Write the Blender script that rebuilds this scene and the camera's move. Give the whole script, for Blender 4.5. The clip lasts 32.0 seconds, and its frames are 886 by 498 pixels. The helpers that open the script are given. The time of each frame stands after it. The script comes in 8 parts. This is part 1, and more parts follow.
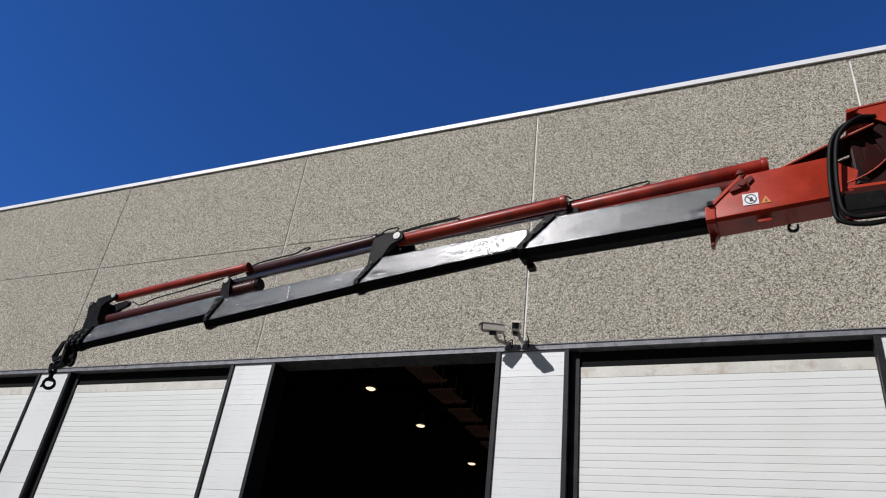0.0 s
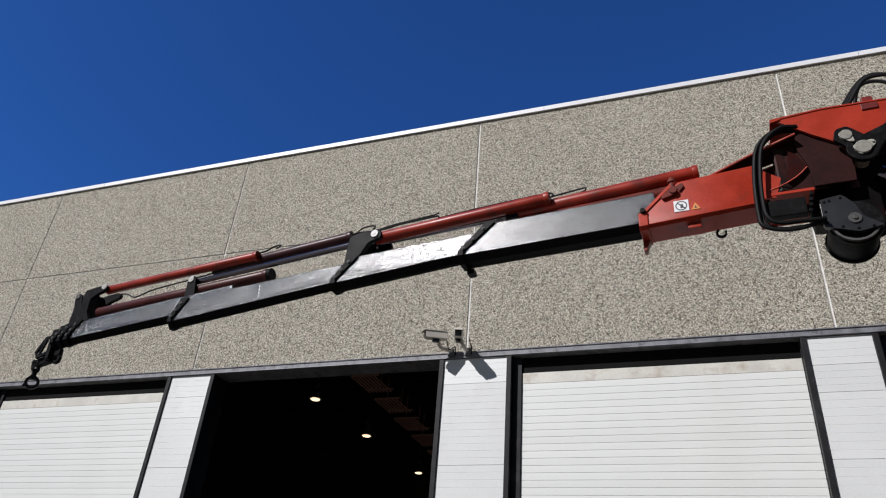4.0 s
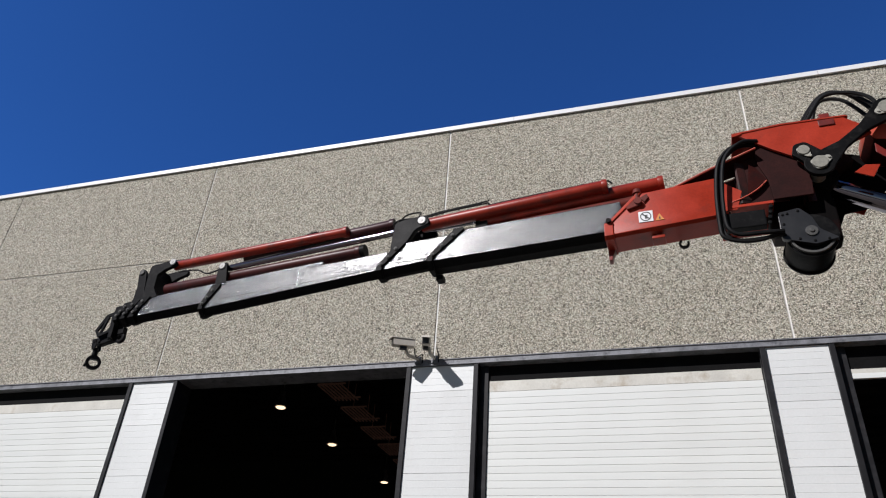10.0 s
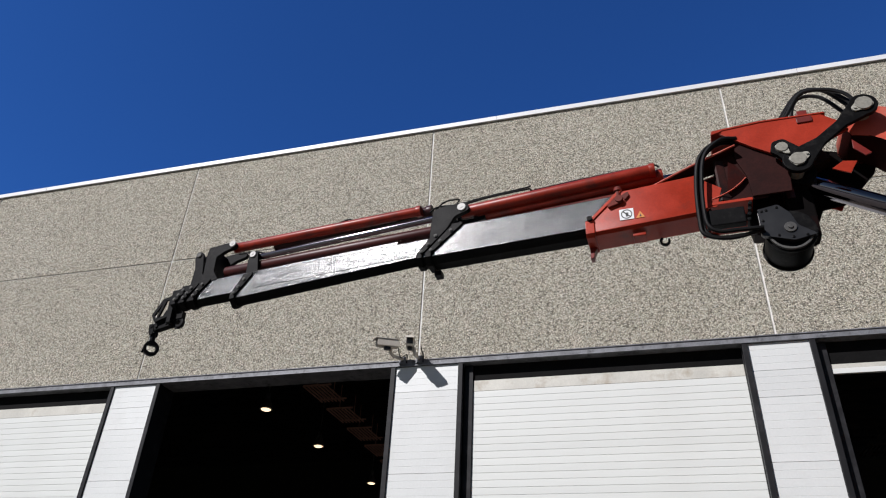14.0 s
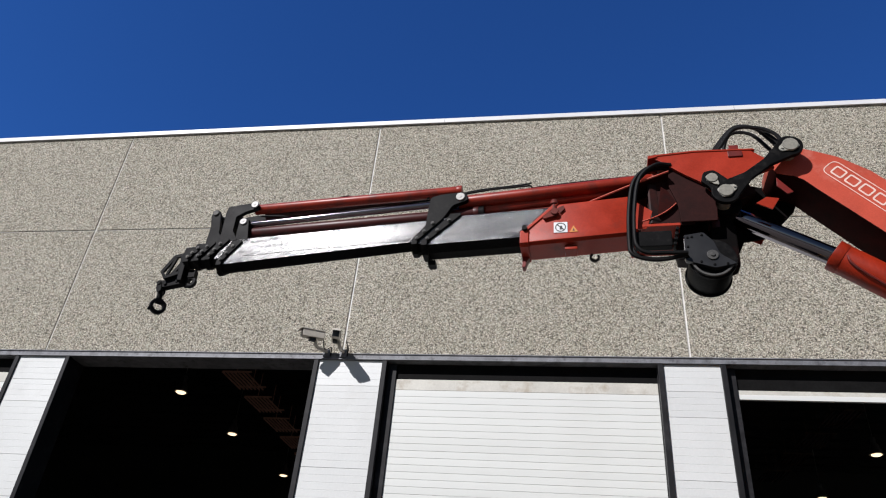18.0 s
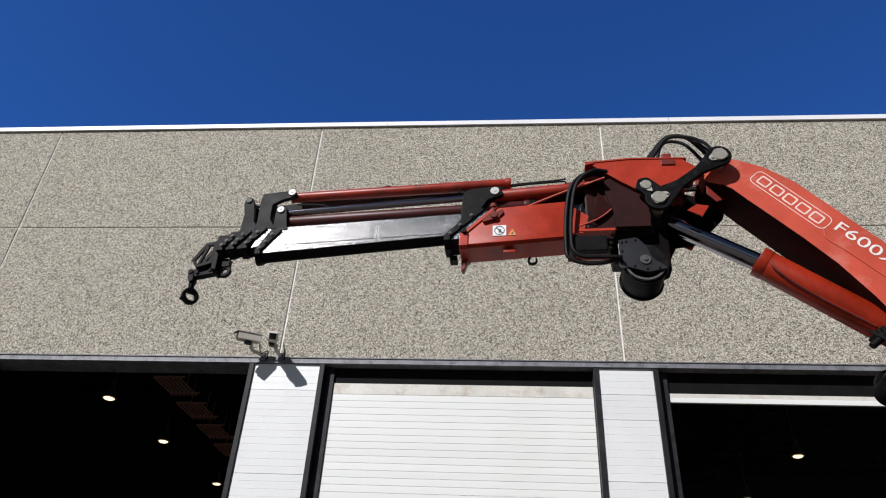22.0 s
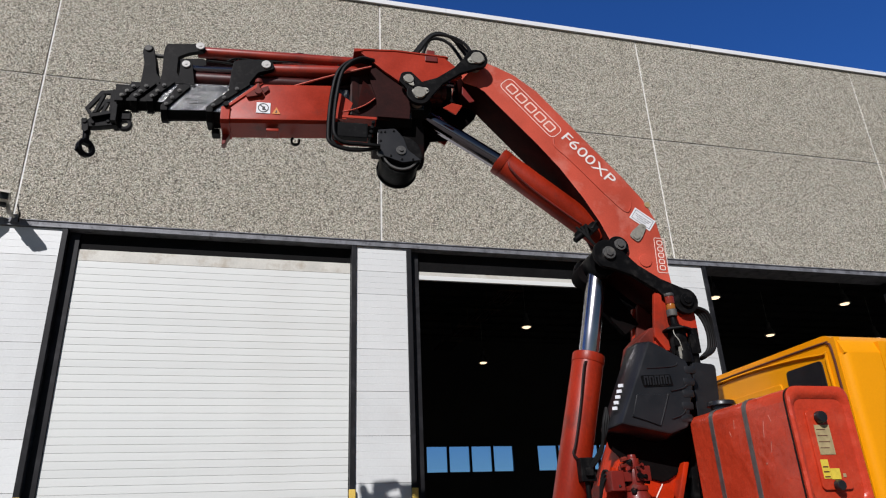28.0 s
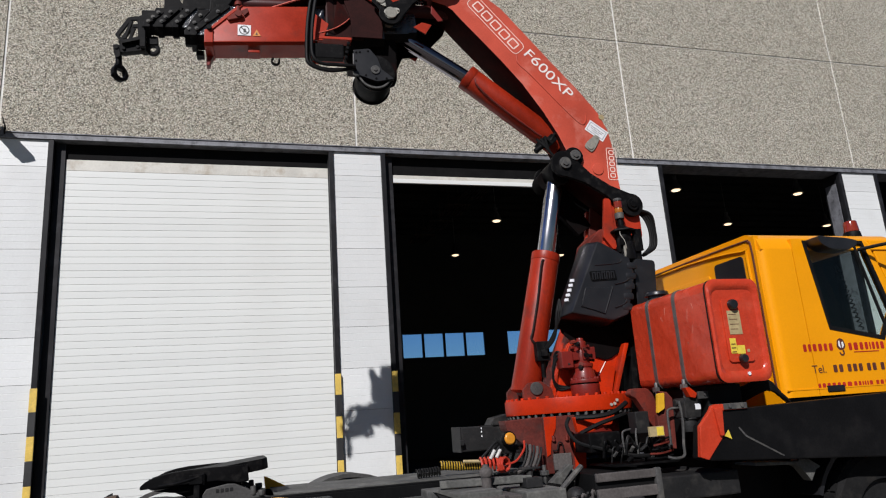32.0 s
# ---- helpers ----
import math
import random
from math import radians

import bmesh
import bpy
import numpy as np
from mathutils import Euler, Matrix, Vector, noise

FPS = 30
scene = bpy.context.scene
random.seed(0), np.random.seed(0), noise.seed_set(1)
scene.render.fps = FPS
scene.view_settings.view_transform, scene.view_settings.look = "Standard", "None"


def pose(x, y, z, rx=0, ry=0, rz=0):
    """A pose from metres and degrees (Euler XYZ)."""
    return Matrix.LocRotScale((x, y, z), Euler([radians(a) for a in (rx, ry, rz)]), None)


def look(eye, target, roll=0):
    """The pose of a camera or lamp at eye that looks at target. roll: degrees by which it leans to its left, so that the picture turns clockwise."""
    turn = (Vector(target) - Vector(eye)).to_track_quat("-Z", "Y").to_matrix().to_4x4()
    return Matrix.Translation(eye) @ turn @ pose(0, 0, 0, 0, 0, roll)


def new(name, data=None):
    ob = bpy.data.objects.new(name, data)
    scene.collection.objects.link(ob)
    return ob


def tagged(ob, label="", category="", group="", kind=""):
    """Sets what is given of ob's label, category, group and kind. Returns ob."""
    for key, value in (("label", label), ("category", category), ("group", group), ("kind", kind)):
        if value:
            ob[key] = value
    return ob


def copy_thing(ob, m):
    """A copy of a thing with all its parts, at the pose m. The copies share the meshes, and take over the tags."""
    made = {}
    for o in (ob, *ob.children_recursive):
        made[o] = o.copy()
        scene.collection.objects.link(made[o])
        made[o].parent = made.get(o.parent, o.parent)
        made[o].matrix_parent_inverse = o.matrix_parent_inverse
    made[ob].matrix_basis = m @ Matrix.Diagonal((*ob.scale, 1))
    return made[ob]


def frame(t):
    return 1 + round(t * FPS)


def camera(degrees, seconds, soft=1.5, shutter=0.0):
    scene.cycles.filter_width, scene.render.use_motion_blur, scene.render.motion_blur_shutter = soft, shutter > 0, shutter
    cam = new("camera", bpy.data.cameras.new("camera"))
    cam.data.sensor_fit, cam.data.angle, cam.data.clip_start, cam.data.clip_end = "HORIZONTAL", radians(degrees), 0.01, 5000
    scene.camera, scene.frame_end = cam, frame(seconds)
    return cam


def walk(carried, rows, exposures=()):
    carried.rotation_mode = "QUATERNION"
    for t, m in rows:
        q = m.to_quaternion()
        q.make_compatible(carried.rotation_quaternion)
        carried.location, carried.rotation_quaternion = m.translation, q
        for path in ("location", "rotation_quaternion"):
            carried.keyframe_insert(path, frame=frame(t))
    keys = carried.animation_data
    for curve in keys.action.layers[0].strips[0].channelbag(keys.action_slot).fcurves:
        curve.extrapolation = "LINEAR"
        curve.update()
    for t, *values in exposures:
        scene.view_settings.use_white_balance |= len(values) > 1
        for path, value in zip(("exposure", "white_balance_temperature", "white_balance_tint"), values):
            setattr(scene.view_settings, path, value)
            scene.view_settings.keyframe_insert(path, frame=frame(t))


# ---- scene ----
cam = camera(64.9, 32.0, 1.15)
PATH = [
    (0, (3.095, -9.371, 1.933), (2.323, -7.817, 2.927), 7.6),
    (0.5, (3.121, -9.347, 1.972), (2.373, -7.776, 2.959), 7.2),
    (1, (3.105, -9.358, 1.943), (2.382, -7.778, 2.935), 7.0),
    (1.5, (3.122, -9.324, 1.963), (2.421, -7.744, 2.968), 6.9),
    (2, (3.136, -9.332, 1.92), (2.466, -7.749, 2.942), 6.8),
    (2.5, (3.144, -9.334, 1.929), (2.479, -7.748, 2.95), 6.4),
    (3, (3.172, -9.323, 1.928), (2.536, -7.73, 2.957), 5.8),
    (3.5, (3.175, -9.318, 1.941), (2.536, -7.711, 2.944), 5.3),
    (4, (3.16, -9.33, 1.927), (2.53, -7.735, 2.957), 4.9),
    (4.5, (3.187, -9.31, 1.947), (2.576, -7.713, 2.984), 4.4),
    (6.5, (3.189, -9.33, 1.93), (2.602, -7.737, 2.988), 4.9),
    (7, (3.195, -9.327, 1.928), (2.63, -7.736, 2.999), 4.9),
    (7.5, (3.201, -9.328, 1.948), (2.645, -7.729, 3.011), 4.7),
    (8, (3.185, -9.325, 1.921), (2.621, -7.729, 2.986), 4.6),
    (8.5, (3.187, -9.324, 1.927), (2.614, -7.725, 2.983), 4.5),
    (9, (3.174, -9.333, 1.903), (2.62, -7.728, 2.959), 4.3),
    (9.5, (3.166, -9.345, 1.894), (2.611, -7.743, 2.955), 4.4),
    (10, (3.177, -9.336, 1.899), (2.633, -7.728, 2.957), 4.2),
    (10.5, (3.178, -9.338, 1.893), (2.637, -7.725, 2.945), 4.0),
    (11, (3.178, -9.33, 1.897), (2.644, -7.716, 2.95), 3.9),
    (11.5, (3.184, -9.336, 1.893), (2.653, -7.719, 2.944), 3.6),
    (12, (3.196, -9.323, 1.901), (2.665, -7.71, 2.957), 3.5),
    (12.5, (3.203, -9.313, 1.911), (2.67, -7.698, 2.962), 3.5),
    (13, (3.206, -9.295, 1.914), (2.681, -7.677, 2.965), 3.6),
    (13.5, (3.211, -9.303, 1.913), (2.697, -7.687, 2.973), 3.3),
    (15.5, (3.208, -9.295, 1.893), (2.71, -7.668, 2.946), 2.9),
    (16, (3.207, -9.283, 1.9), (2.717, -7.661, 2.963), 3.2),
    (16.5, (3.217, -9.28, 1.9), (2.765, -7.651, 2.969), 3.4),
    (17, (3.219, -9.286, 1.897), (2.805, -7.655, 2.978), 4.1),
    (17.5, (3.227, -9.288, 1.891), (2.865, -7.648, 2.976), 4.4),
    (18, (3.23, -9.292, 1.889), (2.901, -7.636, 2.961), 5.3),
    (18.5, (3.237, -9.285, 1.888), (2.918, -7.626, 2.959), 4.8),
    (19, (3.247, -9.273, 1.882), (2.954, -7.613, 2.958), 4.4),
    (19.5, (3.243, -9.273, 1.875), (2.962, -7.609, 2.948), 4.5),
    (20, (3.251, -9.278, 1.879), (2.976, -7.625, 2.97), 4.3),
    (20.5, (3.241, -9.278, 1.872), (2.98, -7.619, 2.959), 4.2),
    (21, (3.243, -9.274, 1.881), (2.99, -7.622, 2.979), 3.8),
    (21.5, (3.24, -9.275, 1.86), (3.025, -7.617, 2.958), 3.6),
    (22, (3.255, -9.258, 1.864), (3.09, -7.594, 2.961), 3.1),
    (22.5, (3.259, -9.275, 1.858), (3.103, -7.61, 2.955), 2.9),
    (23, (3.261, -9.268, 1.858), (3.127, -7.601, 2.953), 3.0),
    (23.5, (3.264, -9.267, 1.85), (3.138, -7.6, 2.948), 2.6),
    (24, (3.268, -9.267, 1.851), (3.17, -7.604, 2.958), 2.5),
    (24.5, (3.266, -9.264, 1.844), (3.223, -7.584, 2.928), 1.9),
    (25, (3.28, -9.265, 1.844), (3.336, -7.563, 2.892), 1.0),
    (25.5, (3.224, -9.343, 1.841), (3.454, -7.659, 2.894), -2.3),
    (27.5, (3.423, -9.415, 1.818), (3.756, -7.637, 2.672), 0.1),
    (28, (3.378, -9.553, 1.792), (3.858, -7.775, 2.573), -2.6),
    (28.5, (3.307, -9.696, 1.757), (3.828, -7.885, 2.427), -4.3),
    (29, (3.296, -9.846, 1.733), (3.816, -8.003, 2.312), -2.9),
    (29.5, (3.288, -9.967, 1.733), (3.8, -8.119, 2.301), -3.1),
    (30, (3.198, -10.073, 1.716), (3.722, -8.233, 2.299), -3.6),
    (30.5, (3.128, -10.155, 1.694), (3.777, -8.322, 2.164), -2.8),
    (30.6, (3.141, -10.163, 1.690), (3.808, -8.333, 2.134), -2.7),
    (31, (3.119, -10.196, 1.706), (3.718, -8.341, 2.153), -2.7),
    (31.5, (3.159, -10.233, 1.706), (3.748, -8.38, 2.173), -3.5),
    (32, (3.185, -10.251, 1.714), (3.751, -8.395, 2.196), -4.1),
]
walk(cam, [(t, look(eye, target, roll)) for t, eye, target, roll in PATH], [(0, -0.15), (5, -0.13), (8, -0.04), (16, -0.03), (20, 0.06), (25.5, 0.07), (28, -0.09), (32, -0.08)])

# ---- light ----
TO_SUN = Vector((-0.665, -1.0, 0.935)).normalized()
sun_data = bpy.data.lights.new("sun", "SUN")
sun_data.energy, sun_data.angle, sun_data.color = 5.0, radians(0.53), (1.0, 0.968, 0.985)
sun = new("sun", sun_data)
sun.rotation_euler = TO_SUN.to_track_quat("Z", "Y").to_euler()
sun.location = (0, -30, 30)
world = bpy.data.worlds.new("sky")
scene.world = world
world.use_nodes = True
wn = world.node_tree.nodes
sky = wn.new("ShaderNodeTexSky")
sky.sky_type, sky.sun_disc = "NISHITA", False
sky.sun_elevation, sky.sun_rotation = math.asin(TO_SUN.z), radians(213.6)
sky.altitude, sky.air_density, sky.dust_density, sky.ozone_density = 900, 0.9, 0.45, 3.0
wn["Background"].inputs["Strength"].default_value = 0.075
deep = wn.new("ShaderNodeMix")
deep.data_type, deep.blend_type = "RGBA", "MULTIPLY"
deep.inputs["Factor"].default_value = 1.0
# deep blue high up and away from the sun, paler low down, whiter and dimmer-blue on the sun's side
place, part_z = wn.new("ShaderNodeTexCoord"), wn.new("ShaderNodeSeparateXYZ")
rise, turn = wn.new("ShaderNodeMapRange"), wn.new("ShaderNodeMapRange")
for node, lo, hi in ((rise, 0.04, 0.36), (turn, -0.55, 0.25)):
    node.interpolation_type = "SMOOTHSTEP"
    node.inputs["From Min"].default_value, node.inputs["From Max"].default_value = lo, hi
tint, sunward = wn.new("ShaderNodeMix"), wn.new("ShaderNodeMix")
tint.data_type = sunward.data_type = "RGBA"
tint.inputs["A"].default_value, tint.inputs["B"].default_value = (0.95, 0.95, 0.95, 1), (0.36, 0.90, 1.80, 1)
sunward.inputs["A"].default_value = (0.46, 0.46, 0.44, 1)
links = world.node_tree.links
links.new(place.outputs["Generated"], part_z.inputs[0])
links.new(part_z.outputs["Z"], rise.inputs["Value"])
links.new(part_z.outputs["Y"], turn.inputs["Value"])
links.new(rise.outputs[0], tint.inputs["Factor"])
links.new(turn.outputs[0], sunward.inputs["Factor"])
links.new(tint.outputs["Result"], sunward.inputs["B"])
links.new(sunward.outputs["Result"], deep.inputs["B"])
links.new(sky.outputs[0], deep.inputs["A"])
links.new(deep.outputs["Result"], wn["Background"].inputs["Color"])


# ---- materials ----
def rgb(c, k=1.0):
    return (min(c[0] * k, 1), min(c[1] * k, 1), min(c[2] * k, 1), 1)


def ramp(nodes, stops):
    r = nodes.new("ShaderNodeValToRGB")
    while len(r.color_ramp.elements) < len(stops):
        r.color_ramp.elements.new(0.5)
    for e, (p, c) in zip(r.color_ramp.elements, stops):
        e.position, e.color = p, c
    return r


def material(name, base, rough=0.5, metal=0.0, vary=0.15, scale=3.0, grain=0.1, grain_scale=60.0, bump=0.1,
             dirt=None, dirt_amount=0.0, dirt_scale=2.0, coat=0.0, stretch=(1, 1, 1), rough_vary=0.1, random=0.0, spec=0.5, dent=0.0):
    """A painted, metal, rubber or stone surface with wear at two scales."""
    m = bpy.data.materials.new(name)
    m.use_nodes = True
    n, l = m.node_tree.nodes, m.node_tree.links
    p = n["Principled BSDF"]
    co, mp = n.new("ShaderNodeTexCoord"), n.new("ShaderNodeMapping")
    mp.inputs["Scale"].default_value = stretch
    l.new(co.outputs["Object"], mp.inputs["Vector"])
    big, fine = n.new("ShaderNodeTexNoise"), n.new("ShaderNodeTexNoise")
    for tex, s, d in ((big, scale, 5), (fine, grain_scale, 3)):
        tex.inputs["Scale"].default_value, tex.inputs["Detail"].default_value = s, d
        l.new(mp.outputs[0], tex.inputs["Vector"])
    r1 = ramp(n, [(0.3, rgb(base, 1 - vary)), (0.7, rgb(base, 1 + vary))])
    l.new(big.outputs["Fac"], r1.inputs["Fac"])
    r2 = ramp(n, [(0.3, (1 - grain,) * 3 + (1,)), (0.7, (1, 1, 1, 1))])
    l.new(fine.outputs["Fac"], r2.inputs["Fac"])
    mix = n.new("ShaderNodeMix")
    mix.data_type, mix.blend_type = "RGBA", "MULTIPLY"
    mix.inputs["Factor"].default_value = 1.0
    l.new(r1.outputs[0], mix.inputs["A"])
    l.new(r2.outputs[0], mix.inputs["B"])
    out = mix.outputs["Result"]
    if random:
        info = n.new("ShaderNodeObjectInfo")
        r4 = ramp(n, [(0.0, (1 - random,) * 3 + (1,)), (1.0, (1, 1, 1, 1))])
        l.new(info.outputs["Random"], r4.inputs["Fac"])
        m4 = n.new("ShaderNodeMix")
        m4.data_type, m4.blend_type = "RGBA", "MULTIPLY"
        m4.inputs["Factor"].default_value = 1.0
        l.new(out, m4.inputs["A"])
        l.new(r4.outputs[0], m4.inputs["B"])
        out = m4.outputs["Result"]
    if dirt:
        dn = n.new("ShaderNodeTexNoise")
        dn.inputs["Scale"].default_value, dn.inputs["Detail"].default_value, dn.inputs["Roughness"].default_value = dirt_scale, 8, 0.65
        l.new(mp.outputs[0], dn.inputs["Vector"])
        r3 = ramp(n, [(0.52, (0, 0, 0, 1)), (0.72, (dirt_amount,) * 3 + (1,))])
        l.new(dn.outputs["Fac"], r3.inputs["Fac"])
        m3 = n.new("ShaderNodeMix")
        m3.data_type = "RGBA"
        l.new(r3.outputs[0], m3.inputs["Factor"])
        l.new(out, m3.inputs["A"])
        m3.inputs["B"].default_value = rgb(dirt)
        out = m3.outputs["Result"]
    l.new(out, p.inputs["Base Color"])
    rr = n.new("ShaderNodeMapRange")
    rr.inputs["To Min"].default_value, rr.inputs["To Max"].default_value = max(rough - rough_vary, 0.03), min(rough + rough_vary, 1)
    l.new(big.outputs["Fac"], rr.inputs["Value"])
    l.new(rr.outputs[0], p.inputs["Roughness"])
    p.inputs["Metallic"].default_value = metal
    p.inputs["Coat Weight"].default_value = coat
    p.inputs["Specular IOR Level"].default_value = spec
    if bump:
        b = n.new("ShaderNodeBump")
        b.inputs["Strength"].default_value, b.inputs["Distance"].default_value = bump, 0.006
        l.new(fine.outputs["Fac"], b.inputs["Height"])
        l.new(b.outputs[0], p.inputs["Normal"])
        if dent:
            d = n.new("ShaderNodeBump")
            d.inputs["Strength"].default_value, d.inputs["Distance"].default_value = dent, 0.04
            l.new(big.outputs["Fac"], d.inputs["Height"])
            l.new(d.outputs[0], b.inputs["Normal"])
    return m


def aggregate_material():
    """Washed exposed-aggregate concrete: pebbles of 15 to 30 mm in grey cement."""
    m = bpy.data.materials.new("exposed_aggregate")
    m.use_nodes = True
    n, l = m.node_tree.nodes, m.node_tree.links
    p = n["Principled BSDF"]
    co = n.new("ShaderNodeNewGeometry")
    v, edge = n.new("ShaderNodeTexVoronoi"), n.new("ShaderNodeTexVoronoi")
    edge.feature = "DISTANCE_TO_EDGE"
    for t in (v, edge):
        t.inputs["Scale"].default_value, t.inputs["Randomness"].default_value = 64.0, 1.0
        l.new(co.outputs["Position"], t.inputs["Vector"])
    sep = n.new("ShaderNodeSeparateColor")
    l.new(v.outputs["Color"], sep.inputs[0])
    stones = ramp(n, [(0.0, (0.05, 0.042, 0.033, 1)), (0.15, (0.39, 0.352, 0.288, 1)), (0.45, (0.68, 0.625, 0.52, 1)), (0.72, (0.89, 0.835, 0.72, 1)), (1.0, (0.95, 0.93, 0.855, 1))])
    l.new(sep.outputs[0], stones.inputs["Fac"])
    gap = ramp(n, [(0.0, (0.07, 0.066, 0.06, 1)), (0.145, (1, 1, 1, 1))])
    l.new(edge.outputs["Distance"], gap.inputs["Fac"])
    big, patch = n.new("ShaderNodeTexNoise"), n.new("ShaderNodeTexNoise")
    for t, k in ((big, 0.5), (patch, 7.0)):
        t.inputs["Scale"].default_value, t.inputs["Detail"].default_value = k, 5
        l.new(co.outputs["Position"], t.inputs["Vector"])
    tone = ramp(n, [(0.3, (0.95, 0.945, 0.93, 1)), (0.7, (1.0, 1.0, 1.0, 1))])
    l.new(big.outputs["Fac"], tone.inputs["Fac"])
    moss = ramp(n, [(0.35, (1.0, 0.98, 0.95, 1)), (0.65, (0.93, 0.95, 0.90, 1))])
    l.new(patch.outputs["Fac"], moss.inputs["Fac"])
    last = stones.outputs[0]
    for t in (gap, tone, moss):
        k = n.new("ShaderNodeMix")
        k.data_type, k.blend_type = "RGBA", "MULTIPLY"
        k.inputs["Factor"].default_value = 1.0
        l.new(last, k.inputs["A"])
        l.new(t.outputs[0], k.inputs["B"])
        last = k.outputs["Result"]
    l.new(last, p.inputs["Base Color"])
    p.inputs["Roughness"].default_value = 0.85
    b = n.new("ShaderNodeBump")
    b.inputs["Strength"].default_value, b.inputs["Distance"].default_value = 0.9, 0.020
    l.new(edge.outputs["Distance"], b.inputs["Height"])
    l.new(b.outputs[0], p.inputs["Normal"])
    return m


def boom_paint():
    """Thick brushed black paint: a gloss broken by brush marks, scuffs and scraped dashes."""
    m = bpy.data.materials.new("boom_black_brushed_paint")
    m.use_nodes = True
    n, l = m.node_tree.nodes, m.node_tree.links
    p = n["Principled BSDF"]
    co = n.new("ShaderNodeTexCoord")
    tex = {}
    for name, scale, detail, stretch in (("fleck", 75, 2, (0.8, 1, 1)), ("streak", 22, 4, (0.16, 1, 1)), ("worn", 5, 6, (0.45, 1, 1))):
        mp, t = n.new("ShaderNodeMapping"), n.new("ShaderNodeTexNoise")
        mp.inputs["Scale"].default_value = stretch
        t.inputs["Scale"].default_value, t.inputs["Detail"].default_value, t.inputs["Roughness"].default_value = scale, detail, 0.62
        l.new(co.outputs["Object"], mp.inputs["Vector"])
        l.new(mp.outputs[0], t.inputs["Vector"])
        tex[name] = t.outputs["Fac"]
    base = ramp(n, [(0.35, (0.008, 0.0082, 0.0085, 1)), (0.62, (0.018, 0.018, 0.0185, 1)), (0.75, (0.05, 0.049, 0.047, 1))])
    l.new(tex["worn"], base.inputs["Fac"])
    l.new(base.outputs[0], p.inputs["Base Color"])
    rough = n.new("ShaderNodeMapRange")
    rough.inputs["From Min"].default_value, rough.inputs["From Max"].default_value = 0.3, 0.7
    rough.inputs["To Min"].default_value, rough.inputs["To Max"].default_value = 0.14, 0.275
    l.new(tex["streak"], rough.inputs["Value"])
    l.new(rough.outputs[0], p.inputs["Roughness"])
    p.inputs["Specular IOR Level"].default_value, p.inputs["IOR"].default_value = 1.0, 1.68
    drops = n.new("ShaderNodeMapRange")
    drops.interpolation_type = "SMOOTHSTEP"
    drops.inputs["From Min"].default_value, drops.inputs["From Max"].default_value = 0.46, 0.70
    l.new(tex["fleck"], drops.inputs["Value"])
    tex["drops"] = drops.outputs[0]
    last = None
    for name, strength, dist in (("streak", 0.14, 0.006), ("drops", 0.75, 0.0034)):
        b = n.new("ShaderNodeBump")
        b.inputs["Strength"].default_value, b.inputs["Distance"].default_value = strength, dist
        l.new(tex[name], b.inputs["Height"])
        if last:
            l.new(last, b.inputs["Normal"])
        last = b.outputs[0]
    l.new(last, p.inputs["Normal"])
    return m


def glow_material(name, color, strength):
    m = bpy.data.materials.new(name)
    m.use_nodes = True
    p = m.node_tree.nodes["Principled BSDF"]
    p.inputs["Base Color"].default_value = (*color, 1)
    p.inputs["Emission Color"].default_value = (*color, 1)
    p.inputs["Emission Strength"].default_value = strength
    return m


def glass_material(name, tint, clear=0.8):
    """Thin window glass: tinted see-through with a clear gloss."""
    m = bpy.data.materials.new(name)
    m.use_nodes = True
    n, l = m.node_tree.nodes, m.node_tree.links
    n.remove(n["Principled BSDF"])
    see, gloss, mix = n.new("ShaderNodeBsdfTransparent"), n.new("ShaderNodeBsdfGlossy"), n.new("ShaderNodeMixShader")
    see.inputs["Color"].default_value = (*[c * clear for c in tint], 1)
    gloss.inputs["Roughness"].default_value = 0.03
    mix.inputs[0].default_value = 0.035
    l.new(see.outputs[0], mix.inputs[1])
    l.new(gloss.outputs[0], mix.inputs[2])
    l.new(mix.outputs[0], n["Material Output"].inputs["Surface"])
    return m


AGG = aggregate_material()
COPING = material("coping_white_metal", (0.74, 0.75, 0.76), 0.45, 0.0, 0.05, 2, 0.05)
SEALANT = material("joint_sealant", (0.74, 0.73, 0.69), 0.8, 0, 0.15, 4, 0.15)
STEEL_DARK = material("frame_paint_anthracite", (0.014, 0.014, 0.0155), 0.5, 0, 0.25, 3, 0.15, dirt=(0.06, 0.06, 0.065), dirt_amount=0.35, dirt_scale=6, spec=0.2)
STEEL_GREY = material("lintel_grey_steel", (0.20, 0.205, 0.222), 0.55, 0.1, 0.3, 6, 0.3, dirt=(0.045, 0.045, 0.05), dirt_amount=1.0, dirt_scale=11)
CLAD = material("white_cladding_paint", (0.735, 0.755, 0.74), 0.45, 0, 0.04, 0.9, 0.05, 40, 0.05, dirt=(0.54, 0.54, 0.52), dirt_amount=0.35, dirt_scale=1.6, random=0.14)
SLAT = material("door_slat_paint", (0.715, 0.735, 0.705), 0.42, 0, 0.03, 0.7, 0.04, 50, 0.05, dirt=(0.57, 0.57, 0.53), dirt_amount=0.25, dirt_scale=1.2, random=0.05, stretch=(0.5, 1, 3))
SLAT_STAIN = material("door_top_stained", (0.60, 0.59, 0.53), 0.5, 0, 0.1, 3, 0.1, dirt=(0.36, 0.30, 0.22), dirt_amount=0.7, dirt_scale=5)
YELLOW_GUARD = material("guard_yellow", (0.72, 0.50, 0.10), 0.5, 0, 0.12, 6, 0.15, dirt=(0.2, 0.16, 0.08), dirt_amount=0.5, dirt_scale=9)
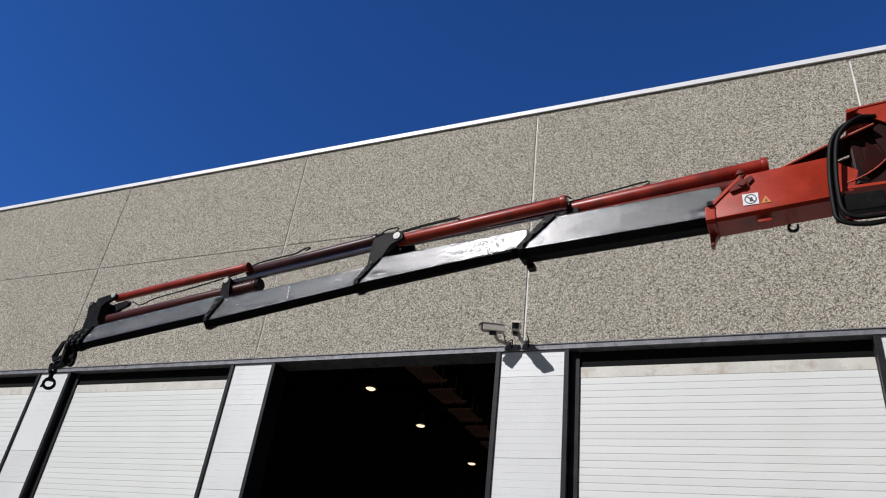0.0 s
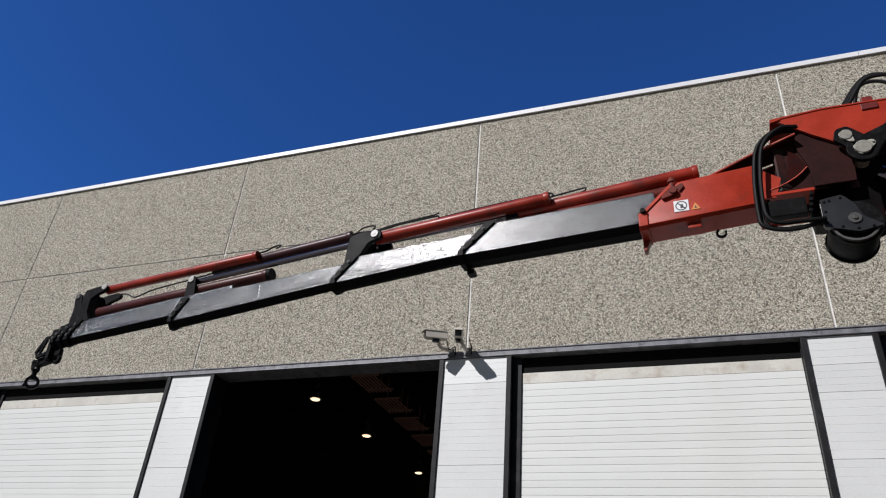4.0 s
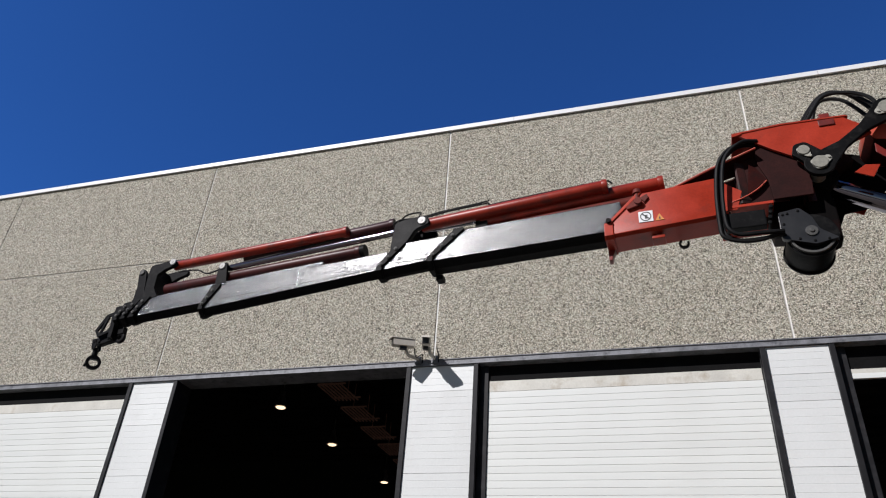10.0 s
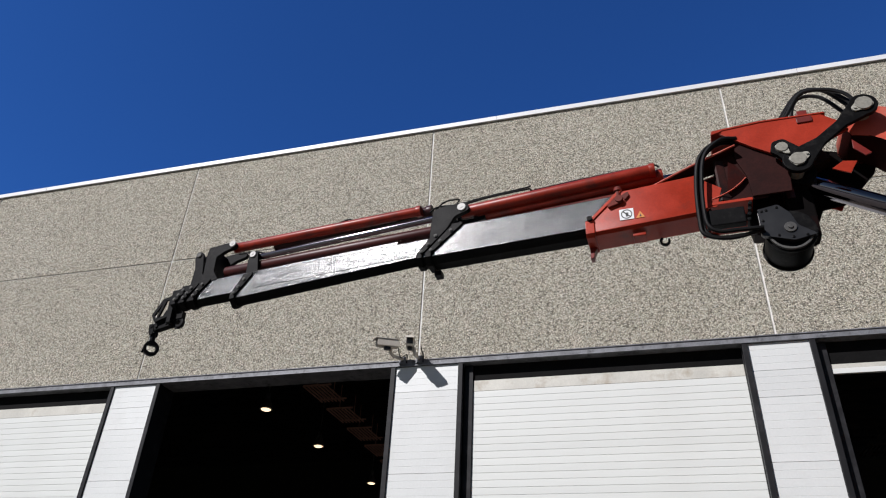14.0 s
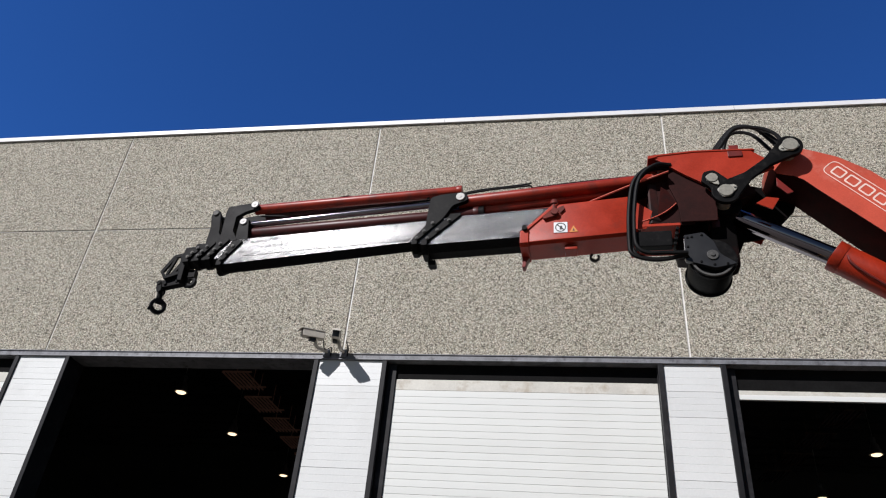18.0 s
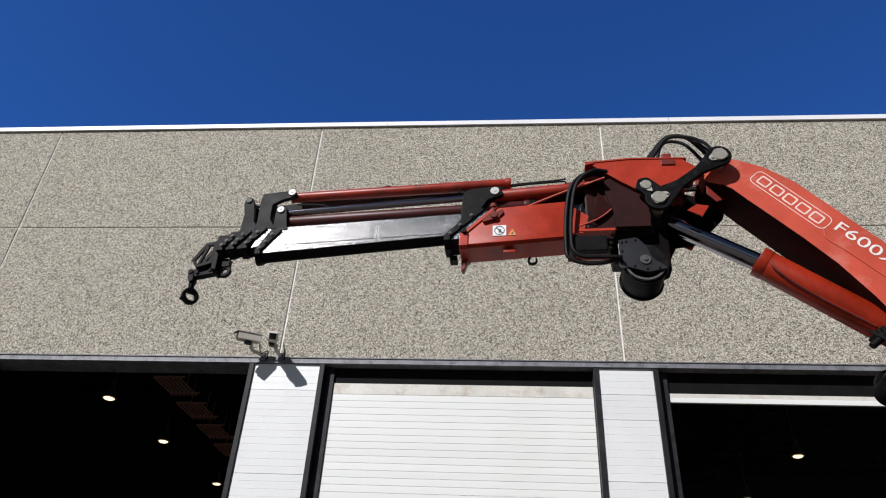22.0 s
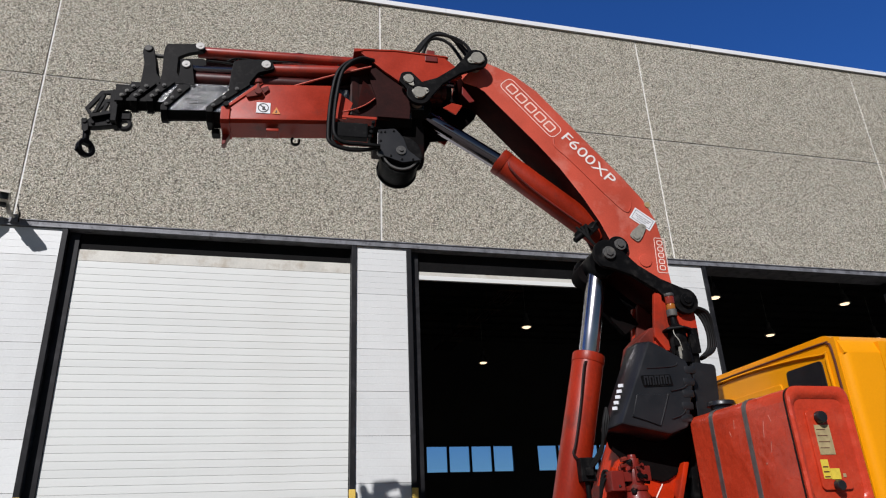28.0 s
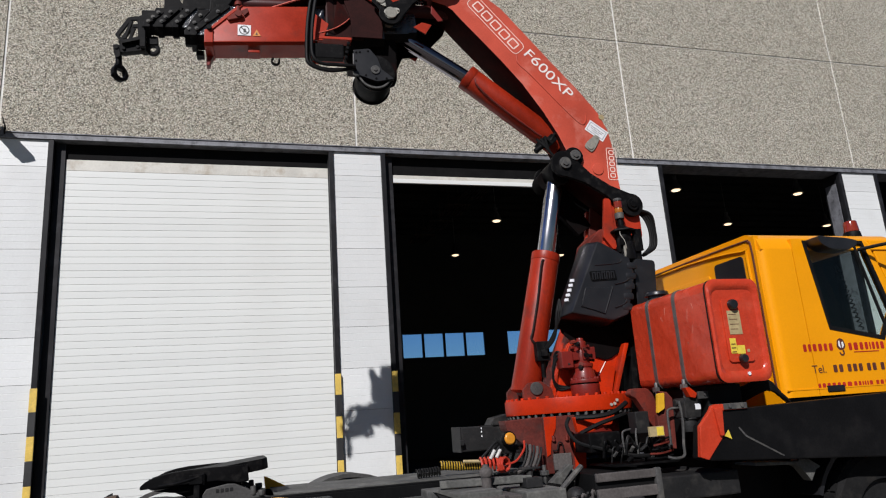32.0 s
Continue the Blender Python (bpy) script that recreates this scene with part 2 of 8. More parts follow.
BLACK_GUARD = material("guard_black", (0.025, 0.025, 0.025), 0.5, 0, 0.3, 6, 0.2)
ASPHALT = material("worn_pale_asphalt", (0.12, 0.106, 0.084), 0.9, 0, 0.25, 0.6, 0.4, 90, 0.5)
# hall surfaces coloured near black to stand in for the unlit interior
HALL_DARK = material("hall_concrete_shade", (0.05, 0.048, 0.045), 0.9, 0, 0.2, 0.4, 0.2, 20, 0.2)
HALL_ROOF = material("hall_roof_shade_sheet", (0.022, 0.021, 0.020), 0.8, 0, 0.2, 0.5, 0.1)
BEAM_DIM = material("dim_brown_slat_steel", (0.10, 0.06, 0.045), 0.8, 0, 0.3, 3, 0.2)
# faint glow added so the roof slats show in the dark hall
SLAT_GLOW = glow_material("added_slat_glow", (0.42, 0.22, 0.16), 0.016)
LAMP_BODY = material("lamp_housing_grey", (0.25, 0.25, 0.25), 0.4, 0.6)
LAMP_GLOW = glow_material("lamp_glow", (1.0, 0.75, 0.48), 1.8)
PANE_HALL = glass_material("hall_window_glass", (0.70, 0.88, 1.0), 0.85)
PANE_CAB = glass_material("cab_window_glass", (0.86, 0.92, 0.90), 0.92)

RED = material("crane_red_orange_paint", (0.47, 0.026, 0.003), 0.42, 0, 0.16, 3.5, 0.14, 70, 0.12, dirt=(0.09, 0.025, 0.018), dirt_amount=0.6, dirt_scale=5, rough_vary=0.14, spec=0.2)
RED_RAM = material("ram_dull_red_paint", (0.28, 0.022, 0.008), 0.38, 0, 0.25, 4, 0.2, 60, 0.12, dirt=(0.06, 0.02, 0.016), dirt_amount=0.75, dirt_scale=5, rough_vary=0.15, spec=0.35)
RED_BOOM = material("boom_weathered_red_paint", (0.37, 0.030, 0.011), 0.42, 0, 0.2, 3.5, 0.16, 70, 0.12, dirt=(0.11, 0.028, 0.02), dirt_amount=0.65, dirt_scale=4, rough_vary=0.16, spec=0.22)
RED_BARREL = material("ram_barrel_grimy_red_paint", (0.29, 0.020, 0.005), 0.40, 0, 0.3, 3, 0.2, 60, 0.12, dirt=(0.075, 0.016, 0.011), dirt_amount=0.85, dirt_scale=4, rough_vary=0.16, spec=0.28, stretch=(1, 1, 0.5))
RED_FADED = material("crane_sunfaded_red_paint", (0.50, 0.075, 0.042), 0.48, 0, 0.18, 2.6, 0.14, 80, 0.12, dirt=(0.58, 0.22, 0.17), dirt_amount=0.55, dirt_scale=4, rough_vary=0.14, spec=0.3)
RED_TANK = material("tank_red_scuffed_paint", (0.50, 0.045, 0.017), 0.26, 0, 0.10, 4.5, 0.12, 60, 0.12, dirt=(0.56, 0.12, 0.065), dirt_amount=0.25, dirt_scale=5, rough_vary=0.14, spec=0.45, dent=0.55)
RED_DARK = material("cylinder_dark_red_paint", (0.17, 0.014, 0.009), 0.40, 0, 0.2, 4, 0.15, 70, 0.1, dirt=(0.04, 0.02, 0.02), dirt_amount=0.6, dirt_scale=6, coat=0.1, spec=0.35)
BLACK_BOOM = boom_paint()
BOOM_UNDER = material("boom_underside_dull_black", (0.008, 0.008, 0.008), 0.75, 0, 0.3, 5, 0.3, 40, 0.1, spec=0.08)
BLACK_PART = material("black_painted_casting", (0.005, 0.005, 0.0053), 0.5, 0, 0.3, 7, 0.3, 80, 0.15, dirt=(0.03, 0.028, 0.026), dirt_amount=0.5, dirt_scale=14, spec=0.07)
BLACK_PLASTIC = material("black_moulded_plastic", (0.013, 0.0132, 0.0145), 0.34, 0, 0.2, 4, 0.12, 200, 0.08, dirt=(0.026, 0.0255, 0.0265), dirt_amount=0.4, dirt_scale=9, spec=0.5)
RUBBER = material("black_rubber", (0.008, 0.008, 0.008), 0.55, 0, 0.2, 8, 0.2, 90, 0.1, spec=0.13)
TYRE = material("tyre_rubber", (0.012, 0.012, 0.012), 0.85, 0, 0.25, 8, 0.3, 60, 0.3, dirt=(0.04, 0.036, 0.03), dirt_amount=0.5, dirt_scale=6, spec=0.15)
# serves dirty red parts and the ram tube's painted shade alike
RED_DIRT_AND_SHADE = material("dirty_and_shaded_red_paint", (0.15, 0.022, 0.014), 0.6, 0, 0.45, 4, 0.25, 60, 0.2, dirt=(0.035, 0.025, 0.022), dirt_amount=0.95, dirt_scale=6, spec=0.2)
# brown black for grimy steel and for painted shade in the elbow
OILY_AND_SHADED = material("oily_and_shaded_brown_steel", (0.020, 0.010, 0.009), 0.6, 0, 0.4, 4, 0.3, 60, 0.2, dirt=(0.06, 0.012, 0.009), dirt_amount=0.7, dirt_scale=4, spec=0.2)
# dark red carrying the shade on the elbow's inner plates
HOUSING_SHADE = material("shaded_brown_red_housing", (0.028, 0.007, 0.006), 0.7, 0, 0.4, 4, 0.3, 60, 0.15, dirt=(0.012, 0.005, 0.005), dirt_amount=0.8, dirt_scale=4, spec=0.1)
# near black painted where deep hollows lie in shade
SHADE_BLACK = material("shaded_hollow_black", (0.0045, 0.0035, 0.0035), 0.75, 0, 0.3, 6, 0.3, 60, 0.0, dirt=(0.018, 0.004, 0.0035), dirt_amount=0.6, dirt_scale=4, spec=0.05)
DULL_BLACK = material("dull_black_beam_paint", (0.006, 0.006, 0.0064), 0.55, 0, 0.3, 3, 0.3, 60, 0.15, dirt=(0.017, 0.016, 0.015), dirt_amount=0.5, dirt_scale=3, spec=0.12)
DUSTY = material("dusty_mauve_grey_steel", (0.095, 0.086, 0.081), 0.8, 0, 0.3, 5, 0.3, 60, 0.3, dirt=(0.05, 0.045, 0.042), dirt_amount=0.7, dirt_scale=7, spec=0.2)
DUST_GREY = material("pale_dusty_grey_steel", (0.108, 0.108, 0.100), 0.75, 0, 0.35, 4, 0.35, 50, 0.3, dirt=(0.23, 0.228, 0.205), dirt_amount=0.7, dirt_scale=6, spec=0.2)
# grimed pedestal paint, also the painted shade on the far fork cheek
RED_GRIME_AND_SHADE = material("grimed_and_shaded_red_paint", (0.13, 0.028, 0.021), 0.55, 0, 0.4, 4, 0.3, 60, 0.2, dirt=(0.045, 0.024, 0.021), dirt_amount=0.9, dirt_scale=5, spec=0.25)
CHOCK = material("chock_orange_yellow_plastic", (0.80, 0.37, 0.003), 0.5, 0, 0.08, 5, 0.1, dirt=(0.45, 0.24, 0.05), dirt_amount=0.4, dirt_scale=8)
UNSEEN_WALL = material("unseen_wall_concrete", (0.26, 0.25, 0.23), 0.9, 0, 0.15, 0.5, 0.15, 8, 0.2)
# paler chrome copy standing in for the lifting rod's brighter reflection
CHROME_PALE = material("pale_chrome_piston_rod", (0.50, 0.49, 0.51), 0.20, 1.0, 0.08, 4, 0.05, 60, 0.0, rough_vary=0.05)
CHROME = material("chromed_piston_rod", (0.27, 0.25, 0.275), 0.09, 1.0, 0.06, 4, 0.05, 60, 0.0, rough_vary=0.025)
RED_TUBE_SHADED = material("shaded_red_tube_paint", (0.062, 0.009, 0.008), 0.42, 0, 0.3, 5, 0.2, 60, 0.12, dirt=(0.02, 0.01, 0.01), dirt_amount=0.8, dirt_scale=5, spec=0.3)
PLUM = material("dark_plum_tube_paint", (0.045, 0.010, 0.012), 0.4, 0, 0.3, 5, 0.2, 60, 0.12, dirt=(0.012, 0.008, 0.008), dirt_amount=0.7, dirt_scale=6, spec=0.3)
# dark red that carries painted shade on undersides and recessed plates
RED_SHADE = material("shaded_dark_red", (0.032, 0.006, 0.005), 0.8, 0, 0.4, 4, 0.3, 60, 0.15, dirt=(0.01, 0.006, 0.006), dirt_amount=0.8, dirt_scale=5, spec=0.06)
PIN_PALE = material("keeper_plate_pale_zinc", (0.36, 0.35, 0.30), 0.5, 0.0, 0.12, 20, 0.2, dirt=(0.22, 0.19, 0.14), dirt_amount=0.5, dirt_scale=25)
PIN_HEAD = material("bright_zinc_pin_head", (0.50, 0.49, 0.46), 0.45, 0.0, 0.15, 20, 0.2, dirt=(0.2, 0.19, 0.17), dirt_amount=0.4, dirt_scale=20)
PIN_METAL = material("pin_grey_metal", (0.26, 0.25, 0.21), 0.6, 0.0, 0.2, 20, 0.25, dirt=(0.12, 0.10, 0.075), dirt_amount=0.6, dirt_scale=20)
CHASSIS = material("chassis_dusty_grey_black", (0.016, 0.016, 0.016), 0.6, 0, 0.3, 3, 0.3, 50, 0.3, dirt=(0.06, 0.056, 0.05), dirt_amount=0.6, dirt_scale=4, spec=0.25)
GREY_BOX = material("grey_weathered_steel", (0.062, 0.061, 0.058), 0.65, 0.1, 0.35, 4, 0.4, 50, 0.3, dirt=(0.17, 0.16, 0.135), dirt_amount=0.6, dirt_scale=7)
YELLOW = material("cab_amber_yellow_paint", (0.80, 0.31, 0.002), 0.36, 0, 0.05, 1.5, 0.04, 60, 0.0, coat=0.12, rough_vary=0.06, spec=0.22)
YELLOW_PART = material("yellow_plastic", (0.70, 0.40, 0.02), 0.5, 0, 0.1, 8, 0.15)
AMBER_DULL = material("signal_amber_lens", (0.34, 0.11, 0.012), 0.25, 0, 0.12, 12, 0.05, coat=0.2)
AMBER = material("amber_lens", (0.60, 0.24, 0.02), 0.25, 0, 0.12, 12, 0.05, dirt=(0.3, 0.1, 0.02), dirt_amount=0.5, dirt_scale=14, coat=0.2)
RED_LENS = material("beacon_red_lens", (0.20, 0.022, 0.008), 0.15, 0, 0.08, 12, 0.05, coat=0.5)
WHITE_MARK = material("white_lettering", (0.78, 0.72, 0.68), 0.5, 0, 0.08, 15, 0.1)
PINK_MARK = material("faded_white_lettering", (0.82, 0.62, 0.55), 0.5, 0, 0.08, 15, 0.1)
RED_MARK = material("red_lettering", (0.42, 0.02, 0.012), 0.4)
BROWN_MARK = material("dark_brown_lettering", (0.10, 0.03, 0.02), 0.4)
SCRATCH = material("scratched_pale_red_paint", (0.62, 0.27, 0.21), 0.5, 0, 0.3, 30, 0.3)
LABEL_YELLOW = material("label_yellow", (0.72, 0.55, 0.06), 0.5, 0, 0.1, 20, 0.15)
LABEL_ORANGE = material("label_orange", (0.62, 0.22, 0.03), 0.5, 0, 0.1, 20, 0.15)
LABEL_BEIGE = material("label_beige", (0.42, 0.33, 0.17), 0.5, 0, 0.15, 20, 0.2)
STRAP = material("steel_strap_grey", (0.20, 0.19, 0.18), 0.45, 0.7, 0.15, 10, 0.2)
CAM_WHITE = material("camera_housing_beige", (0.55, 0.51, 0.44), 0.45, 0, 0.08, 10, 0.1)
SEAT = material("cab_interior_dark", (0.03, 0.03, 0.034), 0.8)
COIL_YELLOW = material("yellow_coil_hose", (0.42, 0.26, 0.02), 0.4)
COIL_RED = material("red_coil_hose", (0.45, 0.04, 0.02), 0.4)


# ---- mesh tools ----
def box(bm, x0, x1, y0, y1, z0, z1, m=None):
    made = bmesh.ops.create_cube(bm, size=1.0)["verts"]
    t = Matrix.Translation(((x0 + x1) / 2, (y0 + y1) / 2, (z0 + z1) / 2)) @ Matrix.Diagonal((abs(x1 - x0), abs(y1 - y0), abs(z1 - z0), 1))
    bmesh.ops.transform(bm, matrix=(m @ t) if m else t, verts=made)
    return made


def prism(bm, pts, v0, v1):
    """A plate whose outline pts lies in the x-z plane, from y = v0 to y = v1."""
    a = [bm.verts.new((x, v0, z)) for x, z in pts]
    b = [bm.verts.new((x, v1, z)) for x, z in pts]
    n = len(pts)
    bm.faces.new(a)
    bm.faces.new(b[::-1])
    for i in range(n):
        j = (i + 1) % n
        bm.faces.new((a[j], a[i], b[i], b[j]))
    return a + b


def loft(bm, rings):
    """Skins rings of equal count; closes the ends."""
    vs = [[bm.verts.new(p) for p in r] for r in rings]
    n = len(vs[0])
    for a, b in zip(vs, vs[1:]):
        for i in range(n):
            j = (i + 1) % n
            bm.faces.new((a[i], a[j], b[j], b[i]))
    bm.faces.new(vs[0][::-1])
    bm.faces.new(vs[-1])


def rod(bm, p, q, r, r2=None, n=20):
    p, q = Vector(p), Vector(q)
    made = bmesh.ops.create_cone(bm, cap_ends=True, segments=n, radius1=r, radius2=r if r2 is None else r2, depth=(q - p).length)["verts"]
    t = Matrix.Translation((p + q) / 2) @ (q - p).to_track_quat("Z", "Y").to_matrix().to_4x4()
    bmesh.ops.transform(bm, matrix=t, verts=made)
    return made


def smooth_line(pts, steps=6):
    pts = [Vector(p) for p in pts]
    if len(pts) < 3:
        return pts
    ext = [2 * pts[0] - pts[1], *pts, 2 * pts[-1] - pts[-2]]
    out = []
    for a, b, c, d in zip(ext, ext[1:], ext[2:], ext[3:]):
        for i in range(steps):
            t = i / steps
            out.append(0.5 * (2 * b + (c - a) * t + (2 * a - 5 * b + 4 * c - d) * t * t + (3 * b - a - 3 * c + d) * t ** 3))
    return out + [pts[-1]]


def tube(bm, pts, r, n=8, steps=6):
    """A hose or pipe swept along a smooth line."""
    line = smooth_line(pts, steps)
    rings, up = [], None
    for i, p in enumerate(line):
        d = (line[min(i + 1, len(line) - 1)] - line[max(i - 1, 0)]).normalized()
        if up is None:
            up = d.orthogonal().normalized()
        up = (up - up.dot(d) * d).normalized()
        side = d.cross(up)
        rings.append([p + r * (math.cos(k * 2 * math.pi / n) * up + math.sin(k * 2 * math.pi / n) * side) for k in range(n)])
    loft(bm, rings)


def ring(bm, c, r_out, r_in, y0, y1, n=24, a0=0.0, a1=360.0):
    """A flat ring (or arc) in the x-z plane."""
    full = a1 - a0 >= 360
    count = n if full else n + 1
    quad = []
    for k in range(count):
        a = radians(a0 + (a1 - a0) * k / n)
        co, si = math.cos(a), math.sin(a)
        quad.append([bm.verts.new((c[0] + rr * co, y, c[1] + rr * si)) for rr, y in ((r_out, y0), (r_out, y1), (r_in, y1), (r_in, y0))])
    for k in range(n):
        a, b = quad[k], quad[(k + 1) % count]
        for i in range(4):
            j = (i + 1) % 4
            bm.faces.new((a[i], a[j], b[j], b[i]))
    if not full:
        bm.faces.new(quad[0][::-1])
        bm.faces.new(quad[-1])


def round_outline(pts, r=0.03, n=3):
    """Rounds the corners of a closed outline."""
    out, m = [], len(pts)
    for i in range(m):
        a, b, c = (Vector(pts[(i + k) % m]) for k in (-1, 0, 1))
        d1, d2 = (a - b), (c - b)
        k = min(r, d1.length * 0.45, d2.length * 0.45)
        p, q = b + d1.normalized() * k, b + d2.normalized() * k
        for s in range(n + 1):
            t = s / n
            out.append(tuple((1 - t) ** 2 * p + 2 * t * (1 - t) * b + t * t * q))
    return out


def finish(bm, name, bevel=0.0, sharp=35.0):
    bmesh.ops.recalc_face_normals(bm, faces=bm.faces)
    if bevel:
        es = [e for e in bm.edges if len(e.link_faces) == 2 and e.calc_face_angle(0) > radians(40)]
        bmesh.ops.bevel(bm, geom=es, offset=bevel, offset_type="OFFSET", segments=2, profile=0.6, affect="EDGES", clamp_overlap=True)
    # broad flat faces stay flat; curved skins and bevels are smooth
    for f in bm.faces:
        a = f.calc_area()
        alike = a < (4 * bevel) ** 2
        for e in f.edges:
            if len(e.link_faces) == 2 and e.calc_face_angle(9) < radians(sharp):
                other = e.link_faces[0] if e.link_faces[1] is f else e.link_faces[1]
                alike = alike or 0.2 * a < other.calc_area() < 5 * a
        f.smooth = alike
    for e in bm.edges:
        if len(e.link_faces) != 2 or e.calc_face_angle(0) > radians(sharp):
            e.smooth = False
    me = bpy.data.meshes.new(name)
    bm.to_mesh(me)
    bm.free()
    return me


def part(name, bm, mat, parent=None, label="", bevel=0.0, shift=None):
    if shift:
        bmesh.ops.translate(bm, vec=shift, verts=bm.verts)
    me = finish(bm, name, bevel)
    me.materials.append(mat)
    ob = new(name, me)
    ob.parent = parent
    if label:
        tagged(ob, label)
    return ob


def thing(name, m, label, category, group="", kind=""):
    ob = new(name)
    ob.matrix_basis = m
    ob.empty_display_size = 0.2
    return tagged(ob, label, category, group, kind)


def shared(name, me, parent, x, y, z):
    ob = new(name, me)
    ob.parent = parent
    ob.location = (x, y, z)
    return ob

# ---- the place ----
G = 0.2              # level of the yard
BAY = 5.0
LINTEL0, LINTEL1 = 5.95, 6.05
MID, TOP = 8.405, 10.62
X0, X1 = -25.0, 35.0
# white cladding of each pier, from x to x; the piers stand under the vertical joints
PIERS = {-4: (-20.40, -19.58), -3: (-15.40, -14.58), -2: (-10.40, -9.58), -1: (-5.39, -4.56), 0: (-0.34, 0.64), 1: (4.62, 5.375), 2: (9.60, 10.46), 3: (14.60, 15.42), 4: (19.58, 20.40), 5: (24.58, 25.4), 6: (29.58, 30.4)}
POST = 0.07
JOINT = 0.016         # half the width of an upright joint

bm = bmesh.new()
box(bm, -400, 400, -400, 400, G - 0.5, G)
tagged(part("ground", bm, ASPHALT), "pale worn asphalt yard before the warehouse", "ground", kind="structure")


def build_unseen_walls():
    """Unseen plain walls added behind and beside the walk to block low sky light."""
    for name, dims in (("unseen_wall_back", (-45, 45, -34.3, -34, G, 3.6)), ("unseen_wall_west", (-45.3, -45, -34, 0, G, 3.6)), ("unseen_wall_east", (45, 45.3, -34, 0, G, 3.6))):
        bm = bmesh.new()
        box(bm, *dims)
        tagged(part(name, bm, UNSEEN_WALL), "unseen plain grey wall added to block low sky light", "wall", kind="structure")


build_unseen_walls()


def build_facade():
    wall = tagged(new("wall_front"), "warehouse front of exposed-aggregate concrete panels above doors", "wall", kind="structure")
    bm = bmesh.new()
    box(bm, X0, X1, 0.016, 0.22, LINTEL1, TOP)
    part("joint_backing", bm, SEALANT, wall, "pale grey sealant in the panel joints")
    wide = bmesh.new()
    box(wide, -BAY / 2 + JOINT, BAY / 2 - JOINT, 0, 0.029, 0, MID - 0.012 - LINTEL1)
    low = finish(wide, "panel_low", 0.006)
    wide = bmesh.new()
    box(wide, -BAY / 2 + JOINT, BAY / 2 - JOINT, 0, 0.029, 0, TOP - MID)
    high = finish(wide, "panel_high", 0.006)
    for me in (low, high):
        me.materials.append(AGG)
    for k in range(-5, 7):
        for me, z in ((low, LINTEL1), (high, MID + 0.012)):
            shared("concrete_panel", me, wall, (k + 0.5) * BAY, 0, z)
    bm = bmesh.new()
    box(bm, X0, X1, -0.03, 0.40, TOP + 0.013, TOP + 0.10)
    box(bm, X0, X1, -0.04, -0.03, TOP + 0.006, TOP + 0.10)
    part("coping", bm, COPING, wall, "white folded metal coping along the roof edge", 0.004)
    for k in range(-5, 7):
        bm = bmesh.new()
        box(bm, k * BAY + 1.2, k * BAY + 1.204, -0.043, -0.04, TOP + 0.006, TOP + 0.10)
        part("coping_seam", bm, STEEL_GREY, wall)
    # steel channel over all doors
    bm = bmesh.new()
    box(bm, X0, X1, -0.03, 0.02, LINTEL0 + 0.012, LINTEL1 - 0.004)
    box(bm, X0, X1, -0.045, 0.40, LINTEL0, LINTEL0 + 0.012)
    box(bm, X0, X1, -0.045, -0.03, LINTEL1 - 0.018, LINTEL1 - 0.004)
    part("lintel_channel", bm, STEEL_GREY, wall, "weathered grey steel channel over the doors", 0.002)
    return wall


build_facade()


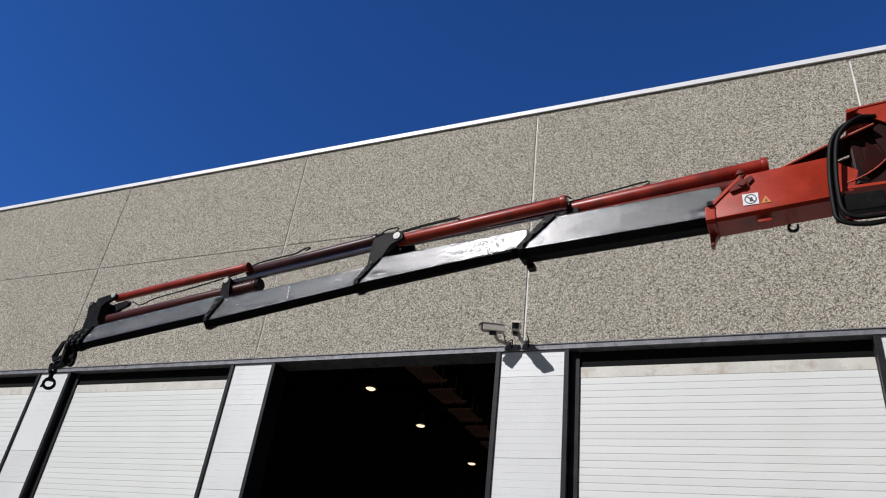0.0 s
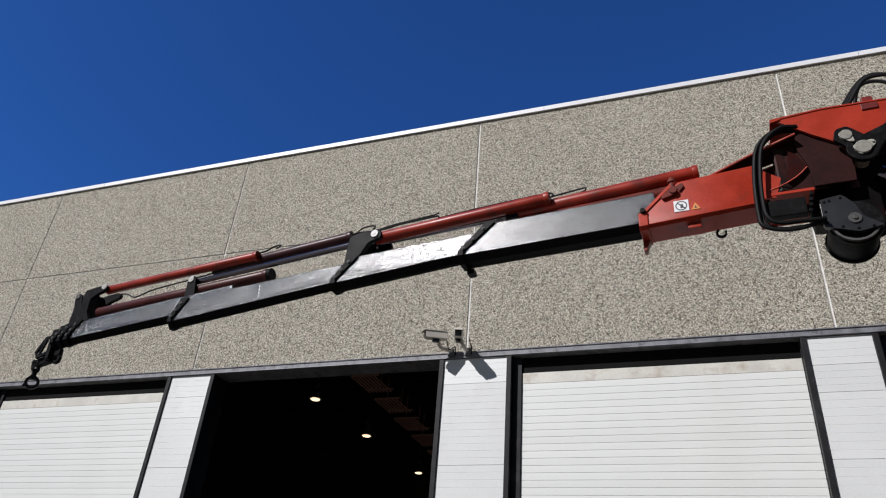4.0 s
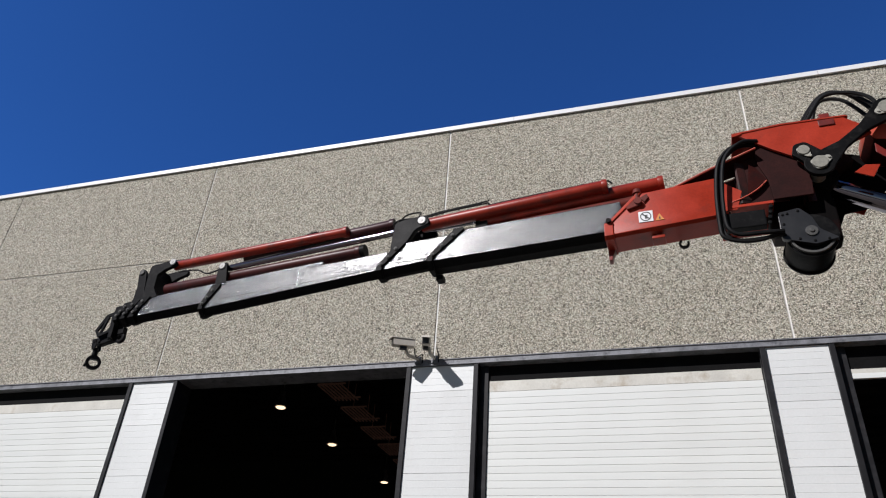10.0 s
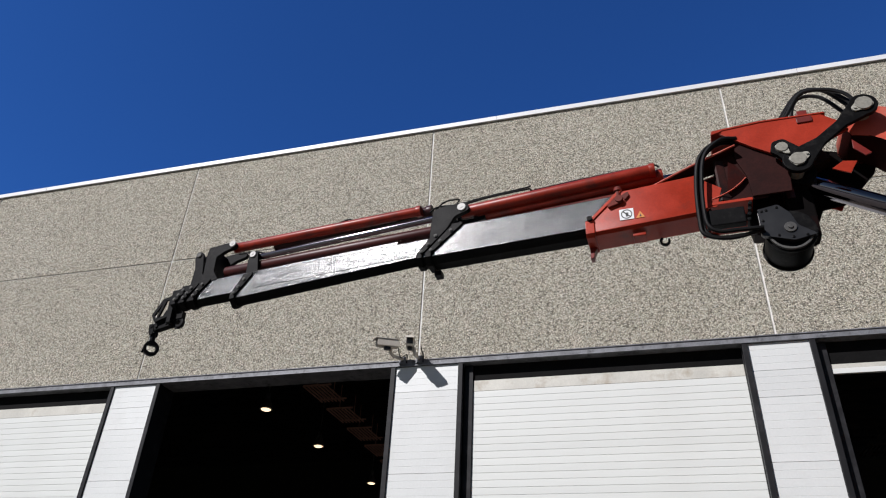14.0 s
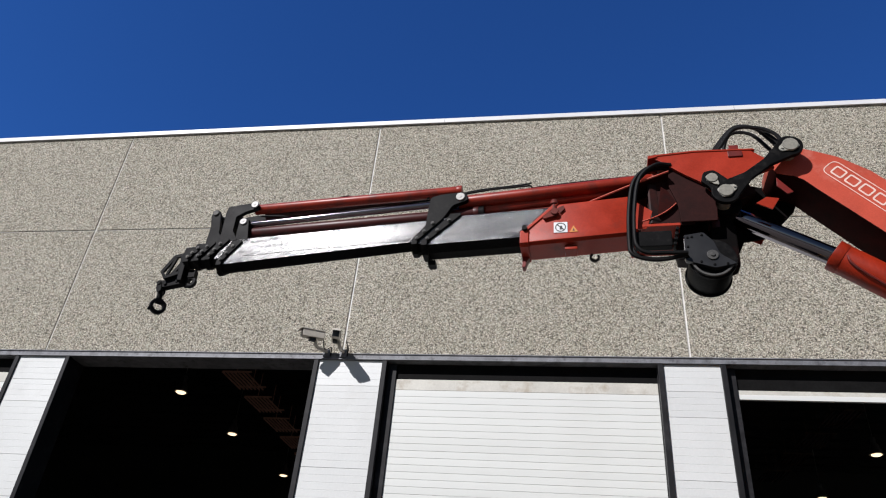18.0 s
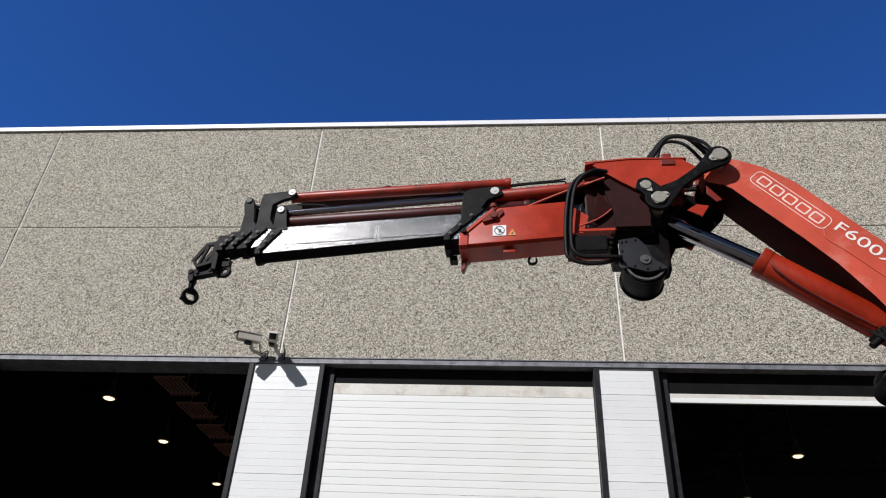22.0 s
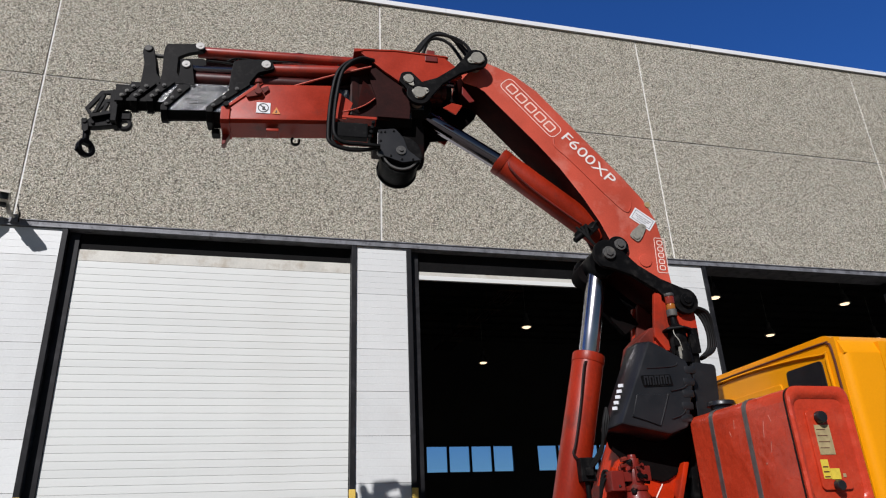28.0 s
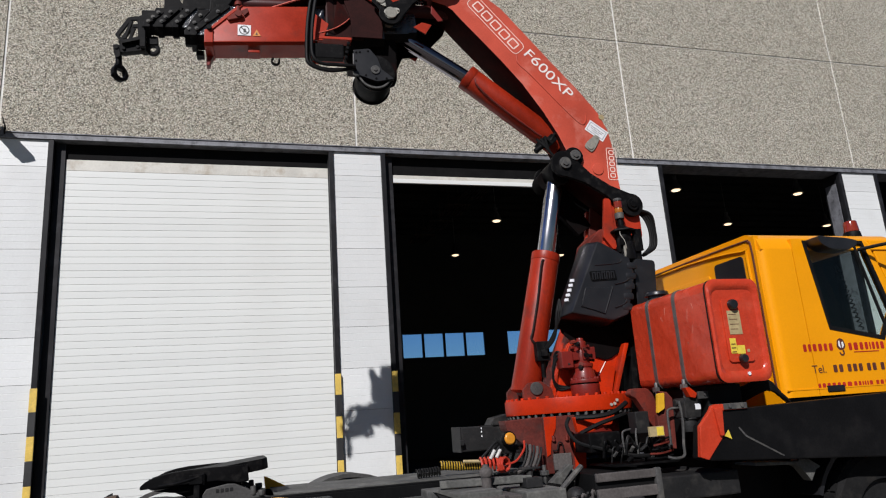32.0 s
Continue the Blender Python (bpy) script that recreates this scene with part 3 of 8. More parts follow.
def build_pier(k, a, b):
    pier = tagged(new("pier_%d" % (k + 5)), "pier between doors in white horizontal metal cladding, black-blue steel posts", "pier", kind="structure")
    bm = bmesh.new()
    box(bm, a, b, 0.02, 0.38, G, LINTEL0)
    part("pier_core", bm, STEEL_DARK, pier)
    for x, s in ((a - POST, 0), (b, 1)):
        bm = bmesh.new()
        box(bm, x, x + POST, -0.035, 0.05, G, LINTEL0 - 0.001)
        box(bm, x + (0.02 if s == 0 else 0.0), x + POST - (0.0 if s == 0 else 0.02), 0.05, 0.40, G, LINTEL0 - 0.001)
        part("steel_post", bm, STEEL_DARK, pier, "dark blue-grey steel door post", 0.004)
    if k >= 2:
        bm = bmesh.new()
        box(bm, a - POST + 0.008, a - POST + 0.019, 0.10, 0.36, G, LINTEL0 - 0.2)
        part("reveal_panel", bm, STEEL_GREY, pier, "grey steel sheet in the door reveal", 0.002)
    # cladding sheets of uneven heights, two shallow ribs in each
    z = LINTEL0 - 0.004
    heights = [0.385, 0.36, 0.82, 0.60, 0.60, 0.61, 0.60, 0.60, 0.60, 0.60]
    if k % 2 == 0:
        heights = [0.395, 1.188, 0.60, 0.60, 0.61, 0.60, 0.60, 0.60, 0.5]
    for h in heights:
        z0 = max(z - h, G)
        if z - z0 < 0.05:
            break
        bm = bmesh.new()
        ribs = max(1, round((z - z0) / 0.1))
        prof = []
        step = (z - z0) / ribs
        for i in range(ribs):
            prof += [(0.0, z0 + i * step + 0.003), (0.0, z0 + (i + 1) * step - 0.003), (0.0022, z0 + (i + 1) * step)]
        prof = prof[:-1] + [(0.009, z - 0.0015)]
        prof = [(0.009, z0 + 0.0015)] + prof
        left = [bm.verts.new((a + 0.002, -0.006 + y, zz)) for y, zz in prof]
        right = [bm.verts.new((b - 0.002, -0.006 + y, zz)) for y, zz in prof]
        for i in range(len(prof) - 1):
            bm.faces.new((left[i], right[i], right[i + 1], left[i + 1]))
        back = [bm.verts.new((x, 0.0195, zz)) for x, zz in ((a + 0.002, prof[0][1]), (b - 0.002, prof[0][1]), (b - 0.002, prof[-1][1]), (a + 0.002, prof[-1][1]))]
        bm.faces.new(back)
        bm.faces.new((left[0], right[0], back[1], back[0]))
        bm.faces.new((left[-1], right[-1], back[2], back[3]))
        bm.faces.new([*left, back[3], back[0]])
        bm.faces.new([*right, back[2], back[1]])
        part("cladding_panel", bm, CLAD, pier)
        z = z0
    return pier


PIER_OBS = {k: build_pier(k, a, b) for k, (a, b) in PIERS.items()}


def guard_stripes():
    """Yellow and black guard plates on the door posts, 0.3 m each, up to 2.5 m."""
    for k, (a, b) in PIERS.items():
        if k not in (0, 1, 2):
            continue
        for x0, x1 in ((a - POST - 0.012, a + 0.004), (b - 0.004, b + POST + 0.012)):
            if k == 0 and x0 < a:
                continue
            for i in range(8):
                z1 = 2.50 - 0.3 * i
                bm = bmesh.new()
                box(bm, x0, x1, -0.062, -0.036, max(z1 - 0.298, G), z1)
                part("guard_plate", bm, YELLOW_GUARD if i % 2 == 0 else BLACK_GUARD, PIER_OBS[k], ("yellow" if i % 2 == 0 else "black") + " corner guard plate", 0.004)


SLAT_H = 0.0975


def slat_mesh(w):
    """One door slat: a slightly bowed profile with a groove under it."""
    bm = bmesh.new()
    prof = [(0.005, 0.0), (0.005, 0.002), (0.0, 0.0035), (-0.0004, 0.03), (-0.0005, 0.05), (-0.0004, 0.07), (0.0, SLAT_H - 0.002), (0.005, SLAT_H - 0.0005), (0.03, SLAT_H - 0.0005), (0.03, 0.0)]
    a = [bm.verts.new((0, y, z)) for y, z in prof]
    b = [bm.verts.new((w, y, z)) for y, z in prof]
    n = len(prof)
    for i in range(n):
        j = (i + 1) % n
        bm.faces.new((a[i], a[j], b[j], b[i]))
    bm.faces.new(a)
    bm.faces.new(b[::-1])
    me = finish(bm, "slat")
    me.materials.append(SLAT)
    return me


def roller_door(number, x0, x1, lowest, highest=5.71, label=""):
    door = tagged(new("door_%d" % number), label or "closed off-white sectional roller door of narrow slats", "door", kind="structure")
    y, rail = 0.11, 0.163 if lowest < 1 else 0.06
    bm = bmesh.new()
    box(bm, x0, x1, y - 0.004, y + 0.03, highest - rail, highest)
    part("top_rail", bm, SLAT_STAIN, door, "stained beige top edge of the door", 0.004)
    me = slat_mesh(x1 - x0)
    z = highest - rail
    while z - SLAT_H > lowest - 0.01:
        z -= SLAT_H
        shared("slat", me, door, x0, y, z)
    bm = bmesh.new()
    box(bm, x0, x1, y - 0.008, y + 0.04, z - 0.07, z)
    part("bottom_rail", bm, SLAT_STAIN if lowest < 1 else SLAT, door, "", 0.004)
    for a, b in ((x0 - 0.131, x0 - 0.003), (x1 + 0.002, x1 + 0.021)):
        bm = bmesh.new()
        box(bm, a, b, y - 0.028, y + 0.07, G, 5.94)
        part("guide_rail", bm, STEEL_DARK, door, "dark steel guide rail", 0.003)
    bm = bmesh.new()
    box(bm, x0 - 0.002, x1 + 0.002, y + 0.01, y + 0.10, highest + 0.004, LINTEL0 - 0.002)
    part("head_seal", bm, BOOM_UNDER, door, "dark rubber seal above the door")
    return door


roller_door(1, -9.375, -5.465, G + 0.07)
roller_door(2, -14.375, -10.475, G + 0.07)
roller_door(3, 0.845, 4.545, G + 0.07)
roller_door(4, 5.58, 9.52, 5.52, 5.635, "raised off-white roller door, only its lowest edge in view")
roller_door(5, -19.375, -15.475, G + 0.07)
guard_stripes()


def build_hall():
    hy = 20.0
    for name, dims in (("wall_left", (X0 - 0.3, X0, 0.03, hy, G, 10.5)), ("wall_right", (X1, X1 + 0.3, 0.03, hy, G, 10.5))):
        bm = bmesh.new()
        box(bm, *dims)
        tagged(part(name, bm, HALL_DARK), "concrete side wall of the hall, coloured dark as unlit", "wall", kind="structure")
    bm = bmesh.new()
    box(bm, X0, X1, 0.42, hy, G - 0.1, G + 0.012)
    tagged(part("floor", bm, HALL_DARK), "concrete hall floor, coloured dark as unlit", "floor", kind="structure")
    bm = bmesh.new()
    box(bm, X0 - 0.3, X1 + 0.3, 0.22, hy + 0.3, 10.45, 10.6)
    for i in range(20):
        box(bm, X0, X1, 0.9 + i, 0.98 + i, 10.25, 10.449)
    tagged(part("ceiling", bm, HALL_ROOF), "sheet ceiling with steel purlins, coloured dark as unlit", "ceiling", kind="structure")
    # back wall with a row of window openings
    back = tagged(new("wall_back"), "back wall of the hall with a row of windows, coloured dark as unlit", "wall", kind="structure")
    groups = [(-4.8 + 5.0 * k + 0.0, -0.85 + 5.0 * k) for k in range(8)]
    wz0, wz1 = 4.58, 5.65
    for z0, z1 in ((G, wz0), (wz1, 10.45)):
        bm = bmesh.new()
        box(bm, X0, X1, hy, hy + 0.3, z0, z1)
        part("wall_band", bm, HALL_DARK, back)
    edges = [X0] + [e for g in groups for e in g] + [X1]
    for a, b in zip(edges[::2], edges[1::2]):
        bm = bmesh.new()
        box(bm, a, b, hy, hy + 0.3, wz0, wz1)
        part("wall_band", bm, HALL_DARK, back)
    for i, (a, b) in enumerate(groups):
        win = tagged(new("window_%d" % (i + 1)), "hall window of four panes with blue sky behind", "window", kind="structure")
        w = (b - a) / 4
        for j in range(5):
            bm = bmesh.new()
            box(bm, a + j * w - 0.05, a + j * w + 0.05, hy + 0.02, hy + 0.12, wz0, wz1)
            part("window_bar", bm, STEEL_DARK, win)
        for j in range(4):
            bm = bmesh.new()
            box(bm, a + j * w + 0.05, a + (j + 1) * w - 0.05, hy + 0.06, hy + 0.068, wz0, wz1)
            pane = part("pane", bm, PANE_HALL, win)
            pane.visible_shadow = False


build_hall()


def hall_lamp():
    lamp = thing("high_bay_lamp", pose(0, 0, 0), "round warm high-bay lamp hanging in the dark hall", "lamp", "hall lamps")
    bm = bmesh.new()
    rod(bm, (0, 0, 0.0), (0, 0, 0.32), 0.21, 0.09)
    rod(bm, (0, 0, 0.32), (0, 0, 0.5), 0.07)
    part("housing", bm, LAMP_BODY, lamp, "", 0.004)
    bm = bmesh.new()
    rod(bm, (0, 0, -0.03), (0, 0, -0.002), 0.12, 0.15)
    part("diffuser", bm, LAMP_GLOW, lamp, "glowing warm white diffuser")
    bm = bmesh.new()
    rod(bm, (0, 0, 0.5), (0, 0, 1.75), 0.01)
    part("hanger", bm, LAMP_BODY, lamp)
    return lamp


FIRST_LAMP = hall_lamp()
FIRST_LAMP.matrix_basis = pose(-17.75, 8.75, 8.70)
for x, ys in ((-7.75, (8.75, 12.55, 17.7)), (12.25, (12.55, 17.7)), (17.25, (8.75, 17.7)), (22.25, (8.75, 12.55, 17.7)), (27.25, (8.75, 12.55))):
    for y in ys:
        copy_thing(FIRST_LAMP, pose(x, y, 8.70))



def hall_grille(mat, label):
    g = thing("slatted_heater", pose(0, 0, 0), label, "heater", "hall heaters")
    for i in range(7):
        bm = bmesh.new()
        box(bm, -0.42 + i * 0.125, -0.385 + i * 0.125, -0.7, 0.7, 0, 0.04)
        part("slat", bm, mat, g)
    for y in (-0.6, 0.6):
        bm = bmesh.new()
        box(bm, -0.45, 0.47, y - 0.03, y + 0.03, 0.052, 0.09)
        rod(bm, (0, y, 0.09), (0, y, 1.05), 0.01, n=8)
        part("crossbar", bm, mat, g)
    return g


for x, mat, label in ((-6.3, SLAT_GLOW, "reddish-brown slatted panel under the hall roof with an added faint glow"), (11.3, BEAM_DIM, "dim brown slatted steel panel hung under the hall roof")):
    first = hall_grille(mat, label)
    first.matrix_basis = pose(x, 9.6, 9.4)
    for i in range(1, 5):
        copy_thing(first, pose(x - 0.13 * i, 9.6 + 2.05 * i, 9.4))


# ---- surveillance cameras ----
def cctv(m, label):
    c = thing("surveillance_camera", m, label, "camera", "surveillance cameras")
    bm = bmesh.new()
    prism(bm, round_outline([(-0.16, -0.062), (0.17, -0.058), (0.17, 0.046), (-0.16, 0.046)], 0.018), -0.058, 0.058)
    part("housing", bm, CAM_WHITE, c, "", 0.008)
    bm = bmesh.new()
    prism(bm, [(-0.22, 0.024), (-0.19, 0.062), (0.18, 0.062), (0.18, 0.048), (-0.18, 0.048), (-0.21, 0.024)], -0.068, 0.068)
    part("sunshield", bm, CAM_WHITE, c, "", 0.003)
    bm = bmesh.new()
    box(bm, -0.165, -0.159, -0.048, 0.048, -0.052, 0.040)
    part("lens", bm, BLACK_PLASTIC, c, "dark front glass")
    return c


def cctv_set():
    for x, y, z, turn, tilt, bx in ((-0.38, -0.36, 6.20, 34, 4, -0.23), (-0.01, -0.38, 6.165, 106, 8, 0.03)):
        c = cctv(pose(x, y, z, 0, -tilt, turn), "beige surveillance camera housing on a wall bracket")
        inv = c.matrix_basis.inverted()
        bm = bmesh.new()
        tube(bm, [inv @ Vector(p) for p in ((x + 0.03, y + 0.05, z - 0.05), (x + 0.05, y + 0.12, z - 0.14), (bx, -0.06, 6.06), (bx, -0.03, 6.05))], 0.026)
        part("bracket_arm", bm, CAM_WHITE, c)
        bm = bmesh.new()
        box(bm, -0.05, 0.05, -0.035, 0.035, -0.105, -0.063)
        part("mount_block", bm, BLACK_PLASTIC, c, "", 0.006)
        bm = bmesh.new()
        box(bm, bx - 0.05, bx + 0.05, -0.06, -0.031, 5.98, 6.10, inv)
        part("bracket_plate", bm, STEEL_GREY, c, "", 0.004)
        bm = bmesh.new()
        tube(bm, [inv @ Vector(p) for p in ((x + 0.12, y + 0.14, z), (x + 0.16, y + 0.18, z - 0.16), (bx + 0.07, -0.08, 6.12), (bx + 0.06, -0.03, 6.00))], 0.008, 6)
        part("cable", bm, RUBBER, c)


cctv_set()

# ---- the crane: x towards the boom tip, y towards the yard side, z up ----
SLEW, BASE_Z = -3.2, 1.35
SHIFT = (-SLEW, 0, -BASE_Z)
FRAME = Matrix.Translation((2.986, -3.92, 0)) @ pose(0, 0, 0, 0, 0, 177.0)
CRANE = thing("loader_crane", FRAME @ pose(SLEW, 0, BASE_Z), "red truck-mounted folding crane, black telescopic boom drawing in", "crane")


def crane(name, bm, mat, label="", bevel=0.0, parent=None):
    return part(name, bm, mat, parent or CRANE, label, bevel, SHIFT)


def oblong(v0, v1, h):
    c, a, b = 0.012, 0.06, 0.058
    return [(v0 + a, 0), (v1 - a, 0), (v1, b), (v1, h - c), (v1 - c, h), (v0 + c, h), (v0, h - c), (v0, b)]


def beam(bm, u0, z0, u1, z1, v0, v1, h, h1=None):
    """A box beam from u0 to u1 between y = v0 and v1; z is that of its underside."""
    loft(bm, [[(u0, v, z0 + z) for v, z in oblong(v0, v1, h)], [(u1, v, z1 + z) for v, z in oblong(v0, v1, h1 or h)]])


def pin(parent_part, u, v0, v1, z, r, mat=None, name="pin", shift=SHIFT):
    bm = bmesh.new()
    rod(bm, (u, v0, z), (u, v1, z), r, n=20)
    return part(name, bm, mat or PIN_METAL, parent_part, "", 0.004, shift)


def cheek_plates(name, pts, v0, v1, mat, label="", bevel=0.004, parent=None, shift=SHIFT):
    """The same plate on both sides of the crane's middle plane."""
    for a, b in ((v0, v1), (-v1, -v0)):
        bm = bmesh.new()
        prism(bm, pts, a, b)
        part(name, bm, mat, parent or CRANE, label, bevel, shift)


def dogbone(bm, a, b, ra, rb, waist, v0, v1):
    """A link plate with two round eyes."""
    a, b = Vector(a), Vector(b)
    d = (b - a).normalized()
    n = Vector((-d.y, d.x))
    ang = math.atan2(d.y, d.x)
    pts = []
    for k in range(15):
        t = ang + radians(55) + radians(250) * k / 14
        pts.append((a.x + ra * math.cos(t), a.y + ra * math.sin(t)))
    m1 = a + (b - a) * 0.35 - n * waist
    m2 = a + (b - a) * 0.65 - n * waist
    pts += [(m1.x, m1.y), (m2.x, m2.y)]
    for k in range(15):
        t = ang + radians(235) + radians(250) * k / 14
        pts.append((b.x + rb * math.cos(t), b.y + rb * math.sin(t)))
    m2, m1 = a + (b - a) * 0.65 + n * waist, a + (b - a) * 0.35 + n * waist
    pts += [(m2.x, m2.y), (m1.x, m1.y)]
    prism(bm, pts, v0, v1)


# -- base box of the telescopic boom
W0 = 0.21


def build_boom_base():
    lo = 5.268
    v0, v1 = -0.09, W0
    prof = [(v0 + 0.03, 0), (v1 - 0.03, 0), (v1, 0.022), (v1, 3), (v1, 1), (v1 - 0.012, 2), (v0 + 0.012, 2), (v0, 1), (v0, 3), (v0, 0.022)]
    bm = bmesh.new()
    rings = []
    for z in (0.06, -0.93):
        ring_ = []
        for v, k in prof:
            top = 5.69 if z > 0 else 5.742
            low = lo if z > 0 else 5.335
            zz = top - 0.012 if k == 1 else top if k == 2 else 5.40 + 0.06 * (z < 0) if k == 3 else low + k
            u = z - (max(zz - 5.40, 0) * 1.02 if z > 0 else 0)
            ring_.append((u, v, zz))
        rings.append(ring_)
    loft(bm, rings)
    rear = bmesh.new()
    beam(rear, -0.92, 5.33, -1.26, 5.345, -0.08, 0.07, 0.40)
    crane("boom_root", rear, OILY_AND_SHADED, "root of the boom box, its shade painted dark", 0.006)
    base = crane("boom_base_box", bm, RED_BOOM, "red-orange boom box with a slanted mouth", 0.006)
    # thick lip round the lower mouth and a thin lip up the slant
    bm = bmesh.new()
    loft(bm, [[(u, v, z) for v, z in ((v0 - 0.012, lo + 0.02), (v0 + 0.02, lo - 0.014), (v1 - 0.02, lo - 0.014), (v1 + 0.014, lo + 0.012), (v1 + 0.014, 5.40), (v1 - 0.01, 5.425), (v0, 5.42), (v0 - 0.012, 5.40))] for u in (0.088, 0.01)])
    crane("end_flange", bm, RED_BOOM, "", 0.006)
    cheek_plates("mouth_lip", [(0.075, 5.40), (0.035, 5.40), (-0.255, 5.69), (-0.215, 5.69)], W0 + 0.001, W0 + 0.012, RED_BOOM, "", 0.003)
    bm = bmesh.new()
    prism(bm, [(0.085, 5.256), (0.02, 5.256), (0.045, 5.20), (0.055, 5.155), (0.085, 5.15)], -0.06, 0.02)
    crane("flange_foot", bm, RED_DARK, "", 0.005)
    pin(CRANE, 0.045, 0.1, W0 + 0.04, 5.425, 0.024, BLACK_PART, "bolt")
    bm = bmesh.new()
    rod(bm, (-0.215, W0 - 0.01, 5.56), (-0.215, W0 - 0.01, 5.70), 0.026, n=16)
    rod(bm, (-0.215, W0 - 0.01, 5.69), (-0.215, W0 - 0.01, 5.735), 0.040, 0.030, n=14)
    rod(bm, (-0.22, W0 - 0.03, 5.585), (-0.22, W0 + 0.045, 5.585), 0.034, n=18)
    prism(bm, [(-0.18, 5.60), (-0.25, 5.57), (-0.23, 5.545), (-0.125, 5.515), (-0.115, 5.535)], W0 - 0.01, W0 + 0.03)
    prism(bm, [(-0.24, 5.63), (-0.30, 5.66), (-0.31, 5.62), (-0.27, 5.575)], W0 - 0.01, W0 + 0.02)
    crane("grease_knob", bm, RED_DIRT_AND_SHADE, "dark red knob on a bracket", 0.004)
    # no-access sign and warning triangle
    bm = bmesh.new()
    box(bm, -0.33, -0.21, W0 + 0.002, W0 + 0.006, 5.375, 5.485)
    sign = crane("prohibition_sign", bm, COPING, "white sticker with a barred circle")
    bm = bmesh.new()
    ring(bm, (-0.27, 5.43), 0.047, 0.039, W0 + 0.006, W0 + 0.008)
    box(bm, -0.04, 0.04, W0 + 0.006, W0 + 0.0075, -0.005, 0.005, Matrix.Translation((-0.27, 0, 5.43)) @ pose(0, 0, 0, 0, -45, 0))
    box(bm, -0.285, -0.262, W0 + 0.006, W0 + 0.007, 5.405, 5.445)
    part("sign_mark", bm, BLACK_GUARD, sign, "", 0, SHIFT)
    bm = bmesh.new()
    prism(bm, [(-0.345, 5.375), (-0.42, 5.378), (-0.383, 5.445)], W0 + 0.002, W0 + 0.005)
    tri = crane("warning_triangle", bm, LABEL_ORANGE, "orange warning triangle sticker")
    bm = bmesh.new()
    prism(bm, [(-0.374, 5.388), (-0.392, 5.388), (-0.384, 5.418)], W0 + 0.005, W0 + 0.0065)
    part("sign_mark", bm, BLACK_GUARD, tri, "", 0, SHIFT)
    bm = bmesh.new()
    box(bm, -0.41, -0.30, 0.02, 0.15, 5.24, 5.275)
    crane("wear_pad_block", bm, RED_BOOM, "", 0.008)
    bm = bmesh.new()
    ring(bm, (-0.555, 5.255), 0.045, 0.028, -0.04, -0.015, 18, 150, 420)
    crane("hose_hook", bm, BLACK_PART, "small open hook under the boom box")
    # flaring shelf plate over the rear of the box, which shades its side
    for s in (1, -1):
        bm = bmesh.new()
        pts = [(-0.52, s * (W0 - 0.03), 5.705), (-0.86, s * (W0 + 0.045), 5.80), (-1.22, s * (W0 + 0.10), 5.90), (-1.22, s * 0.02, 5.90), (-0.86, s * 0.02, 5.80)]
        loft(bm, [[(u, v, z) for u, v, z in pts], [(u, v, z + 0.012) for u, v, z in pts]])
        # dark red puts the plate's underside shade into its colour
        crane("shelf_plate", bm, RED_SHADE, "stiffening plate flaring out over the box, its shade painted dark")
        # bright tube paints the light caught on the plate's edge
        bm = bmesh.new()
        tube(bm, [(u, v, z + 0.006) for u, v, z in pts[:3]], 0.009, 6)
        crane("lit_plate_edge", bm, RED_FADED, "bright red line for the lit plate edge")
    return base


build_boom_base()


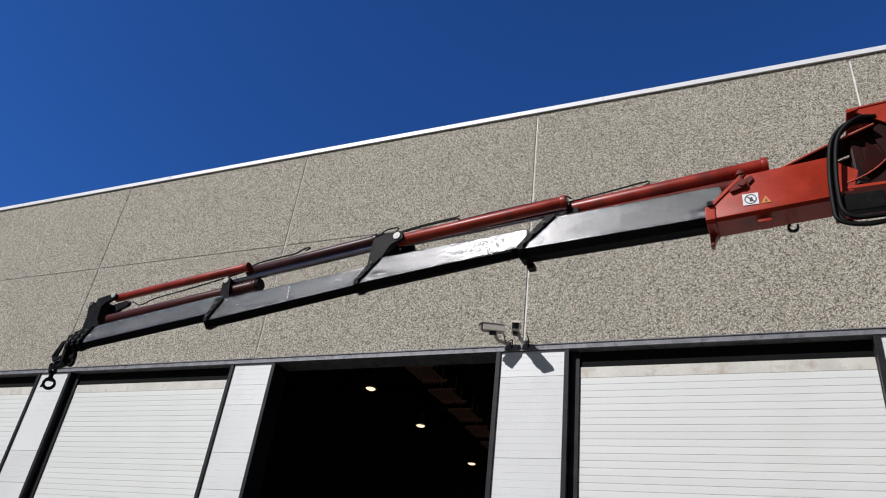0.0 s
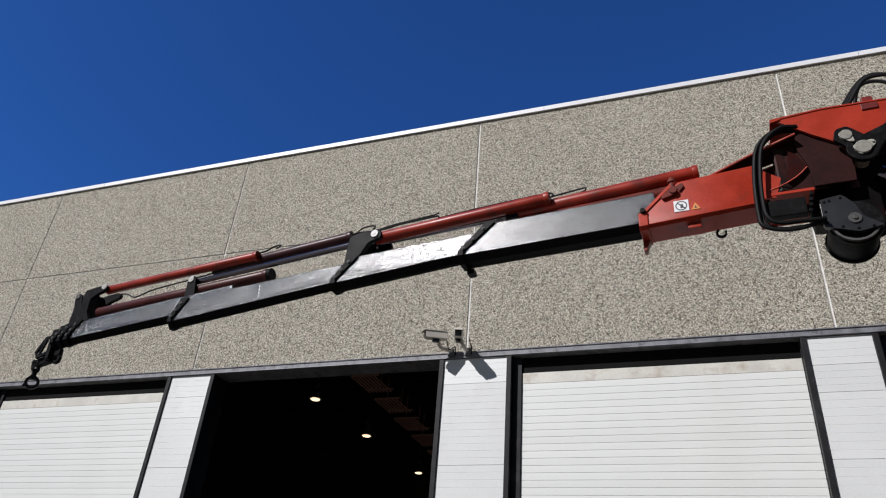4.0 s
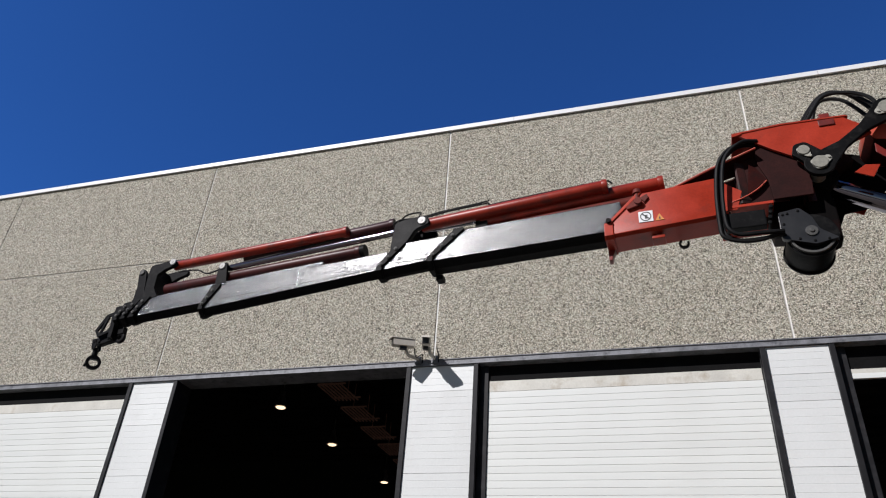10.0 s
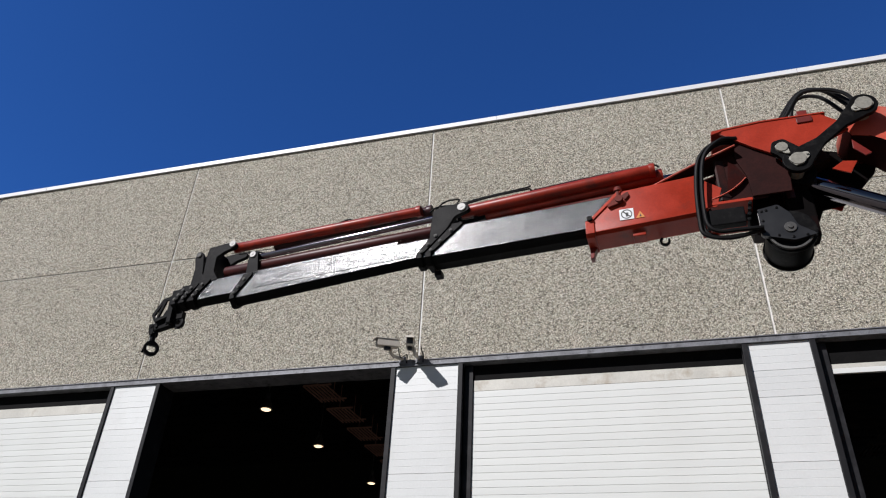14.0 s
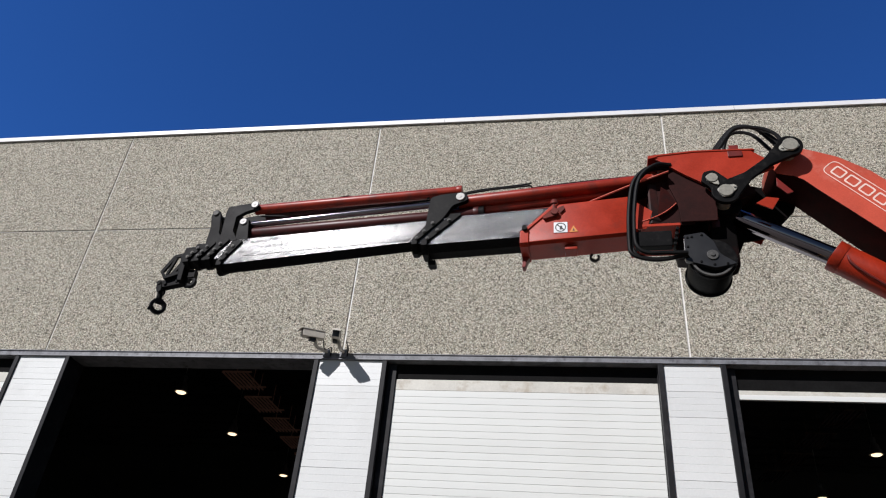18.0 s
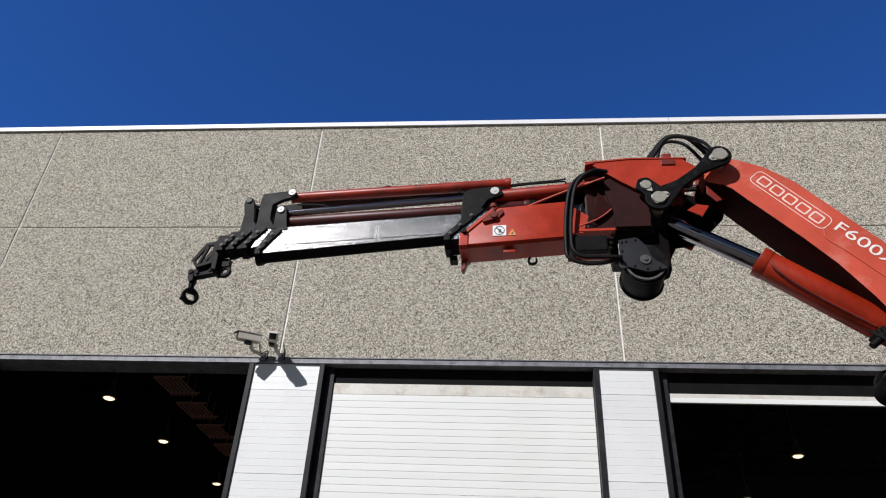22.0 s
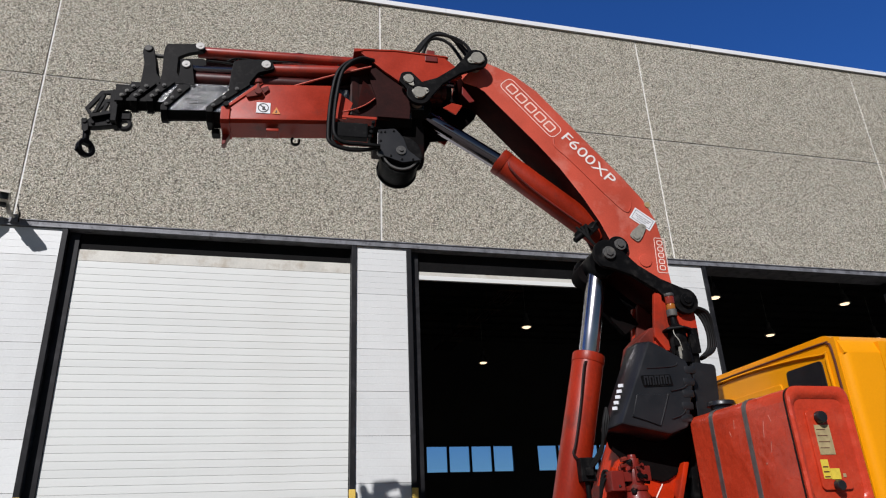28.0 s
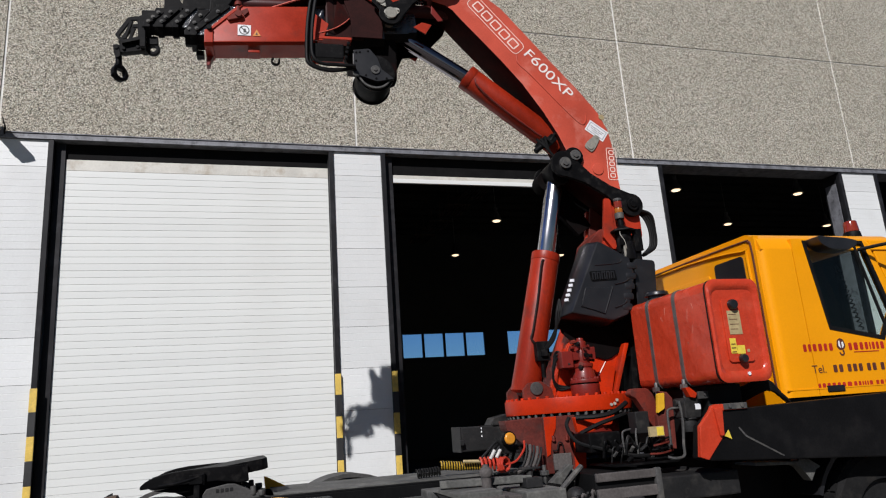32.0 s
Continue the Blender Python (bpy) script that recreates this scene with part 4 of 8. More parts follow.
def build_elbow():
    # upper cheeks and deck plate of the elbow housing
    cheek = [(-1.10, 6.12), (-1.46, 6.145), (-1.93, 6.125), (-2.05, 6.02), (-2.10, 5.92), (-1.92, 5.84), (-1.72, 5.72), (-1.58, 5.66), (-1.52, 5.78), (-1.35, 5.905)]
    cheek_plates("elbow_cheek", cheek, 0.235, 0.262, RED_BOOM, "red elbow housing cheek plate")
    bm = bmesh.new()
    prism(bm, [(-1.08, 6.135), (-1.46, 6.16), (-1.95, 6.14), (-1.97, 6.125), (-1.46, 6.144), (-1.08, 6.118)], -0.27, 0.27)
    crane("deck_plate", bm, RED_BOOM, "", 0.003)
    bm = bmesh.new()
    prism(bm, [(-1.06, 6.13), (-1.06, 6.09), (-1.14, 6.11), (-1.14, 6.13)], -0.262, 0.275)
    crane("deck_lip", bm, RED_BOOM, "", 0.003)
    # recessed inner web of the housing, its shade painted in dark
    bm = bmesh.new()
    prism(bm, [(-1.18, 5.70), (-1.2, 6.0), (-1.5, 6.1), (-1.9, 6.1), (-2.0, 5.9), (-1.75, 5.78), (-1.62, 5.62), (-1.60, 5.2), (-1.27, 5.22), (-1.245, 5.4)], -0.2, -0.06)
    crane("elbow_web", bm, OILY_AND_SHADED, "dark red inner web with the shade painted in", 0.006)
    # inner cheek coloured dark to stand in for its shade
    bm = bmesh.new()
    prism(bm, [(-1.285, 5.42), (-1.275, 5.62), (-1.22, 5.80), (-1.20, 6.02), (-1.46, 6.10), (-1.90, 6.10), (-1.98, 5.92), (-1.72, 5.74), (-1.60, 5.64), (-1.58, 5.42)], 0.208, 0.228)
    crane("inner_cheek", bm, HOUSING_SHADE, "inner cheek painted dark red as shaded", 0.004)
    # back plate coloured near black to hold the elbow's shade
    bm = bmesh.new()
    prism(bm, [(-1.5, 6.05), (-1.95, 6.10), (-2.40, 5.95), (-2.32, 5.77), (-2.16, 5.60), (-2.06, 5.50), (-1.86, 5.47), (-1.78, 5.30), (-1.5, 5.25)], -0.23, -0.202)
    crane("housing_back_plate", bm, SHADE_BLACK, "back plate of the elbow painted black as shaded", 0.006)
    # added dark block in place of the link's shadow
    bm = bmesh.new()
    prism(bm, [(-1.54, 5.62), (-1.70, 5.62), (-1.74, 5.40), (-1.73, 5.05), (-1.62, 5.0), (-1.53, 5.1)], -0.05, 0.10)
    crane("winch_shade_block", bm, SHADE_BLACK, "near-black block by the winch, the link's shadow painted in", 0.012)
    bm = bmesh.new()
    rod(bm, (-1.585, 0.05, 5.62), (-1.585, 0.05, 5.43), 0.06, n=20)
    crane("ram_eye_neck", bm, PLUM, "", 0.006)
    # webs and shelf where the boom box enters the housing
    for s in (1, -1):
        bm = bmesh.new()
        prism(bm, [(-0.88, 5.36), (-1.0, 5.36), (-1.06, 5.54), (-0.93, 5.645), (-0.88, 5.66)], *sorted((s * (W0 + 0.002), s * (W0 + 0.026))))
        crane("gusset", bm, RED_BOOM, "", 0.004)
        bm = bmesh.new()
        loft(bm, [[(-1.05, s * 0.235, z), (-1.115, s * 0.205, z), (-1.10, s * 0.203, z), (-1.035, s * 0.228, z)] for z in (5.42, 5.84)])
        crane("upright_web", bm, OILY_AND_SHADED, "upright web, dark red for its shade")
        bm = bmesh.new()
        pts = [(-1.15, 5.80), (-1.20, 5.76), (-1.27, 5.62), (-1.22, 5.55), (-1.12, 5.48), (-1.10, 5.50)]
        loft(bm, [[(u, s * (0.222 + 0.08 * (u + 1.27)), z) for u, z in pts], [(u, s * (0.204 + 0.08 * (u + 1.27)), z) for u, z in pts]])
        # dim red stands in for the shade on this web
        crane("cone_web", bm, RED_SHADE, "curved web, dim red for its shade")
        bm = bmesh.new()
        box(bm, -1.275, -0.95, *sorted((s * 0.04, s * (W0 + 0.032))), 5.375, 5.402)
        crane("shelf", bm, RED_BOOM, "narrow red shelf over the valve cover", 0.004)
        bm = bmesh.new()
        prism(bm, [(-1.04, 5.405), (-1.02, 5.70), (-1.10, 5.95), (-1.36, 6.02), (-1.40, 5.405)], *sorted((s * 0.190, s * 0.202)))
        crane("side_web", bm, HOUSING_SHADE, "side web painted dark red as shaded", 0.003)
    # red line drawn where the web's edge catches light
    bm = bmesh.new()
    tube(bm, [(-0.96, 0.236, 5.435), (-1.05, 0.240, 5.462), (-1.13, 0.240, 5.50), (-1.20, 0.238, 5.55), (-1.262, 0.232, 5.612)], 0.006, 6)
    crane("lit_web_edge", bm, RED_FADED, "bright line for the lit edge of the curved web")
    # rear red lugs of the housing
    cheek_plates("housing_lug", [(-1.89, 5.54), (-1.98, 5.60), (-2.08, 5.58), (-2.01, 5.47)], 0.262, 0.275, RED_BOOM)
    cheek_plates("housing_lug", [(-2.09, 5.80), (-2.20, 5.64), (-2.15, 5.62), (-2.08, 5.71)], 0.262, 0.275, RED_DARK)
    # upper link plates and pins
    for s in (1, -1):
        bm = bmesh.new()
        v = sorted((s * 0.285, s * 0.325))
        dogbone(bm, (-1.66, 5.645), (-2.24, 6.10), 0.115, 0.108, 0.042, v[0], v[1])
        crane("knuckle_link", bm, BLACK_PART, "black forged link plate with two eyes", 0.005)
    for u, z, r in ((-1.66, 5.645, 0.060), (-2.24, 6.10, 0.064), (-1.565, 5.787, 0.046)):
        bm = bmesh.new()
        rod(bm, (u, -0.34, z), (u, 0.346, z), r, n=28)
        p = crane("pivot_pin", bm, PIN_METAL, "pale greased pivot pin", 0.004)
        bm = bmesh.new()
        a = {-1.66: 205, -2.24: 28, -1.565: 118}[u]
        m = Matrix.Translation((u, 0, z)) @ pose(0, 0, 0, 0, a, 0)
        pts = round_outline([(-0.06, -0.057), (0.015, -0.055), (0.10, -0.022), (0.10, 0.022), (0.015, 0.055), (-0.06, 0.057)], 0.038, 5)
        vs = prism(bm, [(x * r / 0.062, zz * r / 0.062) for x, zz in pts], 0.326, 0.338)
        rod(bm, (0.08, 0.335, 0), (0.08, 0.35, 0), 0.012, n=6)
        bmesh.ops.transform(bm, matrix=m, verts=bm.verts)
        part("keeper_plate", bm, PIN_PALE, p, "pale keeper plate with one bolt", 0.002, SHIFT)
    for s in (1, -1):
        bm = bmesh.new()
        v = sorted((s * 0.285, s * 0.324))
        prism(bm, round_outline([(-1.475, 5.77), (-1.50, 5.865), (-1.59, 5.885), (-1.66, 5.81), (-1.74, 5.72), (-1.58, 5.62), (-1.54, 5.70)], 0.03, 3), *v)
        crane("link_ear", bm, BLACK_PART, "", 0.004)
    # hose arch over the elbow
    for i, (dv, top) in enumerate(((0.05, 6.55), (0.10, 6.50), (0.16, 6.45), (-0.06, 6.57))):
        bm = bmesh.new()
        tube(bm, [(-1.50 - 0.05 * i, dv, 6.12), (-1.62 - 0.04 * i, dv, 6.25), (-1.85, dv + 0.02, top), (-2.03, dv + 0.06, top - 0.03), (-2.16, dv + 0.1, 6.30), (-2.21, dv + 0.12, 6.15)], 0.017)
        crane("hydraulic_hose", bm, RUBBER, "black hydraulic hose")
    bm = bmesh.new()
    box(bm, -1.84, -1.76, 0.12, 0.26, 6.05, 6.20)
    box(bm, -1.86, -1.74, 0.262, 0.275, 6.06, 6.12)
    crane("hose_clamp", bm, RED_DARK, "", 0.004)
    # big hose loop beside the box
    for dv, k in ((0.0, 0.0), (0.03, 0.025), (0.06, -0.02)):
        bm = bmesh.new()
        tube(bm, [(-1.25, 0.20 + dv, 6.02), (-1.09 + k, 0.25 + dv, 5.99), (-0.945 + k, 0.26 + dv, 5.84), (-0.885 + k, 0.26 + dv, 5.55), (-0.865 + k, 0.26 + dv, 5.22 - k), (-0.885 + k, 0.26 + dv, 5.10 - k), (-0.98, 0.25 + dv, 5.05 - k), (-1.12, 0.24 + dv, 5.05 - k), (-1.30, 0.22 + dv, 5.075)], 0.017)
        crane("hydraulic_hose", bm, RUBBER, "black hydraulic hose in a wide loop")
    bm = bmesh.new()
    box(bm, -1.19, -0.89, 0.215, 0.29, 5.145, 5.295)
    crane("valve_cover", bm, BLACK_PART, "black sheet-metal valve cover", 0.008)
    for z in (5.16, 5.21, 5.26, 5.31):
        pin(CRANE, -1.21 - (z - 5.16) * 0.2, 0.2, 0.3, z, 0.016, BLACK_PART, "hose_fitting")
    # winch under the elbow
    bm = bmesh.new()
    prism(bm, round_outline([(-1.285, 5.275), (-1.445, 5.30), (-1.52, 5.205), (-1.555, 5.085), (-1.675, 4.985), (-1.505, 4.95), (-1.28, 5.03)], 0.02), 0.19, 0.235)
    body = crane("winch_plate", bm, BLACK_PLASTIC, "black winch gearbox plate with bolts", 0.006)
    pin(body, -1.495, 0.2, 0.246, 5.07, 0.046, GREY_BOX, "hub_cap")
    pin(body, -1.495, 0.2, 0.256, 5.07, 0.018, GREY_BOX, "hub_bolt")
    for u, z in ((-1.315, 5.25), (-1.35, 5.255), (-1.43, 5.27), (-1.305, 5.06), (-1.31, 5.16), (-1.60, 4.985), (-1.50, 4.98), (-1.40, 5.01)):
        pin(body, u, 0.2, 0.242, z, 0.011, BLACK_PART, "bolt")
    bm = bmesh.new()
    rod(bm, (-1.50, -0.12, 5.065), (-1.50, 0.18, 5.065), 0.178, n=36)
    crane("winch_drum", bm, BLACK_PART, "black winch drum", 0.006)
    for v in (-0.13, 0.165):
        bm = bmesh.new()
        rod(bm, (-1.50, v, 5.065), (-1.50, v + 0.022, 5.065), 0.192, n=40)
        crane("drum_flange", bm, BLACK_PART, "black drum flange", 0.005)
    # grey stands in for the light caught along the guard
    bm = bmesh.new()
    ring(bm, (-1.495, 5.055), 0.168, 0.150, 0.186, 0.215, 24, 195, 345)
    crane("rope_guard", bm, GREY_BOX, "rope guard bar, grey for its lit arc", 0.002)


build_elbow()

ARM_TOP = [(-2.16, 6.20), (-2.32, 6.19), (-2.47, 6.13), (-2.64, 6.05), (-2.86, 5.88), (-3.12, 5.57), (-3.37, 5.27), (-3.62, 4.98), (-3.81, 4.73), (-3.90, 4.53), (-3.94, 4.28), (-3.945, 4.0), (-3.96, 3.82), (-4.06, 3.80), (-4.12, 3.70), (-4.06, 3.58)]
ARM_LOW = [(-3.99, 3.60), (-3.80, 3.78), (-3.62, 3.93), (-3.47, 4.05), (-3.41, 4.30), (-3.34, 4.47), (-3.21, 4.71), (-3.01, 5.02), (-2.80, 5.28), (-2.58, 5.53), (-2.42, 5.71), (-2.33, 5.82), (-2.25, 5.875), (-2.13, 5.91), (-2.09, 6.0), (-2.10, 6.11)]


def outline_frame(parent_part, a, b, half, v, mat, r=0.06, t=0.007):
    """A rounded frame line round a badge whose axis runs from a to b."""
    a, b = Vector(a), Vector(b)
    d = b - a
    ang = math.degrees(math.atan2(d.y, -d.x))
    L = d.length / 2
    o = round_outline([(-L, -half), (L, -half), (L, half), (-L, half)], r, 4)
    i_ = round_outline([(-L + t, -half + t), (L - t, -half + t), (L - t, half - t), (-L + t, half - t)], r - t, 4)
    bm = bmesh.new()
    vo = [[bm.verts.new((x, y, z)) for x, z in pts] for pts, y in ((o, v), (i_, v), (i_, v + 0.002), (o, v + 0.002))]
    n = len(o)
    for p_, q_ in ((0, 1), (1, 2), (2, 3), (3, 0)):
        for k in range(n):
            j = (k + 1) % n
            bm.faces.new((vo[p_][k], vo[p_][j], vo[q_][j], vo[q_][k]))
    c = (a + b) / 2
    bmesh.ops.transform(bm, matrix=Matrix.Translation((c.x, 0, c.y)) @ pose(0, 0, 0, 0, ang, 0), verts=bm.verts)
    part("badge_frame", bm, mat, parent_part, "", 0, SHIFT)


def letter_frames(parent_part, a, b, count, half, mat, t=0.014):
    """Plain hollow shapes that stand for the letters of a badge."""
    a, b = Vector(a), Vector(b)
    for i in range(count):
        p, q = a + (b - a) * ((i + 0.09) / count), a + (b - a) * ((i + 0.91) / count)
        outline_frame(parent_part, p, q, half, 0.191, mat, 0.022, t)


def arm_text(parent_part, body, a, b, size):
    """Painted letters along the line from a to b on the near side plate."""
    cu = bpy.data.curves.new("lettering", "FONT")
    cu.body, cu.size, cu.extrude = body, size, 0.001
    ob = new("lettering", cu)
    cu.materials.append(WHITE_MARK)
    ob.parent = parent_part
    d = Vector((b[0] - a[0], 0, b[1] - a[1])).normalized()
    n = Vector((0, 1, 0))
    up = n.cross(d)
    ob.matrix_basis = Matrix(((d.x * 1.36, up.x, n.x, a[0] - SLEW), (d.y, up.y, n.y, 0.192), (d.z * 1.36, up.z, n.z, a[1] - BASE_Z), (0, 0, 0, 1)))
    return ob


def build_main_arm():
    bm = bmesh.new()
    prism(bm, ARM_TOP + ARM_LOW, -0.19, 0.19)
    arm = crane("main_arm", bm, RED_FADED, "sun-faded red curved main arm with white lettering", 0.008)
    # downward faces painted dark red to hold the underside's shade
    arm.data.materials.append(RED_SHADE)
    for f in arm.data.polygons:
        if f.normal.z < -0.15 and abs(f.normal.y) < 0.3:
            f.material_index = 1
    # welded rim lines and bosses on the side plate
    bm = bmesh.new()
    tube(bm, [(-2.98, 0.19, 5.35), (-2.99, 0.19, 5.25), (-3.12, 0.19, 5.12), (-3.42, 0.19, 4.78), (-3.60, 0.19, 4.60), (-3.66, 0.19, 4.62), (-3.68, 0.19, 4.70)], 0.009, 6)
    crane("weld_line", bm, RED_FADED)
    for u, z, r, mat in ((-3.845, 4.675, 0.030, LABEL_BEIGE), (-3.73, 4.10, 0.062, RED_FADED)):
        bm = bmesh.new()
        rod(bm, (u, 0.15, z), (u, 0.20, z), r, n=20)
        crane("boss", bm, mat, "", 0.004)
    bm = bmesh.new()
    m = Matrix.Translation((-3.71, 0, 4.385)) @ pose(0, 0, 0, 0, 50, 0)
    prism(bm, round_outline([(-0.10, -0.03), (0.03, -0.055), (0.10, -0.05), (0.10, 0.05), (0.03, 0.055), (-0.10, 0.03)], 0.035, 4), 0.191, 0.203)
    rod(bm, (0.055, 0.2, 0), (0.055, 0.212, 0), 0.035, n=16)
    rod(bm, (-0.075, 0.2, 0), (-0.075, 0.21, 0), 0.012, n=6)
    bmesh.ops.transform(bm, matrix=m, verts=bm.verts)
    crane("keeper_plate", bm, PIN_METAL, "pale oval keeper plate on the arm", 0.002)
    # sticker with unreadable bars
    bm = bmesh.new()
    m = Matrix.Translation((-3.77, 0, 4.52)) @ pose(0, 0, 0, 0, -36, 0)
    box(bm, -0.115, 0.115, 0.192, 0.195, -0.065, 0.065)
    bmesh.ops.transform(bm, matrix=m, verts=bm.verts)
    sticker = crane("sticker", bm, COPING, "white company sticker with blue-grey print")
    for x0, x1, z0, z1 in ((-0.10, 0.10, 0.045, 0.05), (-0.10, 0.10, -0.05, -0.045), (-0.10, -0.095, -0.045, 0.045), (0.095, 0.10, -0.045, 0.045), (-0.08, -0.045, 0.012, 0.02), (-0.035, 0.0, 0.012, 0.02), (0.01, 0.05, 0.012, 0.02), (0.058, 0.08, 0.012, 0.02), (-0.07, -0.02, -0.008, 0.0), (-0.01, 0.035, -0.008, 0.0), (0.045, 0.07, -0.008, 0.0), (-0.05, 0.05, -0.028, -0.022)):
        if x1 > x0:
            bm = bmesh.new()
            box(bm, x0, x1, 0.195, 0.197, z0, z1)
            bmesh.ops.transform(bm, matrix=m, verts=bm.verts)
            part("print_bar", bm, STEEL_GREY, sticker, "", 0, SHIFT)
    # badge and model lettering as plain bars
    outline_frame(arm, (-2.54, 5.965), (-3.03, 5.39), 0.083, 0.191, PINK_MARK)
    letter_frames(arm, (-2.57, 5.93), (-3.0, 5.425), 5, 0.050, PINK_MARK)
    arm_text(arm, "F600XP", (-3.05, 5.365), (-3.525, 4.84), 0.155)
    outline_frame(arm, (-3.905, 4.335), (-3.89, 3.985), 0.055, 0.191, PINK_MARK, 0.02, 0.006)
    letter_frames(arm, (-3.903, 4.315), (-3.891, 4.005), 5, 0.030, PINK_MARK, 0.009)


build_main_arm()


def cylinder_pair(p, q, s, r_barrel, r_rod, v, name, rod_mat):
    """A hydraulic ram: rod from p to q, barrel from q to s."""
    P, Q, S = (Vector((c[0], v, c[1])) for c in (p, q, s))
    bm = bmesh.new()
    rod(bm, P, Q + (S - Q) * 0.1, r_rod, n=28)
    crane(name + "_rod", bm, rod_mat, "polished chrome piston rod", 0.003)
    bm = bmesh.new()
    rod(bm, Q, S, r_barrel, n=36)
    d = (S - Q).normalized()
    rod(bm, Q - d * 0.012, Q + d * 0.07, r_barrel * 1.035, n=36)
    barrel = crane(name + "_barrel", bm, RED_BARREL, "grime-streaked red hydraulic cylinder barrel", 0.006)
    bm = bmesh.new()
    rod(bm, (P.x, v - 0.13, P.z), (P.x, v + 0.13, P.z), r_rod * 1.5, n=20)
    crane(name + "_eye", bm, BLACK_PART, "", 0.004)
    return barrel


def build_rams():
    up = cylinder_pair((-1.70, 5.65), (-2.48, 5.165), (-3.43, 4.42), 0.128, 0.078, 0.0, "elbow_ram", CHROME)
    bm = bmesh.new()
    tube(bm, [(-2.53, 0.12, 5.09), (-2.56, 0.115, 5.01), (-2.75, 0.095, 4.835), (-3.0, 0.09, 4.64), (-3.20, 0.09, 4.49)], 0.010, 6)
    part("feed_pipe", bm, RED_DARK, up, "", 0, SHIFT)
    bm = bmesh.new()
    m = Matrix.Translation((-3.25, 0, 4.465)) @ pose(0, 0, 0, 0, 39, 0)
    box(bm, -0.13, 0.10, -0.02, 0.11, -0.05, 0.03, m)
    box(bm, -0.05, 0.04, 0.05, 0.16, -0.085, 0.0, m)
    rod(bm, m @ Vector((-0.1, 0.14, -0.02)), m @ Vector((0.02, 0.15, -0.05)), 0.018)
    rod(bm, m @ Vector((-0.2, 0.1, -0.03)), m @ Vector((0.2, 0.1, -0.03)), 0.028)
    part("valve_block", bm, BLACK_PART, up, "black valve block with fittings", 0.005, SHIFT)
    for k in range(3):
        bm = bmesh.new()
        tube(bm, [(-3.14 - 0.04 * k, 0.1 + 0.02 * k, 4.45), (-3.20 - 0.02 * k, 0.14, 4.36 - 0.02 * k), (-3.27, 0.16, 4.26), (-3.33, 0.16, 4.15 + 0.03 * k), (-3.36, 0.1, 4.02)], 0.012, 7)
        crane("hydraulic_hose", bm, RUBBER, "black hydraulic hose")
    low = cylinder_pair((-3.345, 4.10), (-3.145, 3.25), (-2.79, 1.93), 0.136, 0.088, 0.0, "lifting_ram", CHROME_PALE)
    bm = bmesh.new()
    tube(bm, [(-3.08, 0.11, 3.18), (-3.03, 0.145, 3.13), (-2.96, 0.14, 2.80), (-2.88, 0.14, 2.50), (-2.85, 0.145, 2.42), (-2.89, 0.15, 2.35), (-2.88, 0.16, 2.25)], 0.011, 6)
    part("feed_pipe", bm, OILY_AND_SHADED, low, "", 0, SHIFT)
    bm = bmesh.new()
    box(bm, -2.99, -2.87, 0.12, 0.22, 2.20, 2.38)
    box(bm, -2.96, -2.90, 0.2, 0.25, 2.24, 2.30)
    rod(bm, (-2.93, 0.17, 2.05), (-2.93, 0.17, 2.22), 0.02)
    part("valve_block", bm, BLACK_PART, low, "black valve block", 0.006, SHIFT)
    bm = bmesh.new()
    rod(bm, (-2.83, -0.2, 1.955), (-2.83, 0.215, 1.955), 0.06, n=24)
    crane("ram_foot_pin", bm, GREY_BOX, "", 0.006)
    # lower links
    for s in (1, -1):
        bm = bmesh.new()
        v = sorted((s * 0.215, s * 0.26))
        dogbone(bm, (-3.34, 4.13), (-4.02, 3.70), 0.135, 0.12, 0.06, v[0], v[1])
        crane("knuckle_link", bm, BLACK_PART, "black forged link plate at the arm foot", 0.006)
    for u, z, r, v in ((-3.345, 4.13, 0.06, 0.285), (-3.47, 4.22, 0.055, 0.27), (-4.02, 3.70, 0.062, 0.285)):
        bm = bmesh.new()
        rod(bm, (u, -v, z), (u, v, z), r, n=24)
        rod(bm, (u, v - 0.01, z), (u, v + 0.012, z), r * 0.6, n=6)
        crane("pivot_pin", bm, GREY_BOX if u != -4.02 else BLACK_PART, "", 0.004)
    bm = bmesh.new()
    rod(bm, (-3.47, 0.18, 4.22), (-3.47, 0.225, 4.22), 0.10, n=24)
    crane("boss", bm, BLACK_PART, "", 0.004)
    bm = bmesh.new()
    rod(bm, (-3.265, -0.21, 4.05), (-3.265, -0.04, 4.05), 0.105, n=24)
    prism(bm, [(-3.2, 4.15), (-3.5, 4.0), (-3.75, 3.6), (-3.6, 3.5), (-3.3, 3.85)], -0.21, -0.15)
    crane("far_link_boss", bm, SHADE_BLACK, "", 0.005)


build_rams()


